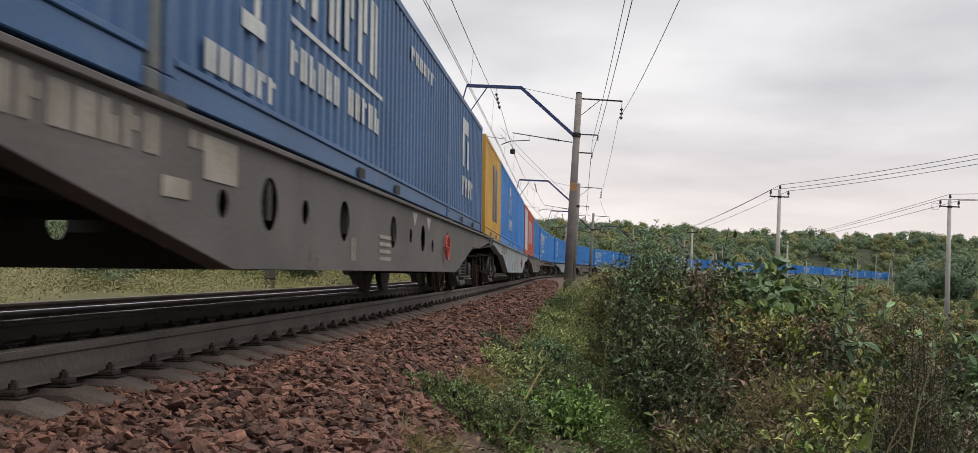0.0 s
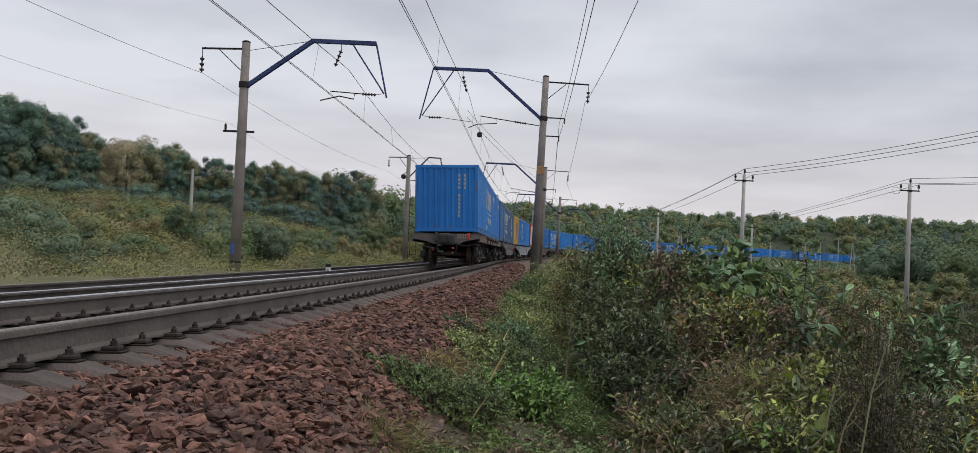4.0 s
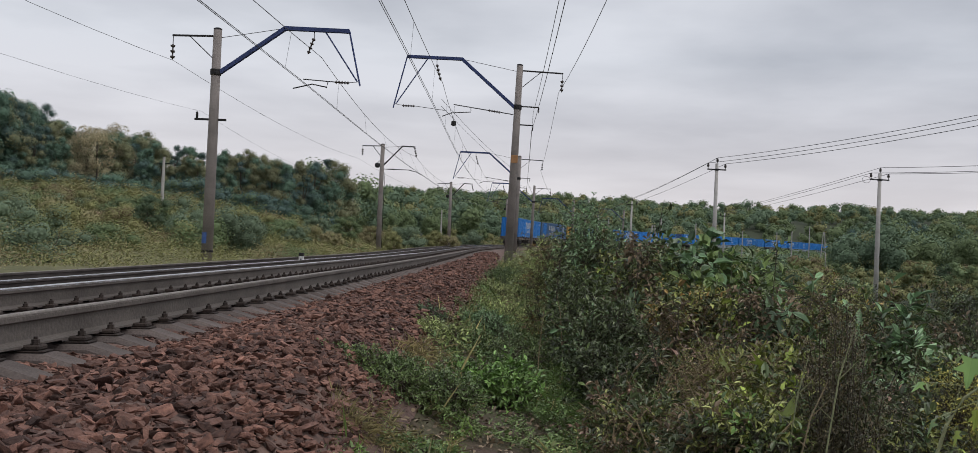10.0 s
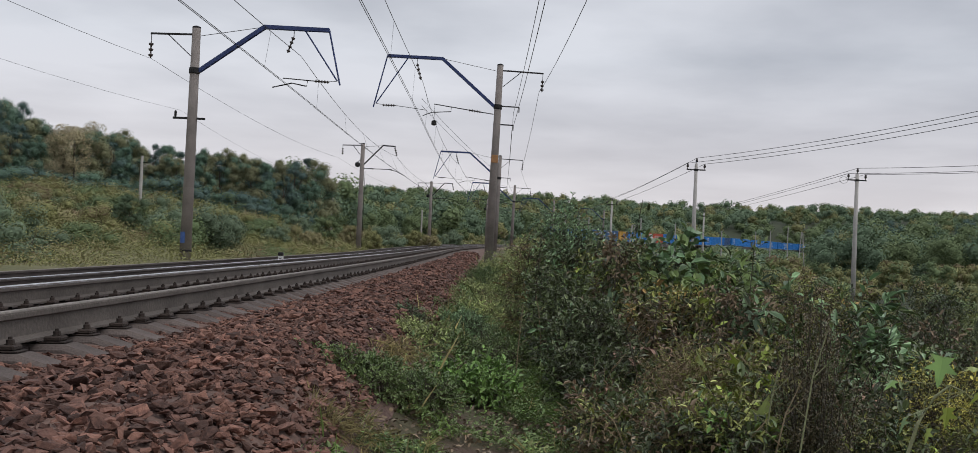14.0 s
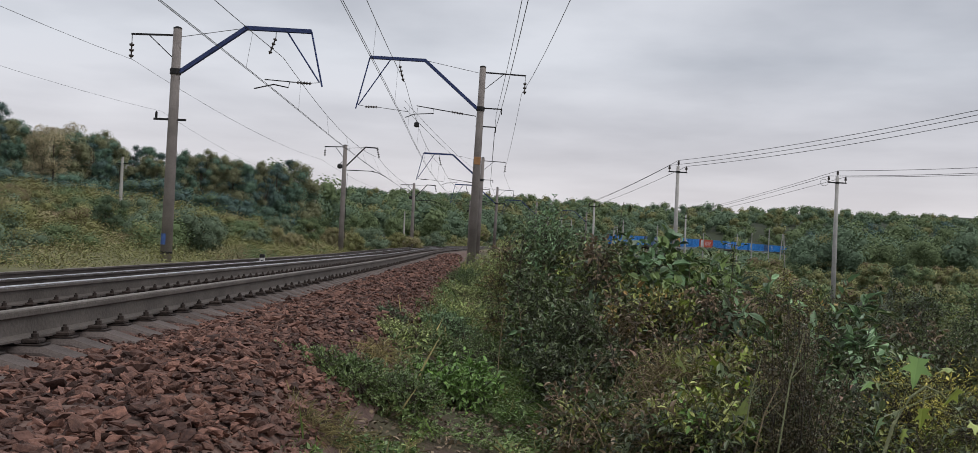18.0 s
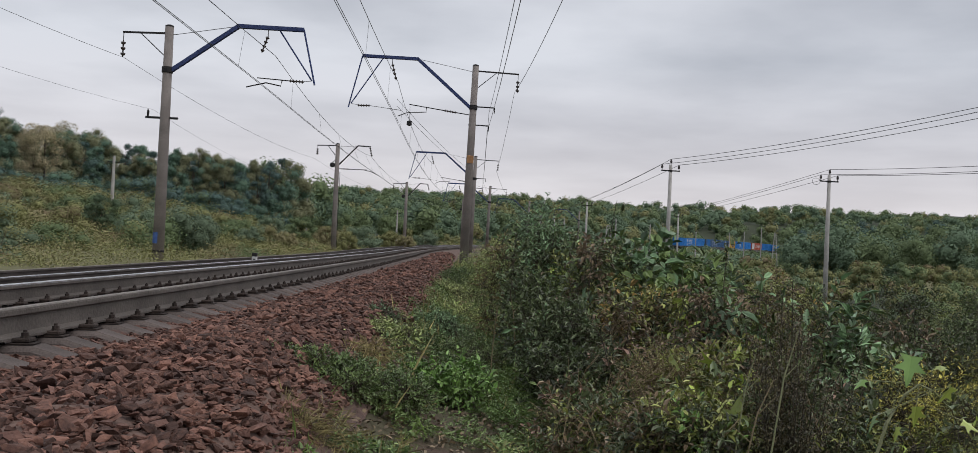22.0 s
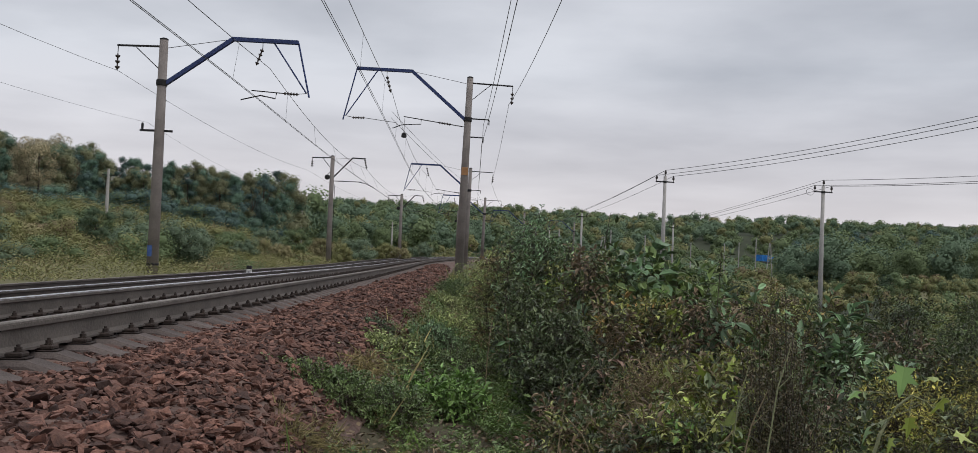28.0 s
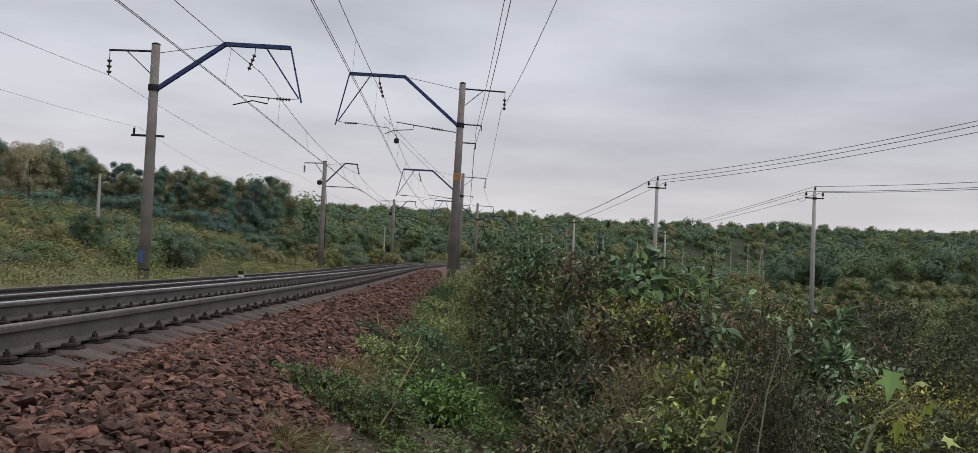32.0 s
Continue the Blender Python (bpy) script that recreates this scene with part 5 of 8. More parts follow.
    finish_wagon(w, E, 1.42, 1.26, DECK, 8.97)
    return w


def finish_wagon(w, E, wide, floor_z, deck, pivot):
    """Container seats, end beams, couplers, steps and bogies."""
    for s in (1, -1):
        for y in (-12.1, -6.25, -6.0, 6.0, 6.25, 12.1):
            part("container_seat", Shape().box(min(s * 1.02, s * 1.26), y - 0.11, floor_z, max(s * 1.02, s * 1.26), y + 0.11, deck, 0.01), "underframe_dark", w)
        y = s * E
        eb = Shape().plate([(-wide, 1.06), (-0.75, 0.96), (-0.5, 0.86), (0.5, 0.86), (0.75, 0.96), (wide, 1.06), (wide, floor_z + 0.016), (-wide, floor_z + 0.016)], [], -0.06, 0.12)
        eb.v = [(p[1] * s, y - s * 0.06 - p[0] * s, p[2]) for p in eb.v]
        part("end_beam", eb, "wagon_end", w)
        part("draft_casting", Shape().box(-0.34, min(y, y + s * 0.10), 0.82, 0.34, max(y, y + s * 0.10), 1.22, 0.04), "bogie_iron", w)
        part("coupler", coupler_shape(s, E), "underframe_dark", w)
        part("brake_hose", Shape().tube([(0.42, y, 0.92), (0.44, y + s * 0.18, 0.8), (0.40, y + s * 0.22, 0.55), (0.30, y + s * 0.25, 0.42)], 0.025, 6), "dark_iron", w)
        part("uncoupling_rod", Shape().tube([(1.3, y + s * 0.06, 0.84), (0.6, y + s * 0.07, 0.78), (0.25, y + s * 0.1, 0.98)], 0.014, 5), "bogie_iron", w)
        for x in (1.3, -1.3):
            part("step", Shape().box(x - 0.13, y - s * 0.1 - 0.1, 0.42, x + 0.13, y - s * 0.1 + 0.1, 0.45).tube([(x - 0.12, y - s * 0.1, 0.44), (x - 0.12, y - s * 0.1, 0.9)], 0.014, 5).tube([(x + 0.12, y - s * 0.1, 0.44), (x + 0.12, y - s * 0.1, 0.9)], 0.014, 5), "underframe_dark", w)
    for y in (pivot, -pivot):
        add_bogie(w, y)


LOAD20, LOAD40 = 6.058, 12.192
TRAIN = []


def build_train():
    blue, plain = "plain blue steel container with ribbed sides on a wagon", "blue container with white emblem and lettering on ribbed sides"
    flat = wagon_flat()
    part("tail_disc", Shape().lathe((0.86, -12.36, 1.19), (0, -1, 0), [(0, 0.08), (0.03, 0.08), (0.04, 0.06)], 14).lathe((0.88, -12.36, 1.065), (0, -1, 0), [(0, 0.045), (0.03, 0.045), (0.04, 0.03)], 14), "red_lamp", flat, "pair of red tail discs")
    part("uncoupling_lever", Shape().tube([(-1.25, -12.44, 0.93), (-0.95, -12.46, 0.80), (-0.3, -12.50, 0.66), (-0.12, -12.48, 0.52)], 0.016, 6), "bogie_iron", flat)
    part("valve_handle", Shape().box(-0.51, -12.66, 0.60, -0.44, -12.60, 0.66, 0.01).box(0.24, -12.62, 0.66, 0.34, -12.55, 0.73, 0.01), "red_paint", flat, "red brake valve handles")
    part("air_hose", Shape().tube([(-0.3, -12.4, 0.86), (-0.32, -12.62, 0.74), (-0.18, -12.7, 0.5), (0.05, -12.68, 0.44), (0.14, -12.6, 0.56)], 0.024, 6), "dark_iron", flat)
    part("guide_plate", Shape().box(-0.42, -12.47, 0.92, -0.30, -12.36, 1.30, 0.02).box(-0.26, -12.52, 0.98, 0.16, -12.36, 1.26, 0.03), "bogie_iron", flat)
    part("valve_body", Shape().lathe((0.26, -12.5, 0.48), (0, 0, 1), [(0, 0.02), (0.01, 0.035), (0.06, 0.035), (0.07, 0.02)], 10), "container_yellow", flat, "small yellow valve cap")
    for row in (1.17, 1.07):
        for i in range(6):
            x = 0.44 + i * 0.072
            part("end_mark", Shape().box(x, -12.358, row, x + 0.042, -12.349, row + 0.07), "letter_grey", flat)
    loads = {0: [(20, "container_blue", "tail", blue), (40, "container_blue", "long", plain), (20, "container_blue", "short", blue)],
             1: [(20, "container_blue", "greyend", "blue container with a grey end, standing on a wagon"), (40, "container_steel", "long", "dull steel-blue container with white emblem and lettering"), (20, "container_steel", "square", "dull steel-blue container with a white emblem")],
             2: [(20, "container_yellow", "words", "yellow steel container with dark lettering on a wagon"), (40, "container_blue", "square", plain), (20, "container_blue", "plain", blue)],
             3: [(40, "container_red", "panel", "orange-red container with white panel and lettering"), (40, "container_blue", "plain", blue)]}
    kinds = {1: wagon_belly("wagon_grey"), 2: wagon_belly("wagon_pale", False)}
    for i in range(18):
        s0 = TAIL_S + i * PITCH + HALF
        if i == 0:
            w = flat
        elif i in kinds:
            w = kinds[i]
        else:
            w = copy_thing(kinds[2 if i % 3 else 1] if i % 4 else flat, Matrix())
            for o in [o for o in w.children if o.name.startswith(("tail_disc", "end_mark"))]:
                bpy.data.objects.remove(o)
        TRAIN.append((w, s0, 0.0, 0.0))
        deck = FLAT_DECK if i % 4 == 0 else DECK
        rest = random.Random(100 + i)
        default = [(20, "container_blue", rest.choice(("plain", "short", "square")), blue), (40, "container_blue", rest.choice(("long", "plain", "long")), plain), (20, rest.choice(("container_blue", "container_blue", "container_navy")), "plain", blue)]
        if i % 3 == 1:
            default = [(40, "container_blue", "long", plain), (40, "container_blue", rest.choice(("plain", "square")), plain)]
        at = -12.24
        for feet, colour, style, label in loads.get(i, default):
            length = LOAD20 if feet == 20 else LOAD40
            if i == 0 and feet == 20 and at < 0:
                label = "blue container with white code marks on its ribbed end"
            if colour == "container_navy":
                label = "dark navy container with ribbed sides on a wagon"
            TRAIN.append((container(length, colour, style, label, i == 0 and at < -12), s0, at + length / 2, deck))
            at += length + 0.055


build_train()


def ride(s, dy, deck):
    """The pose of a wagon whose middle is at s, or of what stands dy ahead of it on its deck."""
    a, b = line_pose(s - 9.55), line_pose(s + 9.55)
    ahead = (b.translation - a.translation).normalized()
    up = (a.col[2].to_3d() + b.col[2].to_3d()).normalized()
    right = ahead.cross(up).normalized()
    up = right.cross(ahead)
    m = Matrix((right, ahead, up)).transposed().to_4x4()
    m.translation = (a.translation + b.translation) / 2
    return m @ Matrix.Translation((0, dy, deck))


def motions():
    start = [(0.0, 0.36), (0.1, 0.2), (0.3, 0.05), (0.6, 0.0)]
    for ob, s0, dy, deck in TRAIN:
        walk(ob, [(t, ride(s0 + SPEED * t + lead, dy, deck)) for t, lead in start + [(t, 0.0) for t in range(1, 33)]])
    rows = [k * 0.045 for k in range(160)] + [32.0]
    near = [w for w, s, d, z in TRAIN[:12] if w.name.startswith("container_wagon")]
    for wagon, wheel, dy in SPUN:
        if wagon in near:
            walk(wheel, [(t, pose(0, dy, WHEEL_R, -math.degrees(SPEED * min(t, 7.155) / WHEEL_R) % 360)) for t in rows])


# ---- plants ----
def unit(v):
    return v / (np.linalg.norm(v, axis=-1, keepdims=True) + 1e-9)


def leaves(r, pos, out, size, wide=0.5, fold=0.22, droop=0.3, jitter=0.7, face=False):
    """One folded leaf a point: it grows along out, bent by chance and by its weight. Returns points and triangles."""
    n = len(pos)
    if face:
        # the blade turns its face to the light
        c = unit(out + np.array([0, 0, 0.25]) + r.normal(0, jitter * 0.75, (n, 3)))
        a = unit(np.cross(c, r.normal(size=(n, 3))) - np.array([0, 0, droop]))
        b = unit(np.cross(c, a))
        c = np.cross(a, b)
    else:
        a = unit(out + r.normal(0, jitter, (n, 3)) - np.array([0, 0, droop]))
        b = unit(np.cross(a, np.array([0, 0, 1.0]) + r.normal(0, 0.35, (n, 3))))
        c = np.cross(b, a)
    s = (size * np.exp(r.normal(0, 0.25, n)))[:, None]
    w = wide * s * 0.5
    base, tip = pos, pos + a * s - np.array([0, 0, 0.08]) * s
    mid = pos + a * s * 0.45
    left, right = mid + b * w + c * w * fold * 2, mid - b * w + c * w * fold * 2
    v = np.stack([base, left, tip, right], 1).reshape(-1, 3)
    i = np.arange(n)[:, None] * 4
    return v, np.concatenate([i + (0, 2, 1), i + (0, 3, 2)])


def blades(pos, a, c, size, wide, fold):
    """Pointed oval leaves with a fold along the midrib: a runs to the tip, c faces up."""
    b = unit(np.cross(c, a))
    c = np.cross(a, b)
    s = size[:, None]
    w = wide * s * 0.5
    up = c * w * fold
    v = np.stack([pos, pos + a * s * 0.27 + b * w * 0.85 + up, pos + a * s * 0.62 + b * w * 0.8 + up, pos + a * s - c * s * 0.12, pos + a * s * 0.62 - b * w * 0.8 + up, pos + a * s * 0.27 - b * w * 0.85 + up], 1).reshape(-1, 3)
    i = np.arange(len(pos))[:, None] * 6
    return v, np.concatenate([i + (0, 2, 1), i + (0, 3, 2), i + (0, 5, 4), i + (0, 4, 3)])


def sprigs(r, pos, out, length, k, size, wide, fold=0.35, droop=0.25):
    """Thin shoots with leaves set round them. Returns the leaves and the twigs."""
    n = len(pos)
    out = unit(out + r.normal(0, 0.4, (n, 3)))
    L = (length * np.exp(r.normal(0, 0.3, n)))[:, None]
    e1 = unit(np.cross(out, r.normal(size=(n, 3))))
    e2 = np.cross(out, e1)
    down = np.array([0, 0, 1.0])
    P, A, C = [], [], []
    for j in range(k):
        u = (j + 0.6) / k
        g = j * 2.4
        sd = e1 * math.cos(g) + e2 * math.sin(g)
        P.append(pos + out * L * u - down * L * droop * u * u)
        A.append(unit(out * (0.4 + 0.8 * u) + sd + r.normal(0, 0.25, (n, 3)) - down * 0.25))
        C.append(unit(down * 0.8 + out * 0.5 + r.normal(0, 0.35, (n, 3))))
    P, A, C = np.concatenate(P), np.concatenate(A), np.concatenate(C)
    leaf = blades(P, A, C, size * np.exp(r.normal(0, 0.28, len(P))), wide, fold)
    t0, t1 = pos - out * L * 0.5, pos + out * L * 0.95 - down * L * droop * 0.9
    ring = []
    for end, rad in ((t0, 0.0034), (t1, 0.0012)):
        for q in range(3):
            ring.append(end + rad * (e1 * math.cos(q * 2.094) + e2 * math.sin(q * 2.094)))
    v = np.stack(ring, 1).reshape(-1, 3)
    i = np.arange(n)[:, None] * 6
    f = [i + (q, (q + 1) % 3, 3 + (q + 1) % 3) for q in range(3)] + [i + (q, 3 + (q + 1) % 3, 3 + q) for q in range(3)]
    return leaf, (v, np.concatenate(f))


def star_leaves(r, pos, out, size):
    """Broad lobed leaves."""
    n = len(pos)
    a = unit(out + r.normal(0, 0.5, (n, 3)))
    b = unit(np.cross(a, np.array([0, 0, 1.0]) + r.normal(0, 0.3, (n, 3))))
    c = np.cross(b, a)
    s = (size * np.exp(r.normal(0, 0.25, n)))[:, None]
    rim = [(0.0, 0.0), (-0.02, 0.34), (0.22, 0.20), (0.50, 0.50), (0.50, 0.16), (0.78, 0.10), (1.05, 0.0), (0.78, -0.10), (0.50, -0.16), (0.50, -0.50), (0.22, -0.20), (-0.02, -0.34)]
    v = np.stack([pos + a * s * 0.4] + [pos + a * s * x + b * s * y - c * s * abs(y) * 0.3 for x, y in rim], 1).reshape(-1, 3)
    k = len(rim)
    i = np.arange(n)[:, None] * (k + 1)
    return v, np.concatenate([i + (0, 1 + j, 1 + (j + 1) % k) for j in range(k)])


def fronds(r, pos, out, length, pairs=6, leaf=0.11):
    """Feathered leaves: pairs of leaflets along an arching stalk."""
    P, O = [], []
    out = unit(out + r.normal(0, 0.35, out.shape))
    side = unit(np.cross(out, (0, 0, 1.0)))
    for k in range(pairs):
        u = (k + 1.2) / (pairs + 0.7)
        at = pos + out * length * u - np.array([0, 0, 1]) * length * 0.35 * u * u
        for sg in (1, -1):
            P.append(at)
            O.append(unit(side * sg + out * 0.5 - np.array([0, 0, 0.35])))
    return leaves(r, np.concatenate(P), np.concatenate(O), leaf, 0.38, 0.15, 0.45, 0.45)


def put(name, vf, material, parent, label=""):
    return part(name, raw_mesh(name, vf[0], vf[1], material, *vf[2:]), material, parent, label)


def merge(*many):
    """Joins meshes of points, triangles and, where all have them, normals."""
    v, f, n = [], [], 0
    for a, b, *_ in many:
        v.append(a)
        f.append(b + n)
        n += len(a)
    out = np.concatenate(v), np.concatenate(f)
    return out + (np.concatenate([q[2] for q in many]),) if all(len(q) > 2 for q in many) else out


def blobs(r, count, w, d, h, low=0.0):
    """Centres of leaf masses inside a rounded shape that stands on the ground."""
    u = unit(r.normal(size=(count, 3)))
    u *= r.uniform(0.35, 1.0, (count, 1)) ** 0.5
    return np.stack([u[:, 0] * w / 2, u[:, 1] * d / 2, low + (h - low) * (0.5 + 0.5 * u[:, 2])], -1)


def around(r, centres, radius, n, shell=0.55):
    k = r.randint(len(centres), size=n)
    d = unit(r.normal(size=(n, 3)))
    rad = radius * (1 - shell + shell * r.rand(n, 1) ** 0.4)
    flat = np.array([1.0, 1.0, 0.75])
    p = centres[k] + d * rad * flat
    return p, unit(d + np.array([0, 0, 0.25]))


BALLS = {}


def ball(sub):
    if sub not in BALLS:
        bm = bmesh.new()
        bmesh.ops.create_icosphere(bm, subdivisions=sub, radius=1.0)
        bm.verts.index_update()
        BALLS[sub] = np.array([v.co[:] for v in bm.verts]), np.array([[v.index for v in f.verts] for f in bm.faces])
        bm.free()
    return BALLS[sub]


def leafy(r, centres, radii, sub=2, tilt=0.2, spread=0.78, loose=0.3):
    """Dense leaf masses: clouds of single tilted leaf sprays round a small heart. Returns points, triangles and soft normals."""
    bv, bf = ball(sub)
    n, m = len(centres), len(bf)
    tri = bv[bf]
    mid = tri.mean(1)
    out = unit(mid)
    edge = np.linalg.norm(tri[0, 0] - tri[0, 1])
    v = (mid[None] * (1.08 + np.clip(r.normal(0, loose, (n, m, 1)), -0.6, 0.38)))[:, :, None, :] + (tri - mid[:, None]) * r.uniform(0.75, 1.25, (n, m, 1, 1)) * spread + out[:, None, :] * r.normal(0, tilt * edge, (n, m, 3, 1))
    R = turns(r, n)
    v = np.einsum("nij,nmkj->nmki", R, v)
    soft = unit(np.einsum("nij,mj->nmi", R, out) * 0.75 + r.normal(0, 0.16, (n, m, 3)) + (0, 0, 0.4))
    scale = np.reshape(radii, (-1, 1, 1)) * np.array([1.0, 1.0, 0.85])
    v = v.reshape(n, m * 3, 3) * scale + centres[:, None, :]
    shell = v.reshape(-1, 3), np.arange(n * m * 3).reshape(-1, 3), np.repeat(soft.reshape(-1, 3), 3, 0)
    hv, hf = ball(1)
    core = np.einsum("nij,kj->nki", turns(r, n), hv)
    hf = (hf[None] + (np.arange(n) * len(hv))[:, None, None]).reshape(-1, 3)
    return merge(shell, ((core * scale * 0.72 + centres[:, None, :]).reshape(-1, 3), hf, core.reshape(-1, 3)))


def stems_shape(r, centres, base_spread, thick, count):
    sh = Shape()
    for k in r.permutation(len(centres))[:count]:
        c = centres[k]
        b = Vector((r.uniform(-1, 1) * base_spread, r.uniform(-1, 1) * base_spread, -0.15))
        m = b.lerp(Vector(c), 0.5) + Vector((r.uniform(-0.1, 0.1), r.uniform(-0.1, 0.1), 0.12))
        sh.tube([b, m, c], [thick, thick * 0.7, thick * 0.3], 5, caps=False)
    return sh


def seat(x, y, sink=0.03):
    return pose(x, y, float(ground(np.array([x]), np.array([y]))[0]) - sink)


def px(p, d):
    """A place d metres ahead on the straight view of the ninth second, p picture columns across."""
    return (p - 784) / 1555 * d, d


def reach(p, d, row):
    """Height over the ground of what just reaches a line of sight, at column p and d metres ahead."""
    x, y = px(p, d)
    return 0.526 + (393 + 0.0454 * (p - 784) - row) / 1555 * d - float(ground(np.array([x]), np.array([y]))[0])


def shrub(name, label, x, y, w, d, h, mixes, seed, count=26, radius=0.28, stems=14, thick=0.012, low=0.1, group="", category="shrub", at=None, stem="twig"):
    """mixes: (kind, material, how many, leaf size, width), or ("mass", material, fineness, size, share of the clumps)."""
    r = np.random.RandomState(seed)
    t = thing(name, label, category, group, at=seat(x, y) if at is None else at)
    c = blobs(r, count, w, d, h, low)
    if stems:
        part("stem_work", stems_shape(r, c, min(w, d) * 0.2, thick, stems), stem, t)
    for kind, material, n, size, wide, *more in mixes:
        pick = c[r.permutation(len(c))[:max(3, int(len(c) * (wide if kind == "mass" else 1.0 if n > 900 else 0.6)))]]
        p, o = around(r, pick, radius, n, 0.28 if kind == "leaf" else 0.55)
        if kind == "mass":
            put("foliage", leafy(r, pick, radius * size * r.uniform(0.65, 1.1, len(pick)), n), material, t)
            continue
        if kind == "sprig":
            # shoots: leaf length, leaf width, shoot length, leaves a shoot
            o[:, 2] = o[:, 2] * 0.8 + 0.35
            vf, tw = sprigs(r, p, unit(o), more[0], more[1], size, wide, 0.8 if "brown" in material else 0.35)
            tagged(put("twig_work", tw, stem, t), kind="stuff")
        elif kind == "leaf":
            o = unit(0.3 * unit(p - (0, 0, h * 0.3)) + 0.9 * o)
            vf = leaves(r, p, o, size, wide, jitter=0.4, face=wide > 0.2)
        elif kind == "star":
            vf = star_leaves(r, p, o, size)
        else:
            o[:, 2] = np.abs(o[:, 2]) * 0.6 + 0.1
            vf = fronds(r, p, unit(o), size, leaf=wide)
        put("foliage", vf, material, t)
    return t


def tree(height, spread, seed, material, second, leaf=0.30, n=2600, label="", at=None, blobs_n=34, bare=0.28, clump=0.17, solid=True):
    r = np.random.RandomState(seed)
    t = thing("tree", label, "tree", "trees of the wood", at=at if at is not None else Matrix())
    lean = r.uniform(-0.5, 0.5, 2)
    trunk = [(0, 0, -0.4), (lean[0] * 0.3, lean[1] * 0.3, height * 0.35), (lean[0], lean[1], height * 0.85)]
    part("trunk", Shape().tube(trunk, [height * 0.018, height * 0.013, height * 0.004], 8, caps=False), "bark", t)
    c = blobs(r, blobs_n, spread, spread, height, height * bare)
    c[:, :2] += lean * 0.5
    limbs = Shape()
    for k in range(min(12, blobs_n)):
        z = min(c[k][2] * 0.75, height * 0.75)
        limbs.tube([(lean[0] * 0.5, lean[1] * 0.5, z * 0.75), (c[k][0] * 0.5 + lean[0] * 0.3, c[k][1] * 0.5, z), tuple(c[k])], [height * 0.007, height * 0.005, height * 0.002], 5, caps=False)
    part("branching", limbs, "bark", t)
    if not solid:
        p, o = around(r, c, spread * clump, n, 0.3)
        o = unit(0.3 * unit(p - (0, 0, height * 0.4)) + 0.9 * o)
        cut = int(n * 0.72)
        put("crown", leaves(r, p[:cut], o[:cut], leaf, 0.75, 0.15, 0.1, 0.45, face=True), material, t)
        put("crown", leaves(r, p[cut:], o[cut:], leaf, 0.75, 0.15, 0.1, 0.45, face=True), second, t)
        return t
    rad = spread * clump * r.uniform(0.8, 1.3, len(c)) * np.interp(c[:, 2] / height, [0.3, 1.0], [1.1, 0.6])
    c[:, 2] += np.where(c[:, 2] > height * 0.72, r.uniform(-0.02, 0.09, len(c)), 0.0) * height
    p, o = around(r, c, spread * clump * 1.15, n, 0.75)
    put("crown", leaves(r, p, unit(0.4 * o + (0, -0.2, 0.8)), leaf * 1.2, 0.7, 0.15, 0.1, 0.45, face=True), material, t)
    cut = int(len(c) * 0.7)
    put("crown", leafy(r, c[:cut], rad[:cut], 3), material, t)
    put("crown", leafy(r, c[cut:], rad[cut:], 3), second, t)
    return t


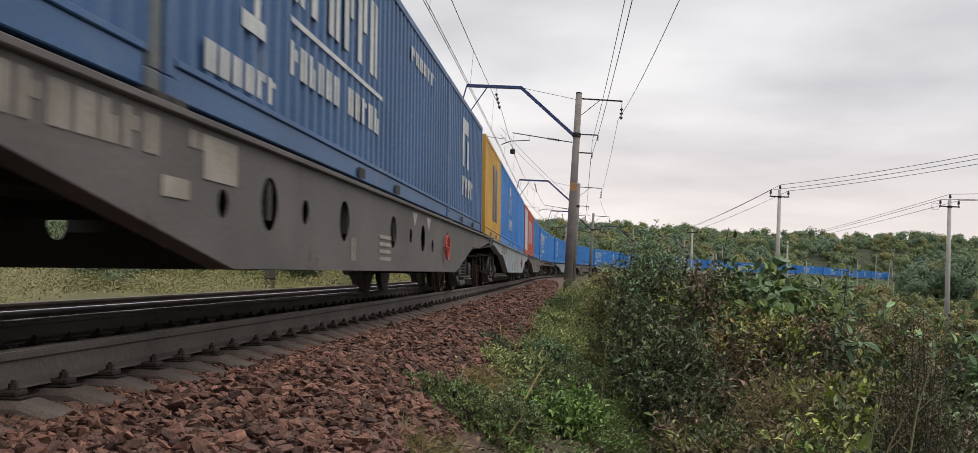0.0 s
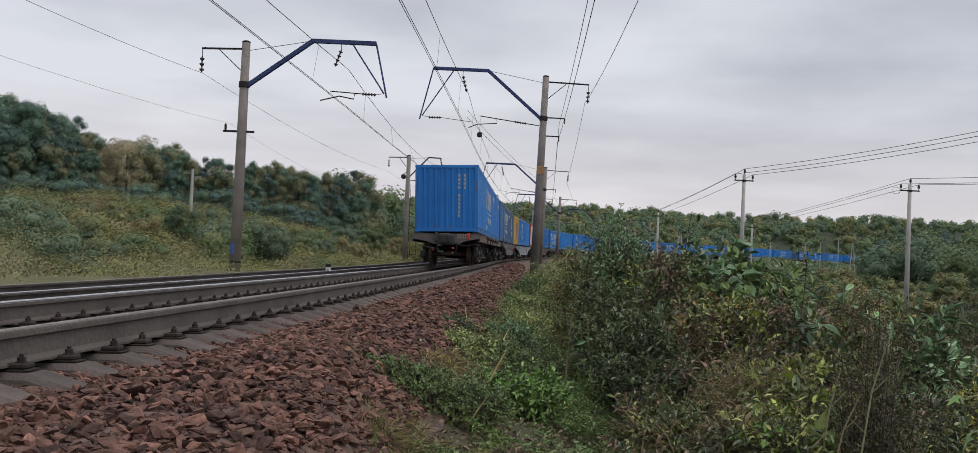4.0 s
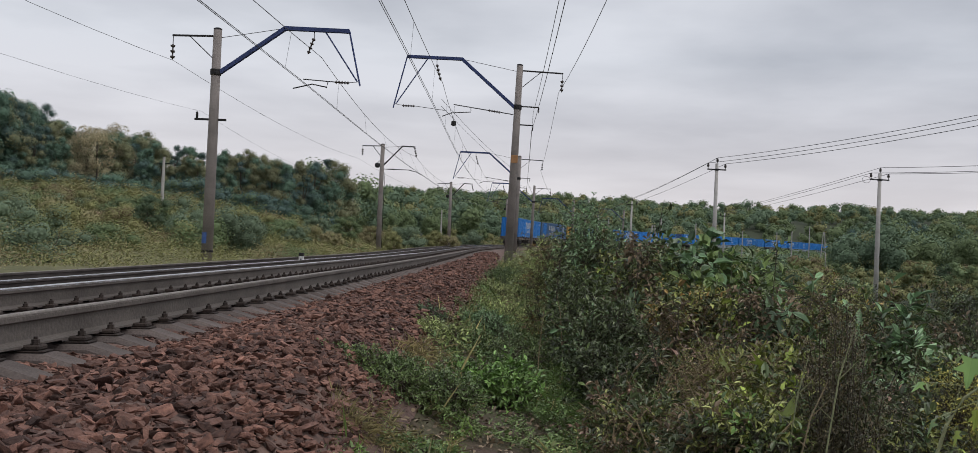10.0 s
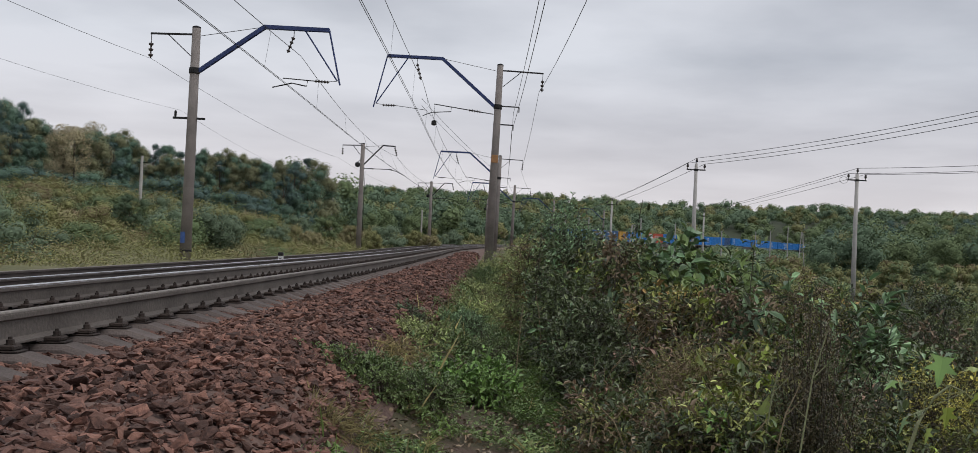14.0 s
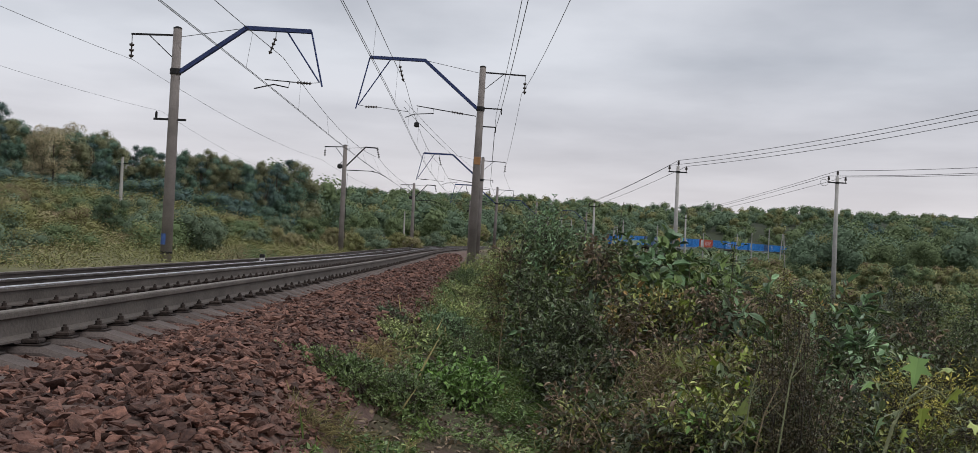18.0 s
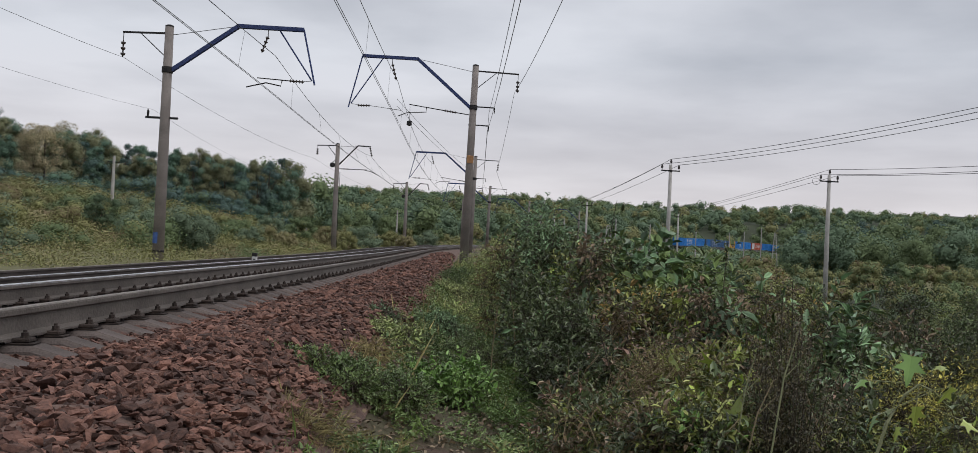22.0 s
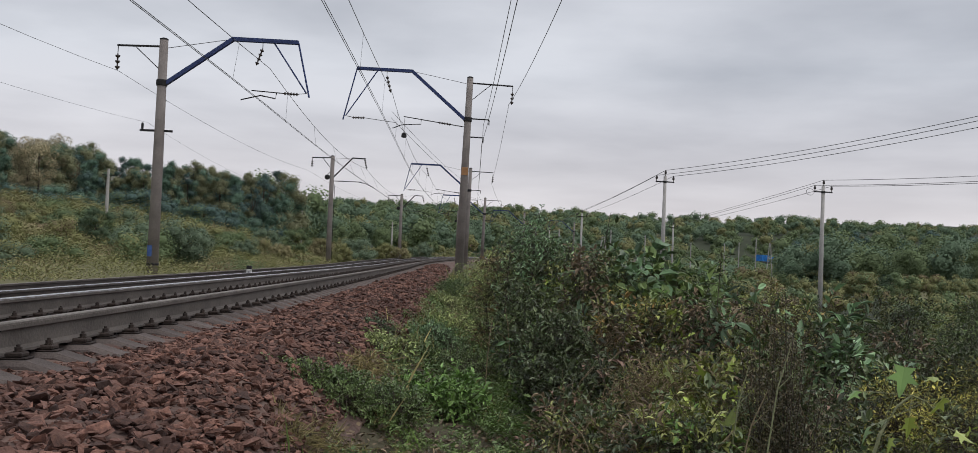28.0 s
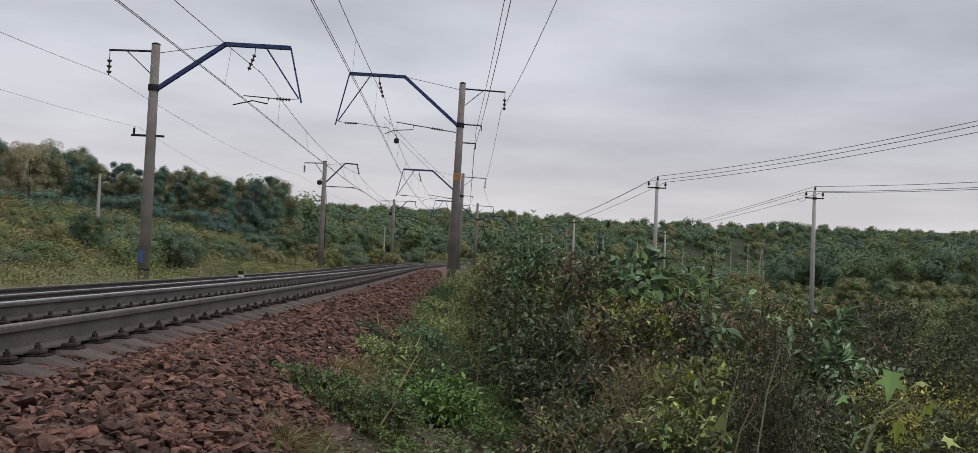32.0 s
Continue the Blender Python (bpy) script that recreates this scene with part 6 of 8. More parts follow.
def build_wood():
    """The edge of the wood beyond the meadow: seven grown trees, repeated with their own size and turn."""
    r = random.Random(9)
    kinds = [("tree_green", "tree_dark", "tall deciduous tree with dark green crown at the meadow's edge"), ("tree_dark", "tree_olive", "dark deciduous tree at the edge of the wood"),
             ("tree_green", "tree_olive", "full green tree at the edge of the wood"), ("tree_brown", "tree_olive", "tree with browning autumn crown in the wood"),
             ("tree_dark", "tree_green", "grey-green tree with an uneven crown"), ("tree_olive", "tree_green", "broad green tree in the wood"), ("tree_dark", "tree_dark", "slim dark tree in the wood")]
    made = [tree(9.0, (4.6, 3.6, 5.4, 5.0, 4.0, 5.6, 2.8)[i], 50 + i, a, b, 0.15 if i != 3 else 0.17, (3400, 3000, 3700, 3600, 3200, 3700, 2600)[i], lab, None, (28, 22, 30, 26, 26, 32, 20)[i], (0.12, 0.15, 0.1, 0.3, 0.15, 0.05, 0.1)[i], 0.17, i != 3) for i, (a, b, lab) in enumerate(kinds)]
    # column, distance, height
    rows = []
    for p in range(-190, 545, 21):
        d = np.interp(p, [-400, 0, 200, 400, 560], [72, 86, 94, 102, 112])
        row = np.interp(p, [-400, -100, 0, 30, 65, 102, 126, 160, 190, 221, 238, 264, 315, 364, 388, 417, 451, 485, 500, 524, 545], [100, 120, 146, 164, 190, 208, 202, 193, 212, 206, 232, 227, 239, 239, 249, 244, 256, 258, 251, 266, 288])
        a, b, c = (p + r.uniform(-10, 10), d + r.uniform(-2, 3)), (p + r.uniform(-10, 10), d + r.uniform(6, 13)), (p + r.uniform(-12, 12), d - r.uniform(1, 4))
        rows.append((*a, reach(*a, row + r.uniform(6, 26))))
        rows.append((*b, reach(*b, row + r.uniform(-4, 8))))
        if r.random() < 0.85:
            rows.append((*c, min(3.6, reach(*c, row + r.uniform(50, 80)))))
    first = set()
    for p, d, h in rows:
        x, y = px(p, d)
        k = 3 if 95 < p < 185 and r.random() < 0.75 else r.choice([0, 1, 2, 4, 5, 6, 0, 2, 5])
        z = float(ground(np.array([x]), np.array([y]))[0])
        s = h / 9.0
        m = Matrix.LocRotScale((x, y, z), Euler((0, 0, r.uniform(0, 6.28))), (s * r.uniform(0.85, 1.1), s * r.uniform(0.85, 1.1), s))
        if k in first:
            q = copy_thing(made[k], Matrix())
        else:
            q = made[k]
            first.add(k)
        q.matrix_basis = m
    for k in range(len(made)):
        if k not in first:
            x, y = px(560 + 20 * k, 120)
            made[k].matrix_basis = seat(x, y)


def crowns(r, places, height, width, masses, sub=2):
    """Distant trees, joined: some masses of foliage a tree, with leaf sprays."""
    k = np.repeat(np.arange(len(places)), masses)
    h, w = np.asarray(height)[k], np.asarray(width)[k]
    u = unit(r.normal(size=(len(k), 3)) + np.array([0, 0, 0.3])) * r.uniform(0.4, 1.0, (len(k), 1)) ** 0.5
    c = np.asarray(places)[k] + np.stack([u[:, 0] * w * 0.36, u[:, 1] * w * 0.36, h * (0.48 + 0.36 * u[:, 2])], -1)
    return leafy(r, c, w * r.uniform(0.16, 0.27, len(k)) * (9 / masses) ** 0.33, sub)


def build_far_woods():
    r = np.random.RandomState(33)
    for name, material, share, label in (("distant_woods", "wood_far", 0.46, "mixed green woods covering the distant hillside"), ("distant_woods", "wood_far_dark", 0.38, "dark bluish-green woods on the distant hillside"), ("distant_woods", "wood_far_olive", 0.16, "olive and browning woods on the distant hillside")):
        vf = []
        for d0, d1, n, masses, fine in ((125, 220, 210, 8, 3), (220, 400, 650, 10, 2), (400, 700, 2100, 3, 2), (700, 860, 700, 3, 2)):
            k = int(n * share * 2.4)
            ang = r.uniform(-0.62, 0.70, k)
            d = np.sqrt(r.uniform(d0 ** 2, d1 ** 2, k))
            x, y = d * np.sin(ang), d * np.cos(ang)
            s, o = s_and_off(x, y)
            keep = (o < np.where(d > 330, -9.5, -30)) & ((ang > -0.17) | (d > 180))
            # grown woods right of the valley, before the line
            keep |= (o > 16) & (ang > 0.34) & (d > 150)
            x, y, d, o = x[keep][:int(n * share)], y[keep][:int(n * share)], d[keep][:int(n * share)], o[keep][:int(n * share)]
            z = ground(x, y)
            h = r.uniform(4.5, 9.0, len(x)) * np.where(o > 0, 0.95, 1.0) * np.where(r.rand(len(x)) < 0.12, 1.25, 1.0)
            h = h * np.where(o < 0, np.interp(-o, [9, 15, 30, 34], [0.3, 0.5, 0.6, 1.0]), 1.0)
            vf.append(crowns(r, np.stack([x, y, z], -1), h, h * r.uniform(0.7, 1.1, len(x)), masses, fine))
        k = int(1500 * share) if material == "wood_far_olive" else 50
        p = on_line(r.uniform(95, 360, k), -8.5 - 30 * r.rand(k) ** 0.8)
        p[:, 2] = ground(p[:, 0], p[:, 1]) - 0.2
        h = r.uniform(0.5, 1.3, k) * np.where(r.rand(k) < 0.10, 2.0, 1.0)
        vf.append(crowns(r, p, h, h * r.uniform(1.0, 1.5, k), 4))
        # scrub below the line, and the grove that the line runs behind
        for s0, s1, o0, o1, k, low, high in ((120, 300, 6.5, 40, 620, 1.4, 2.6), (280, 430, 6.0, 30, 420, 2.0, 3.1), (424, 540, 6.0, 24, 170, 5.0, 7.5)):
            k = int(k * share)
            p = on_line(r.uniform(s0, s1, k), r.uniform(o0, o1, k))
            p[:, 2] = ground(p[:, 0], p[:, 1])
            h = r.uniform(low, high, k)
            vf.append(crowns(r, p, h, h * r.uniform(1.0, 1.6, k), 4))
        v, f, n = merge(*vf)
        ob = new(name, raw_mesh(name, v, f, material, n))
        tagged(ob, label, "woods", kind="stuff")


def build_valley():
    """Low shrubs that fill the hollow below the embankment."""
    r = random.Random(17)
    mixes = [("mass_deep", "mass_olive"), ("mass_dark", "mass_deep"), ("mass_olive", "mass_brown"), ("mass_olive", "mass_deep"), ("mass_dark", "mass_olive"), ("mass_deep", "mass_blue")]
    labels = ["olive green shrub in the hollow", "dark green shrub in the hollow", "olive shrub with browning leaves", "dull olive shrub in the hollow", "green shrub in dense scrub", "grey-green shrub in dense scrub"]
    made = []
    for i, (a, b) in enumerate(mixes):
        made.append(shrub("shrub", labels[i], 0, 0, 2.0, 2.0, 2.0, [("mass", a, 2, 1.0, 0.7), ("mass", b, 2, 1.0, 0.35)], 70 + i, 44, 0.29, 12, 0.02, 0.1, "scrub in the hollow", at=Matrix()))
    near = [("leaf_dark", "leaf_deep"), ("leaf_dark", "leaf_olive"), ("leaf_dark", "leaf_brown"), ("leaf_deep", "leaf_olive"), ("leaf_dark", "leaf_dark"), ("leaf_olive", "leaf_dark")]
    fine = [shrub("shrub", labels[i], 0, 0, 1.5, 1.5, 2.0, [("leaf", a, 2700, 0.055, 0.55), ("leaf", b, 1200, 0.052, 0.55)], 90 + i, 18, 0.36, 12, 0.010, 0.1, "scrub in the hollow", at=Matrix()) for i, (a, b) in enumerate(near)]
    coarse, made = made, made + fine
    used = set()
    spots = []
    for p in range(900, 1900, 34):
        for d in (18, 23, 29, 36, 44, 54, 66, 80, 98, 120, 146):
            q = p + r.uniform(-20, 20)
            dd = d * r.uniform(0.9, 1.1)
            x, y = px(q, dd)
            if dd < 26 and q < 1330 or r.random() < (0.48 if dd < 42 else 0.2 if dd > 75 and q > 1360 else 0.5 if dd > 50 else 0.3):
                continue
            if abs(x - 15) < 0.8 and abs(y - 66) < 3 or abs(x - 25.3) < 1.2 and 58 < y < 66:
                continue
            spots.append((x, y, q, dd))
    for x, y, q, dd in spots:
        z = float(ground(np.array([x]), np.array([y]))[0])
        s, o = s_and_off(np.array([x]), np.array([y]))
        if o[0] < 7:
            continue
        h = np.interp(dd, [18, 60, 100, 146], [1.7, 2.3, 3.0, 4.0]) * r.uniform(0.7, 1.25)
        if dd > 60:
            h = min(h, max(0.7 + 0.7 * r.random() - z, 0.7))
        if 1368 < q < 1425 and dd < 64:
            h = min(h, max(0.526 - 0.062 * dd - z, 0.5))
        k = int(3 + 3.2 * float(ripple(np.array([x]), np.array([y]), 14, 61)[0]) + r.uniform(-0.9, 0.9)) % len(coarse) + (len(coarse) if dd < 42 else 0)
        ob = made[k] if k not in used else copy_thing(made[k], Matrix())
        used.add(k)
        sc = h / 2.0
        ob.matrix_basis = Matrix.LocRotScale((x, y, z - 0.05), Euler((0, 0, r.uniform(0, 6.28))), (sc * r.uniform(0.75, 1.25), sc * r.uniform(0.75, 1.25), sc))
    for k in range(len(made)):
        if k not in used:
            made[k].matrix_basis = seat(60 + 3 * k, 70)
    # a shade tree row behind the pole
    made = [tree(8.0, (6.2, 5.4, 6.8)[i], 700 + i, ("tree_dark", "tree_dark", "tree_green")[i], ("tree_dark", "tree_olive", "tree_dark")[i], 0.16, 3600, "round dark green tree across the hollow", None, 32, 0.02, 0.16) for i in range(3)]
    for i, (q, d, row) in enumerate(((1412, 185, 362), (1440, 190, 356), (1468, 182, 366), (1492, 176, 378), (1520, 184, 372), (1545, 178, 380), (1566, 190, 364), (1600, 186, 368), (1640, 180, 374), (1680, 188, 368), (1730, 184, 372), (1385, 196, 366), (1358, 205, 372), (1455, 205, 352), (1510, 208, 354), (1580, 206, 356), (1655, 205, 358))):
        x, y = px(q, d)
        ob = made[i % 3] if i < 3 else copy_thing(made[i % 3], Matrix())
        k = reach(q, d, row) / 8.7
        ob.matrix_basis = seat(x, y) @ Matrix.Rotation(q * 1.7, 4, "Z") @ Matrix.Diagonal((k * r.uniform(0.85, 1.1), k * r.uniform(0.85, 1.1), k, 1))


def build_meadow():
    """Weeds and shrubs between the line and the wood."""
    r = random.Random(23)
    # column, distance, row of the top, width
    # the dark shrub at column 140 stands in for a shaded hollow
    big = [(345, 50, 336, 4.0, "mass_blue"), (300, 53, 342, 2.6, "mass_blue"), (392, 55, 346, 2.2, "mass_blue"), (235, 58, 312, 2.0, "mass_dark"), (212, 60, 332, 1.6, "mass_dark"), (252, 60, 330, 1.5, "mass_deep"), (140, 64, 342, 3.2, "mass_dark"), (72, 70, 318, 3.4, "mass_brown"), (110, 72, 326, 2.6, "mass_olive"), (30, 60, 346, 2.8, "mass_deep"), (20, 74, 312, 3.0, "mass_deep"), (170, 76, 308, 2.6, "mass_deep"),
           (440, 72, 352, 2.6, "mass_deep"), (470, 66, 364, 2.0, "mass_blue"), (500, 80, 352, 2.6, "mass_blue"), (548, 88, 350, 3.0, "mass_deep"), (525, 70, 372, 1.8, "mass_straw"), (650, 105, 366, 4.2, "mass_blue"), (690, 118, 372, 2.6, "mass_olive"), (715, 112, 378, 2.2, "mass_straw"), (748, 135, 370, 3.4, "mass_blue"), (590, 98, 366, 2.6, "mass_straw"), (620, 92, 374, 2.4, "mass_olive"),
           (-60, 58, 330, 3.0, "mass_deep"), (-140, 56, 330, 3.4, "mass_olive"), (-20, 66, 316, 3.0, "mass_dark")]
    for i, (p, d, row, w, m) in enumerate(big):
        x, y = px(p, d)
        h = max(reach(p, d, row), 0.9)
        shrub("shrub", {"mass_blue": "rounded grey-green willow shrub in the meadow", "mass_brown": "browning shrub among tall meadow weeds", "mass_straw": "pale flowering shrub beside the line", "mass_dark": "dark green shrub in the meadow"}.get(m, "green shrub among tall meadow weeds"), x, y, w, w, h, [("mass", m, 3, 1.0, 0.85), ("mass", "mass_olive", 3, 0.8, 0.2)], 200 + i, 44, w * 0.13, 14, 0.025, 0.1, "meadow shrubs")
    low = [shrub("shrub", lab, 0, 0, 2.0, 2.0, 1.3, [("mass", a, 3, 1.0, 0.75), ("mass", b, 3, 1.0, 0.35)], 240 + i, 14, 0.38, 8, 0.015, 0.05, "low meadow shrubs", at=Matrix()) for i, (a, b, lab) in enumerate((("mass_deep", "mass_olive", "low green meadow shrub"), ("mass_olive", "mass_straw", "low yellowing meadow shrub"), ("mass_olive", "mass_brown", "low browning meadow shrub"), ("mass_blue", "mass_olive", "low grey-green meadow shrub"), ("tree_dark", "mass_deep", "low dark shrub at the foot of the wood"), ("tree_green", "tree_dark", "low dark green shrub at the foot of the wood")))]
    got = set()
    for _ in range(100):
        d = math.sqrt(r.uniform(30 ** 2, 76 ** 2))
        a = r.uniform(-0.6, -0.06)
        x, y = d * math.sin(a), d * math.cos(a)
        if s_and_off(np.array([x]), np.array([y]))[1][0] > -11:
            continue
        k = r.randrange(4)
        ob = copy_thing(low[k], Matrix()) if k in got else low[k]
        got.add(k)
        sc = r.uniform(0.5, 1.45)
        ob.matrix_basis = Matrix.LocRotScale((x, y, float(ground(np.array([x]), np.array([y]))[0]) - 0.03), Euler((0, 0, r.uniform(0, 6.28))), (sc * r.uniform(0.9, 1.4), sc * r.uniform(0.9, 1.4), sc))
    # undergrowth along the foot of the wood
    for p in range(-120, 560, 33):
        q, d = p + r.uniform(-9, 9), np.interp(p, [-400, 0, 200, 400, 560], [72, 86, 94, 102, 112]) - r.uniform(5, 9)
        x, y = px(q, d)
        k = 4 + r.randrange(2)
        ob = copy_thing(low[k], Matrix()) if k in got else low[k]
        got.add(k)
        sc = r.uniform(1.0, 1.7)
        ob.matrix_basis = seat(x, y) @ Matrix.Rotation(r.uniform(0, 6.28), 4, "Z") @ Matrix.Diagonal((sc * 1.3, sc * 1.3, sc, 1))
    rr = np.random.RandomState(6)
    n = 7600
    ang, d = rr.uniform(-0.60, 0.03, n), np.sqrt(rr.uniform(14 ** 2, 90 ** 2, n))
    ang[6400:], d[6400:] = rr.uniform(-0.16, 0.03, n - 6400), rr.uniform(85, 190, n - 6400)
    x, y = d * np.sin(ang), d * np.cos(ang)
    s, o = s_and_off(x, y)
    keep = (o < -7.4) & ((d < 90) | (o > -34))
    x, y, d, o = x[keep], y[keep], d[keep], o[keep]
    h = rr.uniform(0.35, 0.95, len(x)) * np.interp(-o, [7, 9, 14, 40], [0.45, 0.75, 1.2, 1.6])
    which = 0.5 + (rr.rand(len(x)) - 0.5) * 0.16 + ripple(x, y, 11, 41) * 0.42
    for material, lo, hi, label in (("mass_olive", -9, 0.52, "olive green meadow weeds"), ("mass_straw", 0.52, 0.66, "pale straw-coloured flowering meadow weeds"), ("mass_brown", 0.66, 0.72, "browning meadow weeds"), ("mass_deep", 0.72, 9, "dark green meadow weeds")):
        sel = (which >= lo) & (which < hi)
        k = np.repeat(np.where(sel)[0], 34)
        u = rr.rand(len(k), 1)
        size = np.interp(d[k], [15, 40, 90, 190], [0.045, 0.085, 0.17, 0.30])
        at = np.concatenate([rr.normal(0, 0.32, (len(k), 2)) * (1.2 - 0.6 * u), u * h[k, None]], 1) + np.stack([x[k], y[k], ground(x, y)[k]], -1)
        vf = leaves(rr, at, unit(np.concatenate([rr.normal(0, 0.6, (len(k), 2)), 0.4 + u], 1)), size, 0.5, droop=0.0, jitter=0.4, face=True)
        vf = *vf, np.repeat(unit(rr.normal(0, 0.15, (len(k), 3)) + (0, -0.25, 0.9)), 4, 0)
        tagged(new("meadow_weeds", raw_mesh("meadow_weeds", vf[0], vf[1], material, vf[2])), label, "meadow weeds", kind="stuff")


def grass_verge():
    """Low herbs and blades on the shoulder between the stones and the bushes."""
    r = np.random.RandomState(12)
    for name, material, n, size, wide, tall, label in (("verge_herbs", "leaf_herb", 230000, 0.024, 0.42, 0.15, "low grey-green herbs on the embankment shoulder"), ("verge_herbs", "leaf_fresh", 52000, 0.024, 0.45, 0.12, "fresh green low herbs on the embankment shoulder"),
                                                       ("verge_herbs", "herb_pale", 24000, 0.026, 0.4, 0.15, "pale flowering herbs on the embankment shoulder"), ("verge_grass", "grass_green", 26000, 0.095, 0.035, 0.06, "thin green grass blades"), ("verge_grass", "grass_dry", 46000, 0.095, 0.035, 0.07, "dry straw-coloured grass blades"), ("fallen_leaves", "leaf_brown", 24000, 0.034, 0.6, 0.02, "fallen brown leaves on the soil")):
        s = np.where(r.rand(n) < 0.07, r.uniform(-7, 4.3, n), 4.3 + 50 * r.rand(n) ** 2.2)
        first = np.interp(s, [4.6, 5, 6.4, 8.4, 11.7, 15, 21, 32], [2.72, 2.62, 2.44, 2.58, 2.5, 2.6, 2.8, 3.0])
        o = first + np.interp(s, [4, 10, 20, 55], [3.1, 2.8, 2.3, 1.5]) * r.rand(n) ** 0.85
        p = on_line(s, o)
        patch = ripple(p[:, 0] * 1.0, p[:, 1] * 0.8, 1.1, {"leaf_herb": 1, "leaf_fresh": 2, "herb_pale": 6, "grass_green": 3, "grass_dry": 4, "leaf_brown": 5}[material]) + r.normal(0, 0.15, n)
        bare = ripple(p[:, 0], p[:, 1] * 0.6, 0.8, 21)
        edge = np.interp(o - first, [0.0, 0.35], [-0.45, 0.0])
        for bx, by, rx, ry in ((0.07, 8.9, 0.30, 0.45), (0.16, 6.6, 0.20, 0.9), (0.10, 5.2, 0.22, 0.7), (-0.42, 5.6, 0.14, 0.4), (0.1, 12.5, 0.35, 0.7)):
            bare = np.maximum(bare, 1.1 - np.hypot((p[:, 0] - bx) / rx, (p[:, 1] - by) / ry) * 0.5)
        if material != "leaf_brown":
            edge = edge - np.interp(bare, [0.38, 0.6], [0.0, 1.1])
        keep = patch + edge > {"leaf_herb": -0.7, "leaf_fresh": 0.12, "herb_pale": 0.05, "grass_green": -0.1, "grass_dry": -0.15, "leaf_brown": -0.9}[material]
        p = p[keep]
        far = np.hypot(p[:, 0], p[:, 1])
        mound = np.clip(0.55 + 0.6 * ripple(p[:, 0], p[:, 1], 0.55, 9), 0.12, 1.2)
        p[:, 2] = ground(p[:, 0], p[:, 1]) + 0.01 + (0.25 + 0.75 * r.rand(len(p)) ** 0.5) * tall * np.interp(far, [4.5, 8.5], [0.5, 1.0]) * mound * (1.25 if wide > 0.1 else 1.0)
        out = unit(np.concatenate([r.normal(0, 1, (len(p), 2)) * (1.0 if wide > 0.1 else 0.45), 0.25 + r.rand(len(p), 1) * (0.4 if wide > 0.1 else 1.5)], 1))
        sz = size * np.interp(far, [5, 12, 50], [1.0, 1.3, 3.0]) * np.exp(r.normal(0, 0.3, len(p)))
        if wide > 0.1:
            up = unit(r.normal(0, 0.45, (len(p), 3)) + (0, 0, 1.0))
            vf = blades(p, out, up, sz, wide, 0.35)
            vf = *vf, np.repeat(unit(up + r.normal(0, 0.25, (len(p), 3))), 6, 0)
        else:
            vf = leaves(r, p, out, sz, wide, droop=0.25, jitter=0.35)
        tagged(new(name, raw_mesh(name, vf[0], vf[1], material, *vf[2:])), label, "herbs" if wide > 0.1 else "grass", kind="stuff")


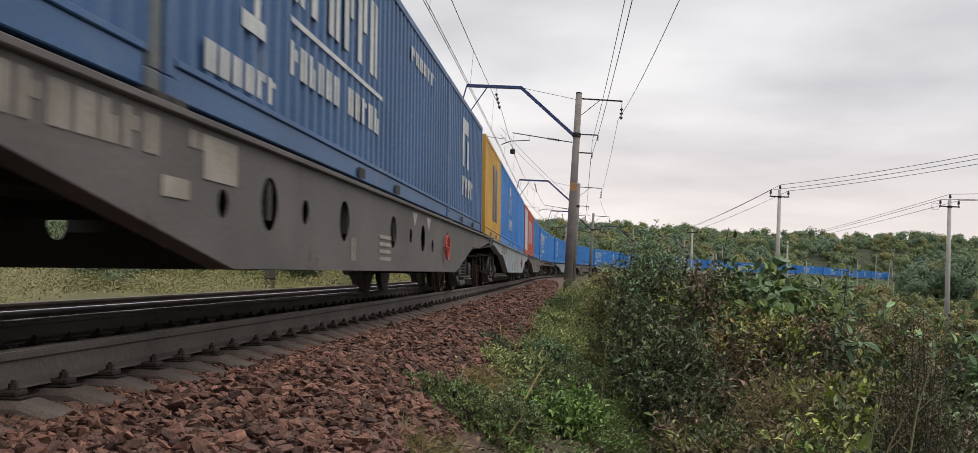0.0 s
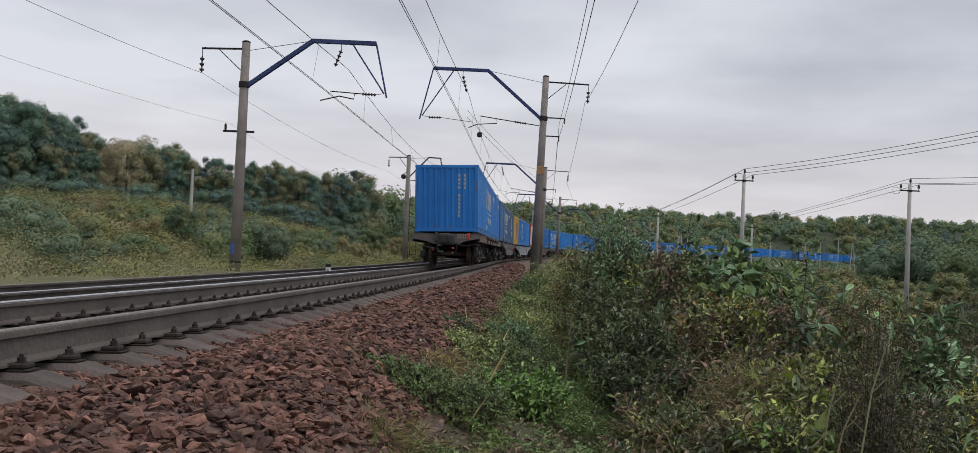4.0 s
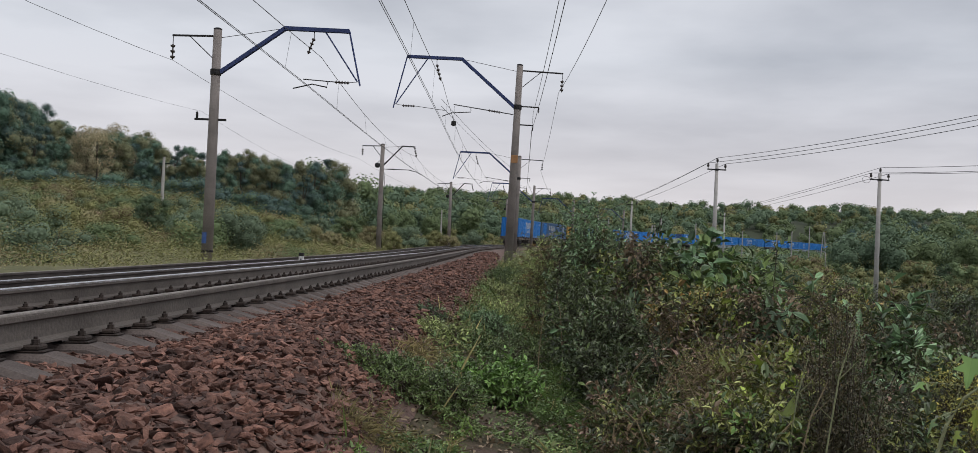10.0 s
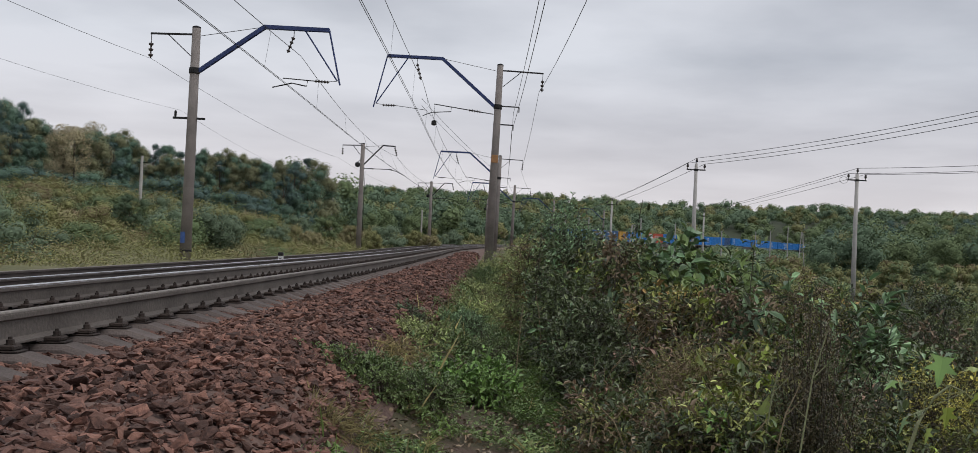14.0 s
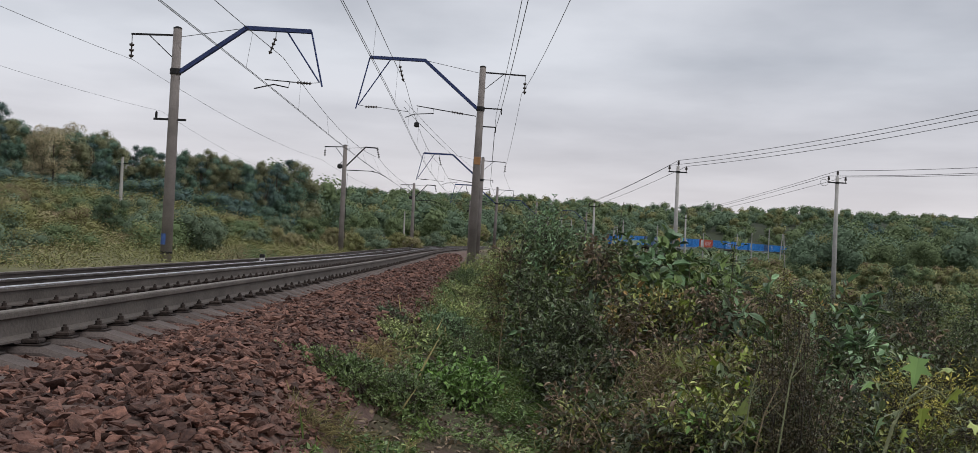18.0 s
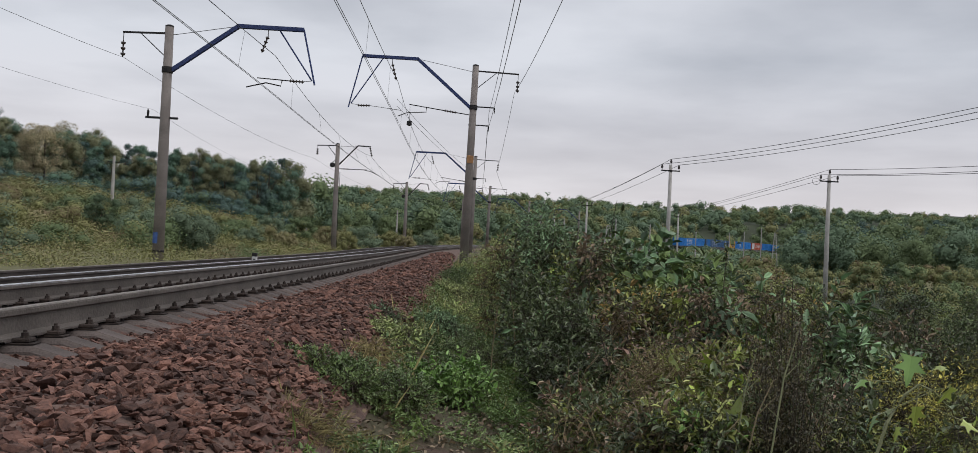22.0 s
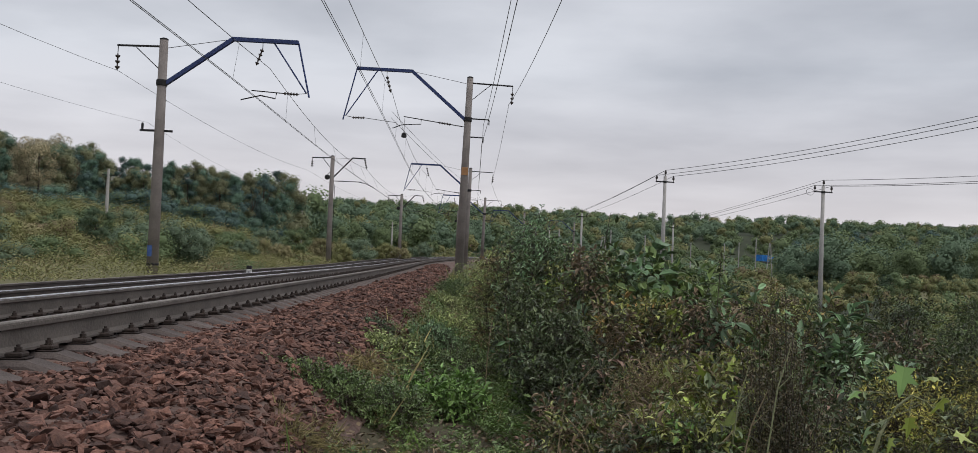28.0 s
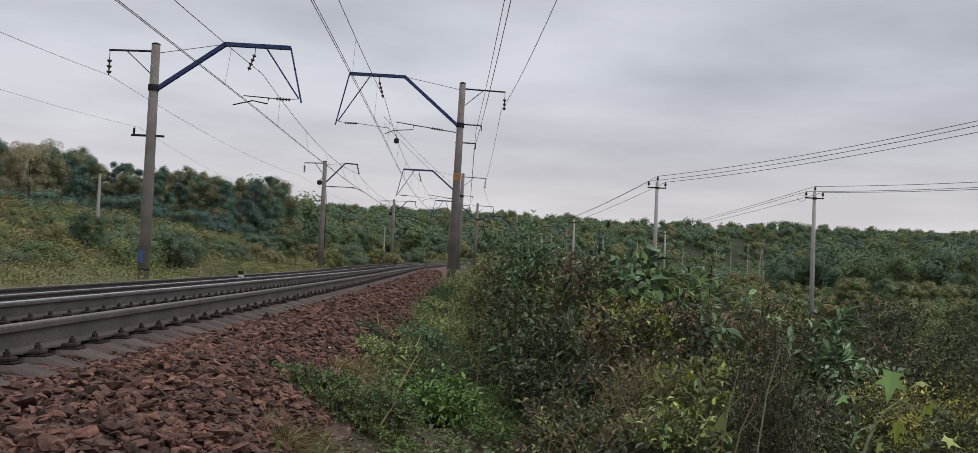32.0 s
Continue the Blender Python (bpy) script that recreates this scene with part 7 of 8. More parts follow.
def build_foreground():
    g = "bushes on the embankment"
    # clumps on the shoulder: column, distance, width, height, leaf
    for i, (p, d, w, h, m, n, size, lab) in enumerate(((678, 10.3, 0.4, 0.22, "leaf_blue", 150, 0.045, "small grey-green weed clump at the ballast's edge"), (790, 7.6, 0.46, 0.26, "leaf_fresh", 170, 0.085, "bright green leafy weed on the shoulder"),
                                                      (600, 6.05, 0.5, 0.2, "leaf_herb", 330, 0.045, "grey-green mugwort clump at the ballast's edge"), (675, 7.5, 0.45, 0.24, "grass_dry", 420, 0.09, "tuft of dry yellow grass"), (562, 4.9, 0.3, 0.2, "grass_dry", 700, 0.07, "tuft of dry yellow grass by the stones"), (545, 4.6, 0.26, 0.16, "grass_dry", 600, 0.07, "tuft of dry yellow grass by the stones"), (600, 4.75, 0.3, 0.16, "grass_dry", 500, 0.07, "tuft of dry yellow grass by the stones"), (650, 7.2, 0.42, 0.26, "grass_dry", 800, 0.09, "tuft of dry yellow grass"), (700, 9.0, 0.5, 0.3, "herb_pale", 200, 0.05, "pale olive weed clump on the shoulder"), (640, 6.2, 0.5, 0.24, "leaf_herb", 220, 0.04, "dark green nettle clump on the shoulder"), (560, 5.9, 0.36, 0.24, "leaf_deep", 220, 0.04, "dark green nettle clump at the ballast's edge"),
                                                      (690, 6.4, 0.55, 0.2, "leaf_herb", 300, 0.042, "low green weed clump on the shoulder"), (880, 8.2, 0.7, 0.28, "grass_green", 700, 0.10, "tuft of bright green grass on the shoulder"), (905, 7.0, 0.6, 0.25, "grass_green", 600, 0.09, "tuft of bright green grass on the shoulder"), (778, 12.0, 0.8, 0.28, "leaf_blue", 380, 0.05, "grey-green weed clump on the shoulder"), (800, 10.2, 0.9, 0.26, "leaf_herb", 380, 0.05, "low herb clump on the shoulder"),
                                                      (795, 20.0, 1.1, 0.38, "herb_pale", 420, 0.07, "green weed clump on the shoulder"), (805, 15.5, 0.9, 0.34, "herb_pale", 380, 0.06, "pale olive weed clump on the shoulder"), (812, 26.0, 1.4, 0.55, "leaf_herb", 420, 0.075, "grey-green weeds by the mast"), (838, 34.0, 1.8, 0.7, "herb_pale", 420, 0.09, "pale weeds by the foot of a mast"))):
        x, y = px(p, d)
        if "grass" in m:
            mix = ("leaf", m, n, size, 0.05)
        else:
            mix = ("sprig", m, n * 2, size * 0.55, 0.5, size * 2.2, 8)
        shrub("weed_clump", lab, x, y, w, w, h, [mix], 300 + i, 22, w * 0.16, 6, 0.003, 0.02, "weed clumps", "weed")
    # bushes, from the far end of the shoulder towards the eye
    rows = ((905, 24, 2.6, 1.8, "herb_pale", "leaf_olive"), (960, 30, 3.0, 2.3, "leaf_olive", "leaf_autumn"), (880, 32, 2.4, 1.5, "herb_pale", "leaf_fresh"), (855, 42, 2.8, 1.4, "herb_pale", "leaf_olive"), (1010, 25, 3.2, 2.8, "leaf_deep", "leaf_olive"), (1075, 22, 2.8, 2.55, "leaf_olive", "leaf_deep"), (1150, 21, 2.8, 2.55, "leaf_deep", "leaf_lime"), (1230, 22, 3.0, 2.3, "leaf_olive", "leaf_deep"), (1300, 19, 2.6, 2.1, "leaf_olive", "leaf_brown"))
    for i, (p, d, w, h, a, b) in enumerate(rows):
        x, y = px(p, d)
        shrub("bush", "dense green bush on the embankment slope", x, y, w, w, h, [("leaf", a, 3600, 0.07, 0.5), ("leaf", b, 1500, 0.07, 0.5)], 330 + i, 60, w * 0.13, 18, 0.011, 0.1, g, "bush")

    def bush(p, d, row, w, deep, label, mixes, seed, count, radius, stems, thick, name="bush", category="bush", stem="twig", low=0.05):
        x, y = px(p, d)
        shrub(name, label, x, y, w, deep, reach(p, d, row), mixes, seed, count, radius, stems, thick, low, g, category, stem=stem)

    S = "sprig"
    # farther row
    bush(880, 13.5, 392, 0.75, 1.0, "wispy olive-brown bush of fine leaves", [(S, "herb_pale", 700, 0.035, 0.35, 0.20, 9), (S, "leaf_autumn", 300, 0.035, 0.4, 0.20, 8), (S, "leaf_brown", 260, 0.035, 0.4, 0.20, 8)], 430, 60, 0.13, 24, 0.006)
    bush(945, 12.2, 352, 0.75, 1.0, "tall dark green bush with small pale-edged leaves", [(S, "leaf_dark", 420, 0.062, 0.42, 0.20, 7), (S, "leaf_blue", 420, 0.06, 0.42, 0.20, 7)], 401, 60, 0.16, 30, 0.009)
    bush(930, 12.8, 334, 0.30, 0.4, "slim grey-green sapling with a leafy top", [(S, "leaf_blue", 200, 0.055, 0.45, 0.22, 7)], 431, 26, 0.14, 6, 0.011, low=1.2)
    bush(928, 10.8, 440, 0.62, 1.0, "dark bush leaning over the grassy shoulder", [(S, "leaf_dark", 600, 0.052, 0.42, 0.16, 7), (S, "leaf_deep", 240, 0.05, 0.45, 0.16, 7)], 402, 60, 0.14, 24, 0.007)
    bush(978, 11.6, 405, 0.32, 0.6, "small lime green bush between darker ones", [(S, "leaf_lime", 140, 0.05, 0.5, 0.14, 6), (S, "leaf_olive", 160, 0.05, 0.5, 0.14, 6)], 421, 30, 0.11, 14, 0.006)
    bush(1012, 10.6, 390, 0.42, 0.5, "sapling with curled brown and green leaves", [(S, "leaf_brown", 150, 0.065, 0.5, 0.2, 6), (S, "leaf_dark", 160, 0.065, 0.5, 0.2, 6), (S, "leaf_blue", 26, 0.10, 0.6, 0.16, 4)], 432, 40, 0.13, 16, 0.007)
    bush(1052, 12.2, 390, 0.8, 0.9, "dull olive bush with soft small leaves", [(S, "leaf_olive", 460, 0.05, 0.45, 0.18, 7), (S, "leaf_deep", 260, 0.05, 0.45, 0.18, 7)], 404, 60, 0.15, 20, 0.007)
    bush(1140, 11.2, 369, 1.0, 0.9, "broad-leaved bush with large heart-shaped leaves", [(S, "leaf_blue", 170, 0.115, 0.72, 0.30, 6), (S, "leaf_deep", 220, 0.11, 0.7, 0.30, 6), (S, "leaf_fresh", 40, 0.10, 0.7, 0.3, 5)], 403, 44, 0.20, 22, 0.010, low=0.3)
    bush(1200, 12.0, 392, 0.6, 0.7, "bush with long drooping green leaves", [(S, "leaf_deep", 150, 0.12, 0.4, 0.32, 7), (S, "leaf_blue", 60, 0.12, 0.4, 0.3, 6)], 433, 36, 0.18, 16, 0.009, low=0.2)
    bush(1272, 9.8, 425, 0.42, 0.5, "upright sumac shoot with drooping leaves and an orange tip", [(S, "leaf_deep", 70, 0.12, 0.36, 0.34, 8), (S, "leaf_blue", 30, 0.11, 0.36, 0.3, 8), (S, "leaf_autumn", 8, 0.06, 0.4, 0.12, 6)], 418, 22, 0.14, 8, 0.008)
    bush(1330, 10.4, 445, 0.95, 1.0, "thin wispy bush of olive-brown leaves", [(S, "leaf_olive", 620, 0.038, 0.4, 0.22, 8), (S, "leaf_brown", 420, 0.038, 0.4, 0.22, 8), (S, "leaf_autumn", 70, 0.05, 0.5, 0.18, 6)], 434, 60, 0.16, 30, 0.006)
    # darker bushes that step down into the hollow
    for i, (p, d, row, w, a, b) in enumerate(((1350, 17.0, 452, 1.7, "leaf_olive", "leaf_brown"), (1420, 16.0, 462, 1.6, "leaf_olive", "leaf_dark"), (1485, 14.5, 474, 1.5, "leaf_dark", "leaf_deep"), (1560, 14.0, 468, 1.7, "leaf_dark", "leaf_olive"), (1640, 14.0, 462, 1.7, "leaf_deep", "leaf_dark"), (1725, 13.0, 470, 1.6, "leaf_dark", "leaf_deep"),
                                              (1450, 11.5, 520, 1.1, "leaf_dark", "leaf_deep"), (1530, 11.0, 516, 1.2, "leaf_dark", "leaf_brown"), (1615, 10.6, 522, 1.2, "leaf_dark", "leaf_deep"), (1700, 10.2, 520, 1.2, "leaf_dark", "leaf_olive"))):
        bush(p, d, row, w, w, "olive bush of small leaves on the slope" if a == "leaf_olive" else "dark green bush of small leaves on the slope", [(S, a, 620, 0.052, 0.45, 0.2, 7), (S, b, 260, 0.052, 0.45, 0.2, 6)], 450 + i, 40, w * 0.15, 20, 0.007)
    # withered middle row
    bush(1100, 9.8, 462, 1.15, 1.0, "bush of curled olive and brown withered leaves", [(S, "leaf_brown", 380, 0.058, 0.45, 0.2, 6), (S, "leaf_olive", 330, 0.055, 0.45, 0.2, 6), (S, "leaf_autumn", 110, 0.055, 0.45, 0.18, 6), (S, "leaf_dark", 260, 0.06, 0.45, 0.2, 6)], 405, 70, 0.15, 40, 0.006, stem="dry_stalk")
    bush(1215, 9.6, 468, 0.75, 0.9, "shrub with withered brown heads and green leaves", [(S, "leaf_dark", 260, 0.075, 0.42, 0.24, 6), (S, "leaf_brown", 280, 0.055, 0.5, 0.2, 6), (S, "leaf_blue", 60, 0.10, 0.45, 0.24, 5)], 408, 56, 0.15, 30, 0.007)
    bush(1165, 8.6, 535, 0.7, 0.8, "dark undergrowth under the withered bush", [(S, "leaf_dark", 360, 0.05, 0.45, 0.16, 7), (S, "leaf_brown", 160, 0.05, 0.45, 0.16, 6)], 435, 50, 0.13, 26, 0.005)
    # dark bush by the shoulder
    bush(980, 9.4, 490, 0.78, 1.0, "dark bush of small glossy lens-shaped leaves", [(S, "leaf_dark", 760, 0.05, 0.42, 0.17, 8), (S, "leaf_blue", 130, 0.05, 0.42, 0.17, 7)], 406, 70, 0.14, 30, 0.006)
    bush(990, 8.0, 560, 0.62, 0.7, "low dark bush of small glossy leaves", [(S, "leaf_dark", 560, 0.046, 0.42, 0.15, 8), (S, "leaf_deep", 120, 0.046, 0.42, 0.15, 7)], 436, 60, 0.12, 26, 0.005)
    bush(1062, 8.2, 548, 0.42, 0.5, "withered shrub with mauve-brown curled leaves", [(S, "leaf_mauve", 110, 0.055, 0.48, 0.18, 6), (S, "leaf_dark", 220, 0.05, 0.42, 0.16, 6)], 437, 40, 0.11, 22, 0.005, stem="dry_stalk")
    bush(1008, 6.6, 622, 0.42, 0.5, "low withered weeds with pinkish-brown leaves", [(S, "leaf_mauve", 70, 0.045, 0.48, 0.14, 6), (S, "leaf_brown", 70, 0.042, 0.45, 0.14, 6), (S, "leaf_deep", 90, 0.042, 0.45, 0.14, 6), (S, "leaf_dark", 230, 0.045, 0.45, 0.14, 6)], 438, 40, 0.10, 24, 0.004, stem="dry_stalk")
    bush(1035, 6.0, 650, 0.6, 0.6, "tangle of withered leaves, dry stems and a few vine leaves", [(S, "leaf_brown", 150, 0.042, 0.45, 0.15, 6), (S, "leaf_deep", 100, 0.042, 0.45, 0.14, 6), (S, "leaf_dark", 290, 0.045, 0.45, 0.14, 6), (S, "leaf_olive", 150, 0.04, 0.45, 0.14, 6), ("star", "leaf_lime", 9, 0.075, 0.5)], 407, 50, 0.11, 40, 0.004, stem="dry_stalk")
    bush(1140, 6.9, 575, 0.55, 0.6, "wispy mass of fine olive stems and dry twigs", [(S, "leaf_olive", 700, 0.026, 0.25, 0.2, 10), (S, "leaf_brown", 260, 0.026, 0.3, 0.18, 8)], 414, 60, 0.11, 60, 0.004, stem="dry_stalk")
    bush(1130, 5.6, 655, 0.6, 0.6, "low tangle of olive weeds and dry twigs", [(S, "leaf_olive", 380, 0.035, 0.35, 0.15, 8), (S, "leaf_dark", 300, 0.04, 0.45, 0.14, 7), (S, "leaf_brown", 160, 0.04, 0.45, 0.14, 6)], 439, 50, 0.10, 46, 0.004, stem="dry_stalk")
    # lime vine
    bush(1222, 6.6, 540, 0.46, 0.5, "thicket of yellow-green vine leaves over dry stems", [("star", "leaf_lime", 70, 0.125, 0.5), (S, "leaf_lime", 50, 0.06, 0.55, 0.18, 5), (S, "leaf_olive", 260, 0.045, 0.5, 0.16, 7), (S, "leaf_dark", 200, 0.045, 0.45, 0.16, 6)], 409, 50, 0.12, 34, 0.005, "vine_thicket", "vine", "dry_stalk")
    bush(1195, 5.4, 640, 0.5, 0.5, "low yellow-green vine over dark twigs", [("star", "leaf_lime", 34, 0.10, 0.5), (S, "leaf_fresh", 60, 0.045, 0.5, 0.14, 6), (S, "leaf_dark", 260, 0.04, 0.45, 0.14, 7), (S, "leaf_olive", 150, 0.04, 0.45, 0.14, 6)], 440, 50, 0.10, 30, 0.004, "vine_thicket", "vine")
    bush(1222, 5.7, 600, 0.36, 0.4, "yellow-green vine leaves climbing on dry stems", [("star", "leaf_lime", 36, 0.12, 0.5), (S, "leaf_lime", 20, 0.05, 0.55, 0.16, 5), (S, "leaf_olive", 160, 0.04, 0.5, 0.15, 6), (S, "leaf_dark", 120, 0.04, 0.45, 0.14, 6)], 443, 40, 0.11, 26, 0.004, "vine_thicket", "vine", "dry_stalk")
    bush(1178, 6.2, 600, 0.34, 0.4, "yellow-green vine leaves among dry stems", [("star", "leaf_lime", 28, 0.11, 0.5), (S, "leaf_lime", 30, 0.045, 0.55, 0.15, 5), (S, "leaf_olive", 150, 0.04, 0.5, 0.15, 6)], 444, 34, 0.10, 26, 0.004, "vine_thicket", "vine", "dry_stalk")
    # feathered leaves by the wormwood, and the slope beyond
    bush(1415, 9.6, 500, 0.7, 0.8, "bush with large oblong pale green leaves", [(S, "leaf_blue", 70, 0.13, 0.42, 0.34, 7), (S, "leaf_deep", 70, 0.12, 0.42, 0.3, 6), (S, "leaf_dark", 200, 0.06, 0.45, 0.2, 6)], 410, 40, 0.16, 18, 0.007)
    bush(1475, 7.4, 545, 0.62, 0.6, "sumac-like bush with long feathered green leaves", [("frond", "leaf_deep", 60, 0.34, 0.085), ("frond", "leaf_blue", 26, 0.34, 0.085), (S, "leaf_dark", 260, 0.055, 0.45, 0.16, 6)], 411, 34, 0.14, 20, 0.006)
    bush(1432, 6.2, 600, 0.42, 0.5, "dark leafy tangle with a few bright vine leaves", [(S, "leaf_dark", 200, 0.05, 0.5, 0.16, 6), ("star", "leaf_lime", 10, 0.075, 0.5), (S, "leaf_mauve", 40, 0.045, 0.45, 0.14, 6)], 423, 34, 0.11, 22, 0.005)
    bush(1500, 5.4, 655, 0.5, 0.5, "low mixed weeds with pale lobed leaves", [("star", "leaf_blue", 40, 0.07, 0.5), (S, "leaf_dark", 260, 0.045, 0.5, 0.14, 6), (S, "leaf_olive", 160, 0.04, 0.45, 0.14, 6)], 441, 40, 0.11, 24, 0.005)
    bush(1572, 6.2, 570, 0.62, 0.7, "soft yellow-green bush of very fine leaves", [(S, "leaf_gold", 1700, 0.026, 0.3, 0.16, 10), (S, "leaf_olive", 600, 0.026, 0.3, 0.16, 10)], 412, 70, 0.13, 26, 0.005)
    bush(1700, 7.4, 575, 0.9, 0.9, "soft olive bush of fine leaves on the slope", [(S, "leaf_olive", 900, 0.028, 0.3, 0.18, 10), (S, "leaf_gold", 1000, 0.026, 0.3, 0.16, 9)], 422, 70, 0.15, 26, 0.005)
    bush(1580, 5.2, 650, 0.6, 0.5, "low olive weeds with fine leaves", [(S, "leaf_olive", 420, 0.03, 0.35, 0.15, 9), (S, "leaf_dark", 220, 0.04, 0.45, 0.14, 7), (S, "leaf_lime", 120, 0.03, 0.35, 0.14, 8)], 442, 50, 0.11, 24, 0.004)
    bush(1680, 5.2, 640, 0.6, 0.6, "low tangle of olive weeds on the slope", [(S, "leaf_olive", 420, 0.03, 0.35, 0.15, 9), (S, "leaf_dark", 220, 0.04, 0.45, 0.14, 7), ("star", "leaf_lime", 10, 0.09, 0.5)], 413, 50, 0.12, 24, 0.004)
    # a vine arches over the slope with large lobed leaves
    r = np.random.RandomState(77)
    x, y = px(1490, 4.6)
    tall = reach(1560, 4.6, 640)
    v = thing("vine", "arching vine shoot with large bright lobed leaves", "vine", g, at=seat(x, y))
    run = [(-0.06, 0.0, -0.05), (-0.04, 0.0, tall * 0.45), (0.0, 0.0, tall * 0.68), (0.07, 0.0, tall * 0.86), (0.15, 0.0, tall * 0.96), (0.22, 0.0, tall), (0.29, 0.0, tall * 0.98), (0.36, 0.0, tall * 0.93)]
    part("stem", Shape().tube(run, [0.010, 0.0095, 0.009, 0.008, 0.007, 0.0055, 0.004, 0.003], 7), "pale_stalk", v)
    for k, (dx, dz, sz) in enumerate(((0.16, 0.14, 0.14), (0.36, 0.0, 0.14), (0.19, -0.10, 0.11), (-0.02, -0.16, 0.12), (0.10, -0.20, 0.10), (0.42, -0.16, 0.12), (-0.07, 0.02, 0.08), (0.30, 0.10, 0.07))):
        at = np.array([[dx, -0.04, tall + dz]])
        part("leaf_stalk", Shape().tube([run[3 + k % 4], tuple(at[0])], 0.002, 5), "pale_stalk", v)
        put("leaf", star_leaves(r, at, np.array([[0.35 * (k % 3 - 1), -0.5, -0.75]]), sz), "leaf_lime" if k % 3 else "leaf_fresh", v)
    # dark feathery weed
    r = np.random.RandomState(55)
    x, y = px(1352, 5.5)
    tall = reach(1352, 5.5, 452)
    t = thing("wormwood", "dark feathery wormwood plant with fine brownish seed stalks", "weed", g, at=seat(x, y))
    P, O, D = [], [], []
    for i in range(56):
        b = r.normal(0, 0.035, 2)
        h = tall * (1.03 - 0.62 * r.rand() ** 0.8)
        out = r.normal(0, 0.15, 2) * (1.45 - 0.75 * h / tall)
        top = np.array([b[0] + out[0], b[1] + out[1], h])
        root = np.array([b[0], b[1], -0.05])
        part("stalk", Shape().tube([root, (root + top) / 2 + (0, 0, 0.03), top], [0.005, 0.0035, 0.0015], 4, caps=False), "twig", t)
        m = 520
        u = r.uniform(0.12, 1.0, (m, 1))
        P.append(root + (top - root) * u + r.normal(0, 0.06, (m, 3)) * (1.15 - u) + r.normal(0, 0.016, (m, 3)))
        O.append(unit(r.normal(0, 0.7, (m, 3)) + (0, 0, 0.9)))
        D.append(u[:, 0] + r.normal(0, 0.2, m) < 0.62)
    P, O, D = np.concatenate(P), np.concatenate(O), np.concatenate(D)
    put("foliage", leaves(r, P[D], O[D], 0.021, 0.4), "seed_dark", t)
    put("foliage", leaves(r, P[~D], O[~D], 0.017, 0.5), "seed_brown", t, "fine brown seed heads")
    # dry stalks that arch through the bushes
    for p, d, row, lean, m in ((1052, 6.9, 575, 0.10, "dry_stalk"), (1046, 7.0, 590, 0.05, "dry_stalk"), (1295, 5.9, 525, 0.22, "pale_stalk"), (1115, 6.6, 640, -0.35, "dry_stalk"), (1000, 6.5, 640, -0.3, "dry_stalk"), (1090, 6.2, 650, 0.4, "dry_stalk"), (1240, 6.0, 600, -0.3, "twig"), (1225, 5.4, 650, 0.3, "twig"), (1180, 8.4, 470, 0.1, "twig"), (1010, 9.8, 400, 0.05, "twig"), (905, 9.6, 470, -0.1, "dry_stalk"), (1380, 6.2, 560, 0.25, "twig"), (1455, 6.5, 590, 0.4, "dry_stalk"), (862, 9.2, 480, 0.05, "dry_stalk"), (965, 6.2, 640, 0.3, "dry_stalk"), (1020, 5.8, 620, 0.35, "dry_stalk"), (1075, 5.6, 640, -0.3, "dry_stalk"), (1105, 6.4, 560, 0.28, "dry_stalk"), (1150, 5.9, 590, -0.22, "dry_stalk"), (1165, 7.2, 510, 0.3, "dry_stalk"), (1085, 7.6, 500, -0.35, "twig"), (1205, 7.0, 520, 0.25, "dry_stalk"), (1255, 5.3, 560, 0.12, "pale_stalk"), (1262, 5.2, 600, 0.2, "dry_stalk"), (1310, 5.0, 520, 0.16, "pale_stalk"), (1180, 5.2, 660, 0.3, "dry_stalk"), (985, 7.6, 560, 0.25, "dry_stalk"), (1130, 9.0, 450, 0.3, "dry_stalk"), (1445, 5.6, 600, -0.3, "dry_stalk")):
        x, y = px(p, d)
        h = reach(p, d, row)
        t = thing("dry_stalk", "thin dry plant stalk leaning among the bushes", "stalk", "dry stalks", at=seat(x, y))
        part("stem", Shape().tube([(0, 0, -0.05), (lean * 0.25, 0.02, h * 0.45), (lean * 0.62, 0.0, h * 0.82), (lean, -0.02, h)], [0.0055, 0.005, 0.004, 0.0022], 6), m, t)
        for k in range(3):
            u = 0.5 + 0.16 * k
            part("side_shoot", Shape().tube([(lean * u * 0.8, 0, h * u), (lean * u * 0.8 + (0.10, -0.12, 0.08)[k], -0.03, h * u + 0.10)], [0.003, 0.0012], 5), m, t)
    # bare stems that stand out of the bushes
    for i, (p, d, h, m) in enumerate(((1032, 11.0, reach(1032, 11.0, 316), "leaf_deep"), (1150, 9.0, 1.5, "leaf_lime"), (1225, 10.0, 2.3, "leaf_deep"), (880, 11.2, 1.6, "leaf_dark"), (1075, 8.4, 1.2, "leaf_brown"), (1290, 7.4, 1.2, "leaf_olive"))):
        x, y = px(p, d)
        t = thing("sapling", "thin upright sapling with a few leaves", "sapling", "saplings", at=seat(x, y))
        q = [(0, 0, -0.1), (r.normal(0, 0.04), r.normal(0, 0.04), h * 0.5), (r.normal(0, 0.1), r.normal(0, 0.1), h)]
        part("stem", Shape().tube(q, [0.009, 0.006, 0.003], 6, caps=False), "twig", t)
        u = r.uniform(0.35, 1.0, (26, 1))
        pos = np.array(q[0]) + (np.array(q[2]) - np.array(q[0])) * u
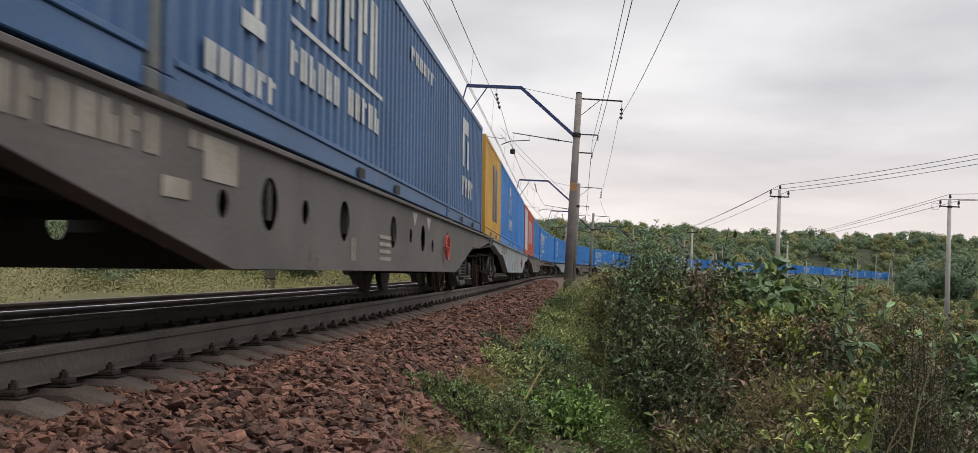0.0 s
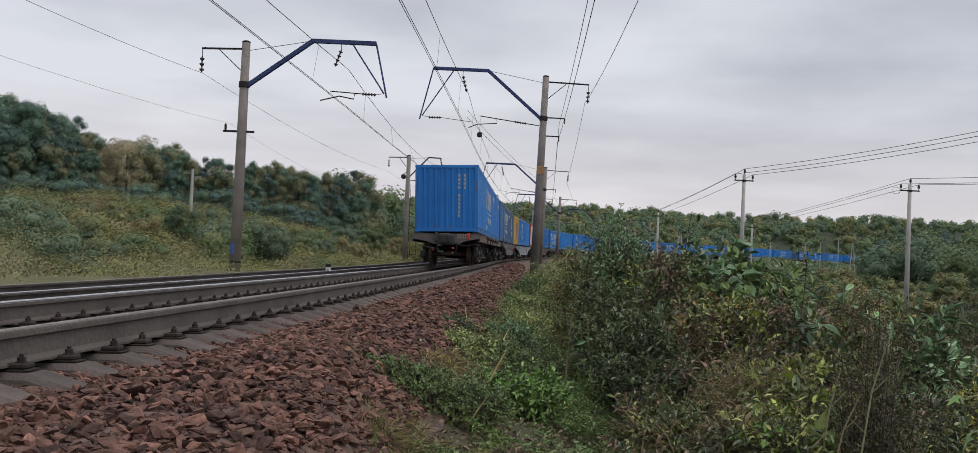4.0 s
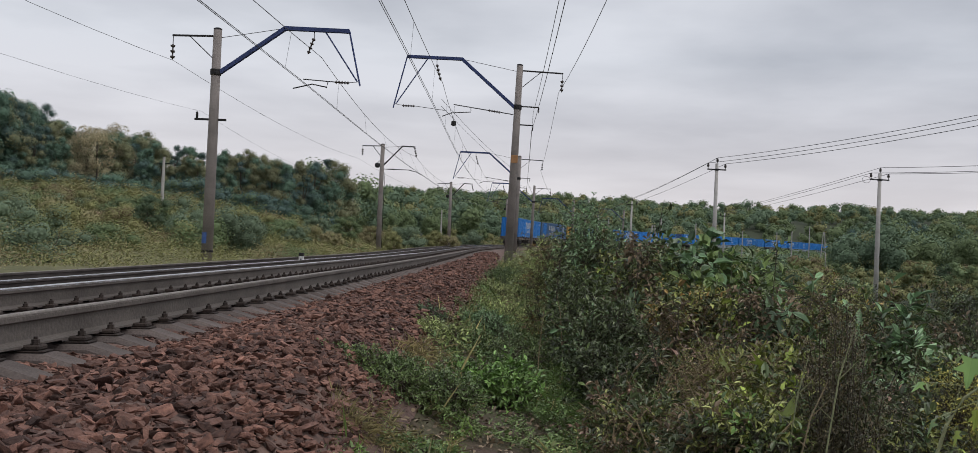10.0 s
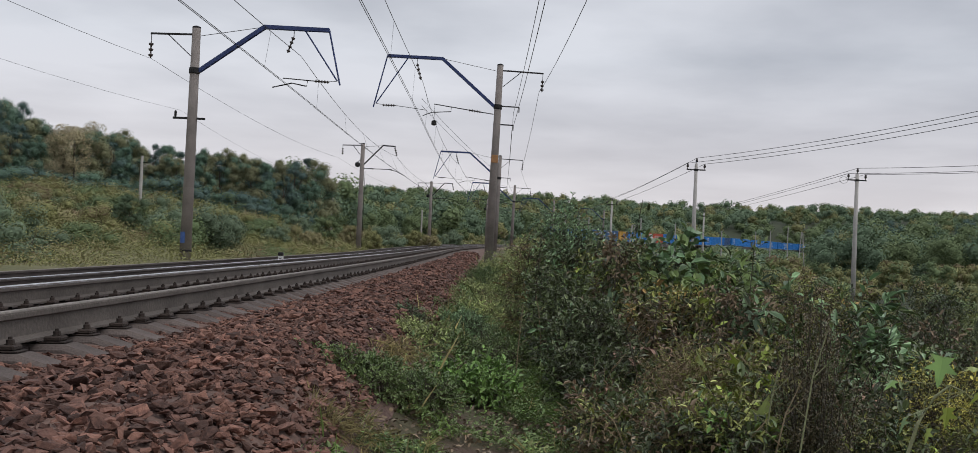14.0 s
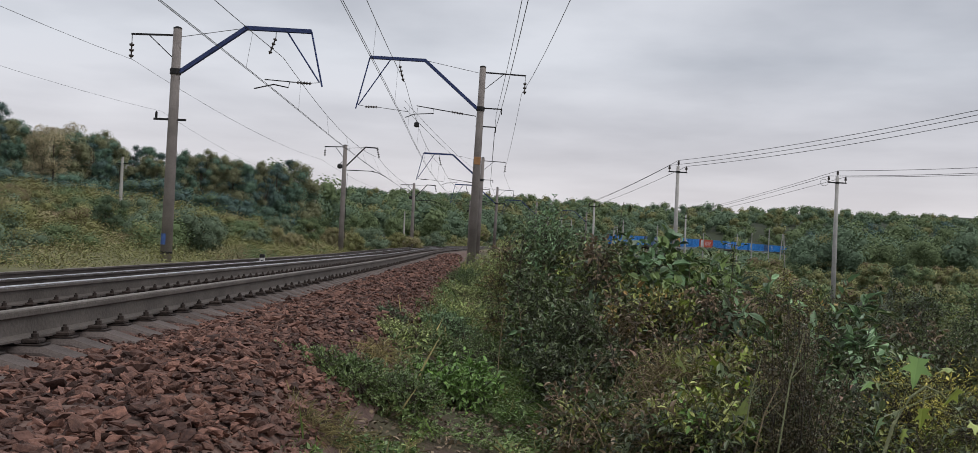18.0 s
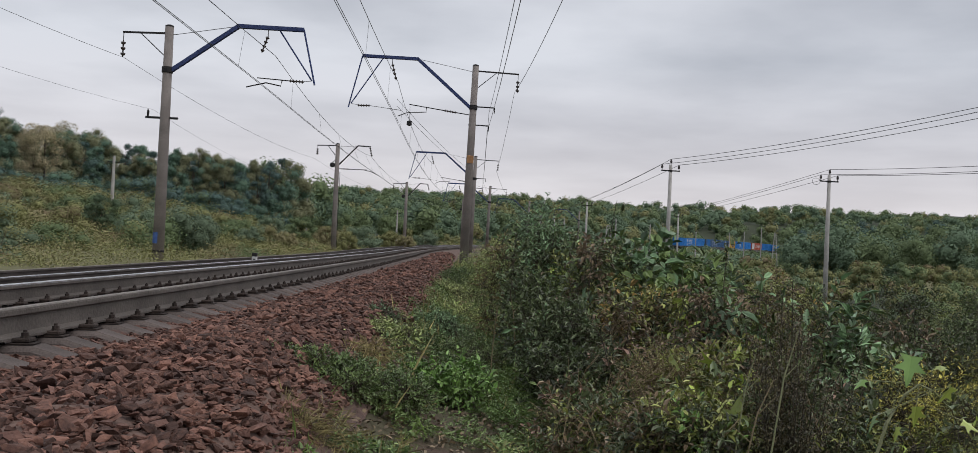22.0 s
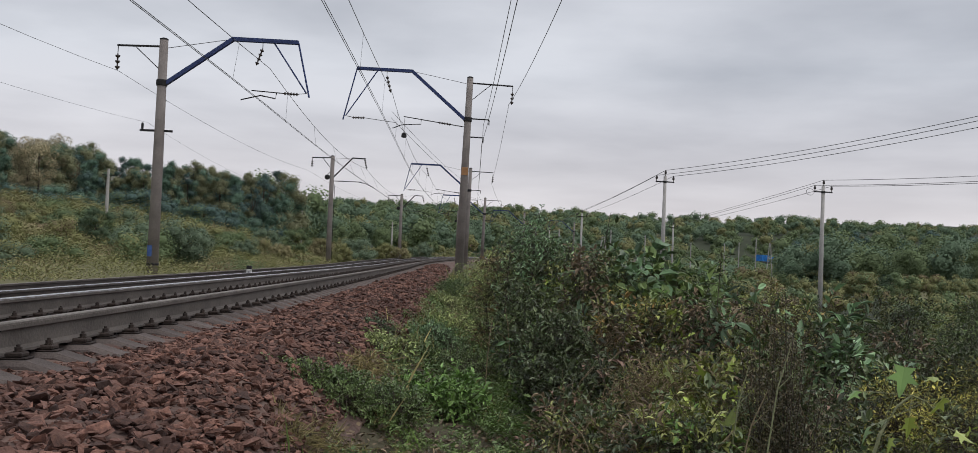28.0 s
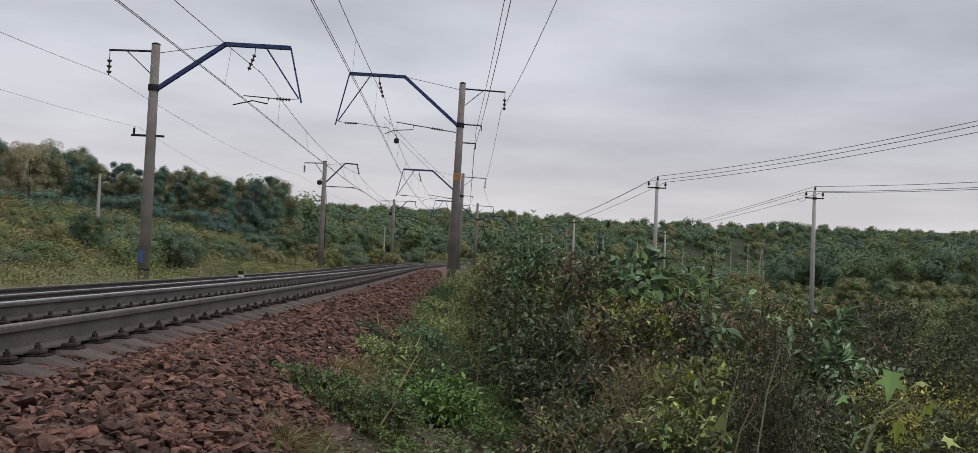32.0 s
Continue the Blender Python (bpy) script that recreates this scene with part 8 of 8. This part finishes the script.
        vf, tw = sprigs(r, pos, unit(r.normal(0, 1, (26, 3)) + (0, 0, 0.5)), 0.13, 5, 0.06, 0.5)
        put("foliage", vf, m, t)
        tagged(put("twig_work", tw, "twig", t), kind="stuff")


def build_posts():
    """A kilometre marker beside the far track, and old posts in the meadow and beyond the hollow."""
    x, y = px(478, 33.0)
    t = thing("marker_post", "short white marker post with a black top", "marker post", at=seat(x, y, 0.0))
    part("post", Shape().box(-0.08, -0.08, -0.1, 0.08, 0.08, 0.42, 0.015), "white_paint", t)
    part("cap", Shape().box(-0.085, -0.085, 0.42, 0.085, 0.085, 0.54, 0.015), "dark_iron", t)
    part("number_bar", Shape().box(-0.03, -0.086, 0.18, 0.03, -0.081, 0.34), "dark_iron", t)
    for p, d, row in ((250, 78, 252), (556, 118, 318), (700, 150, 338), (1052, 165, 352), (968, 160, 350), (1108, 190, 360), (1183, 205, 372), (1238, 215, 374), (1262, 222, 372), (1290, 230, 366), (930, 150, 345)):
        x, y = px(p, d)
        h = reach(p, d, row)
        t = thing("post", "old grey concrete post standing in the scrub", "post", "posts", at=seat(x, y, 0.2))
        part("shaft", Shape().tube([(0, 0, 0), (0, 0, h + 0.2)], [0.15, 0.10], 10), "pole_concrete", t)
        part("crosspiece", Shape().beam((-0.5, 0, h - 0.3), (0.5, 0, h - 0.3), 0.07, 0.07), "dark_iron", t)
    for p, d, row in ((1040, 140, 362), (1313, 260, 374)):
        x, y = px(p, d)
        h = reach(p, d, row)
        t = thing("a_frame_pole", "pale concrete pole in the shape of a letter A", "utility pole", "posts", at=seat(x, y, 0.2))
        for sx in (1, -1):
            part("leg", Shape().tube([(sx * 0.95, 0, 0), (sx * 0.14, 0, h + 0.2)], [0.15, 0.11], 10), "pole_concrete", t)
        part("crossbar", Shape().beam((-0.55, 0, h * 0.5), (0.55, 0, h * 0.5), 0.1, 0.1), "pole_concrete", t)
        part("crossarm", Shape().beam((-0.7, 0, h - 0.2), (0.7, 0, h - 0.2), 0.08, 0.08), "dark_iron", t)


build_posts()
build_wood()
build_far_woods()
build_valley()
build_meadow()
grass_verge()
build_foreground()

build_stones()
motions()
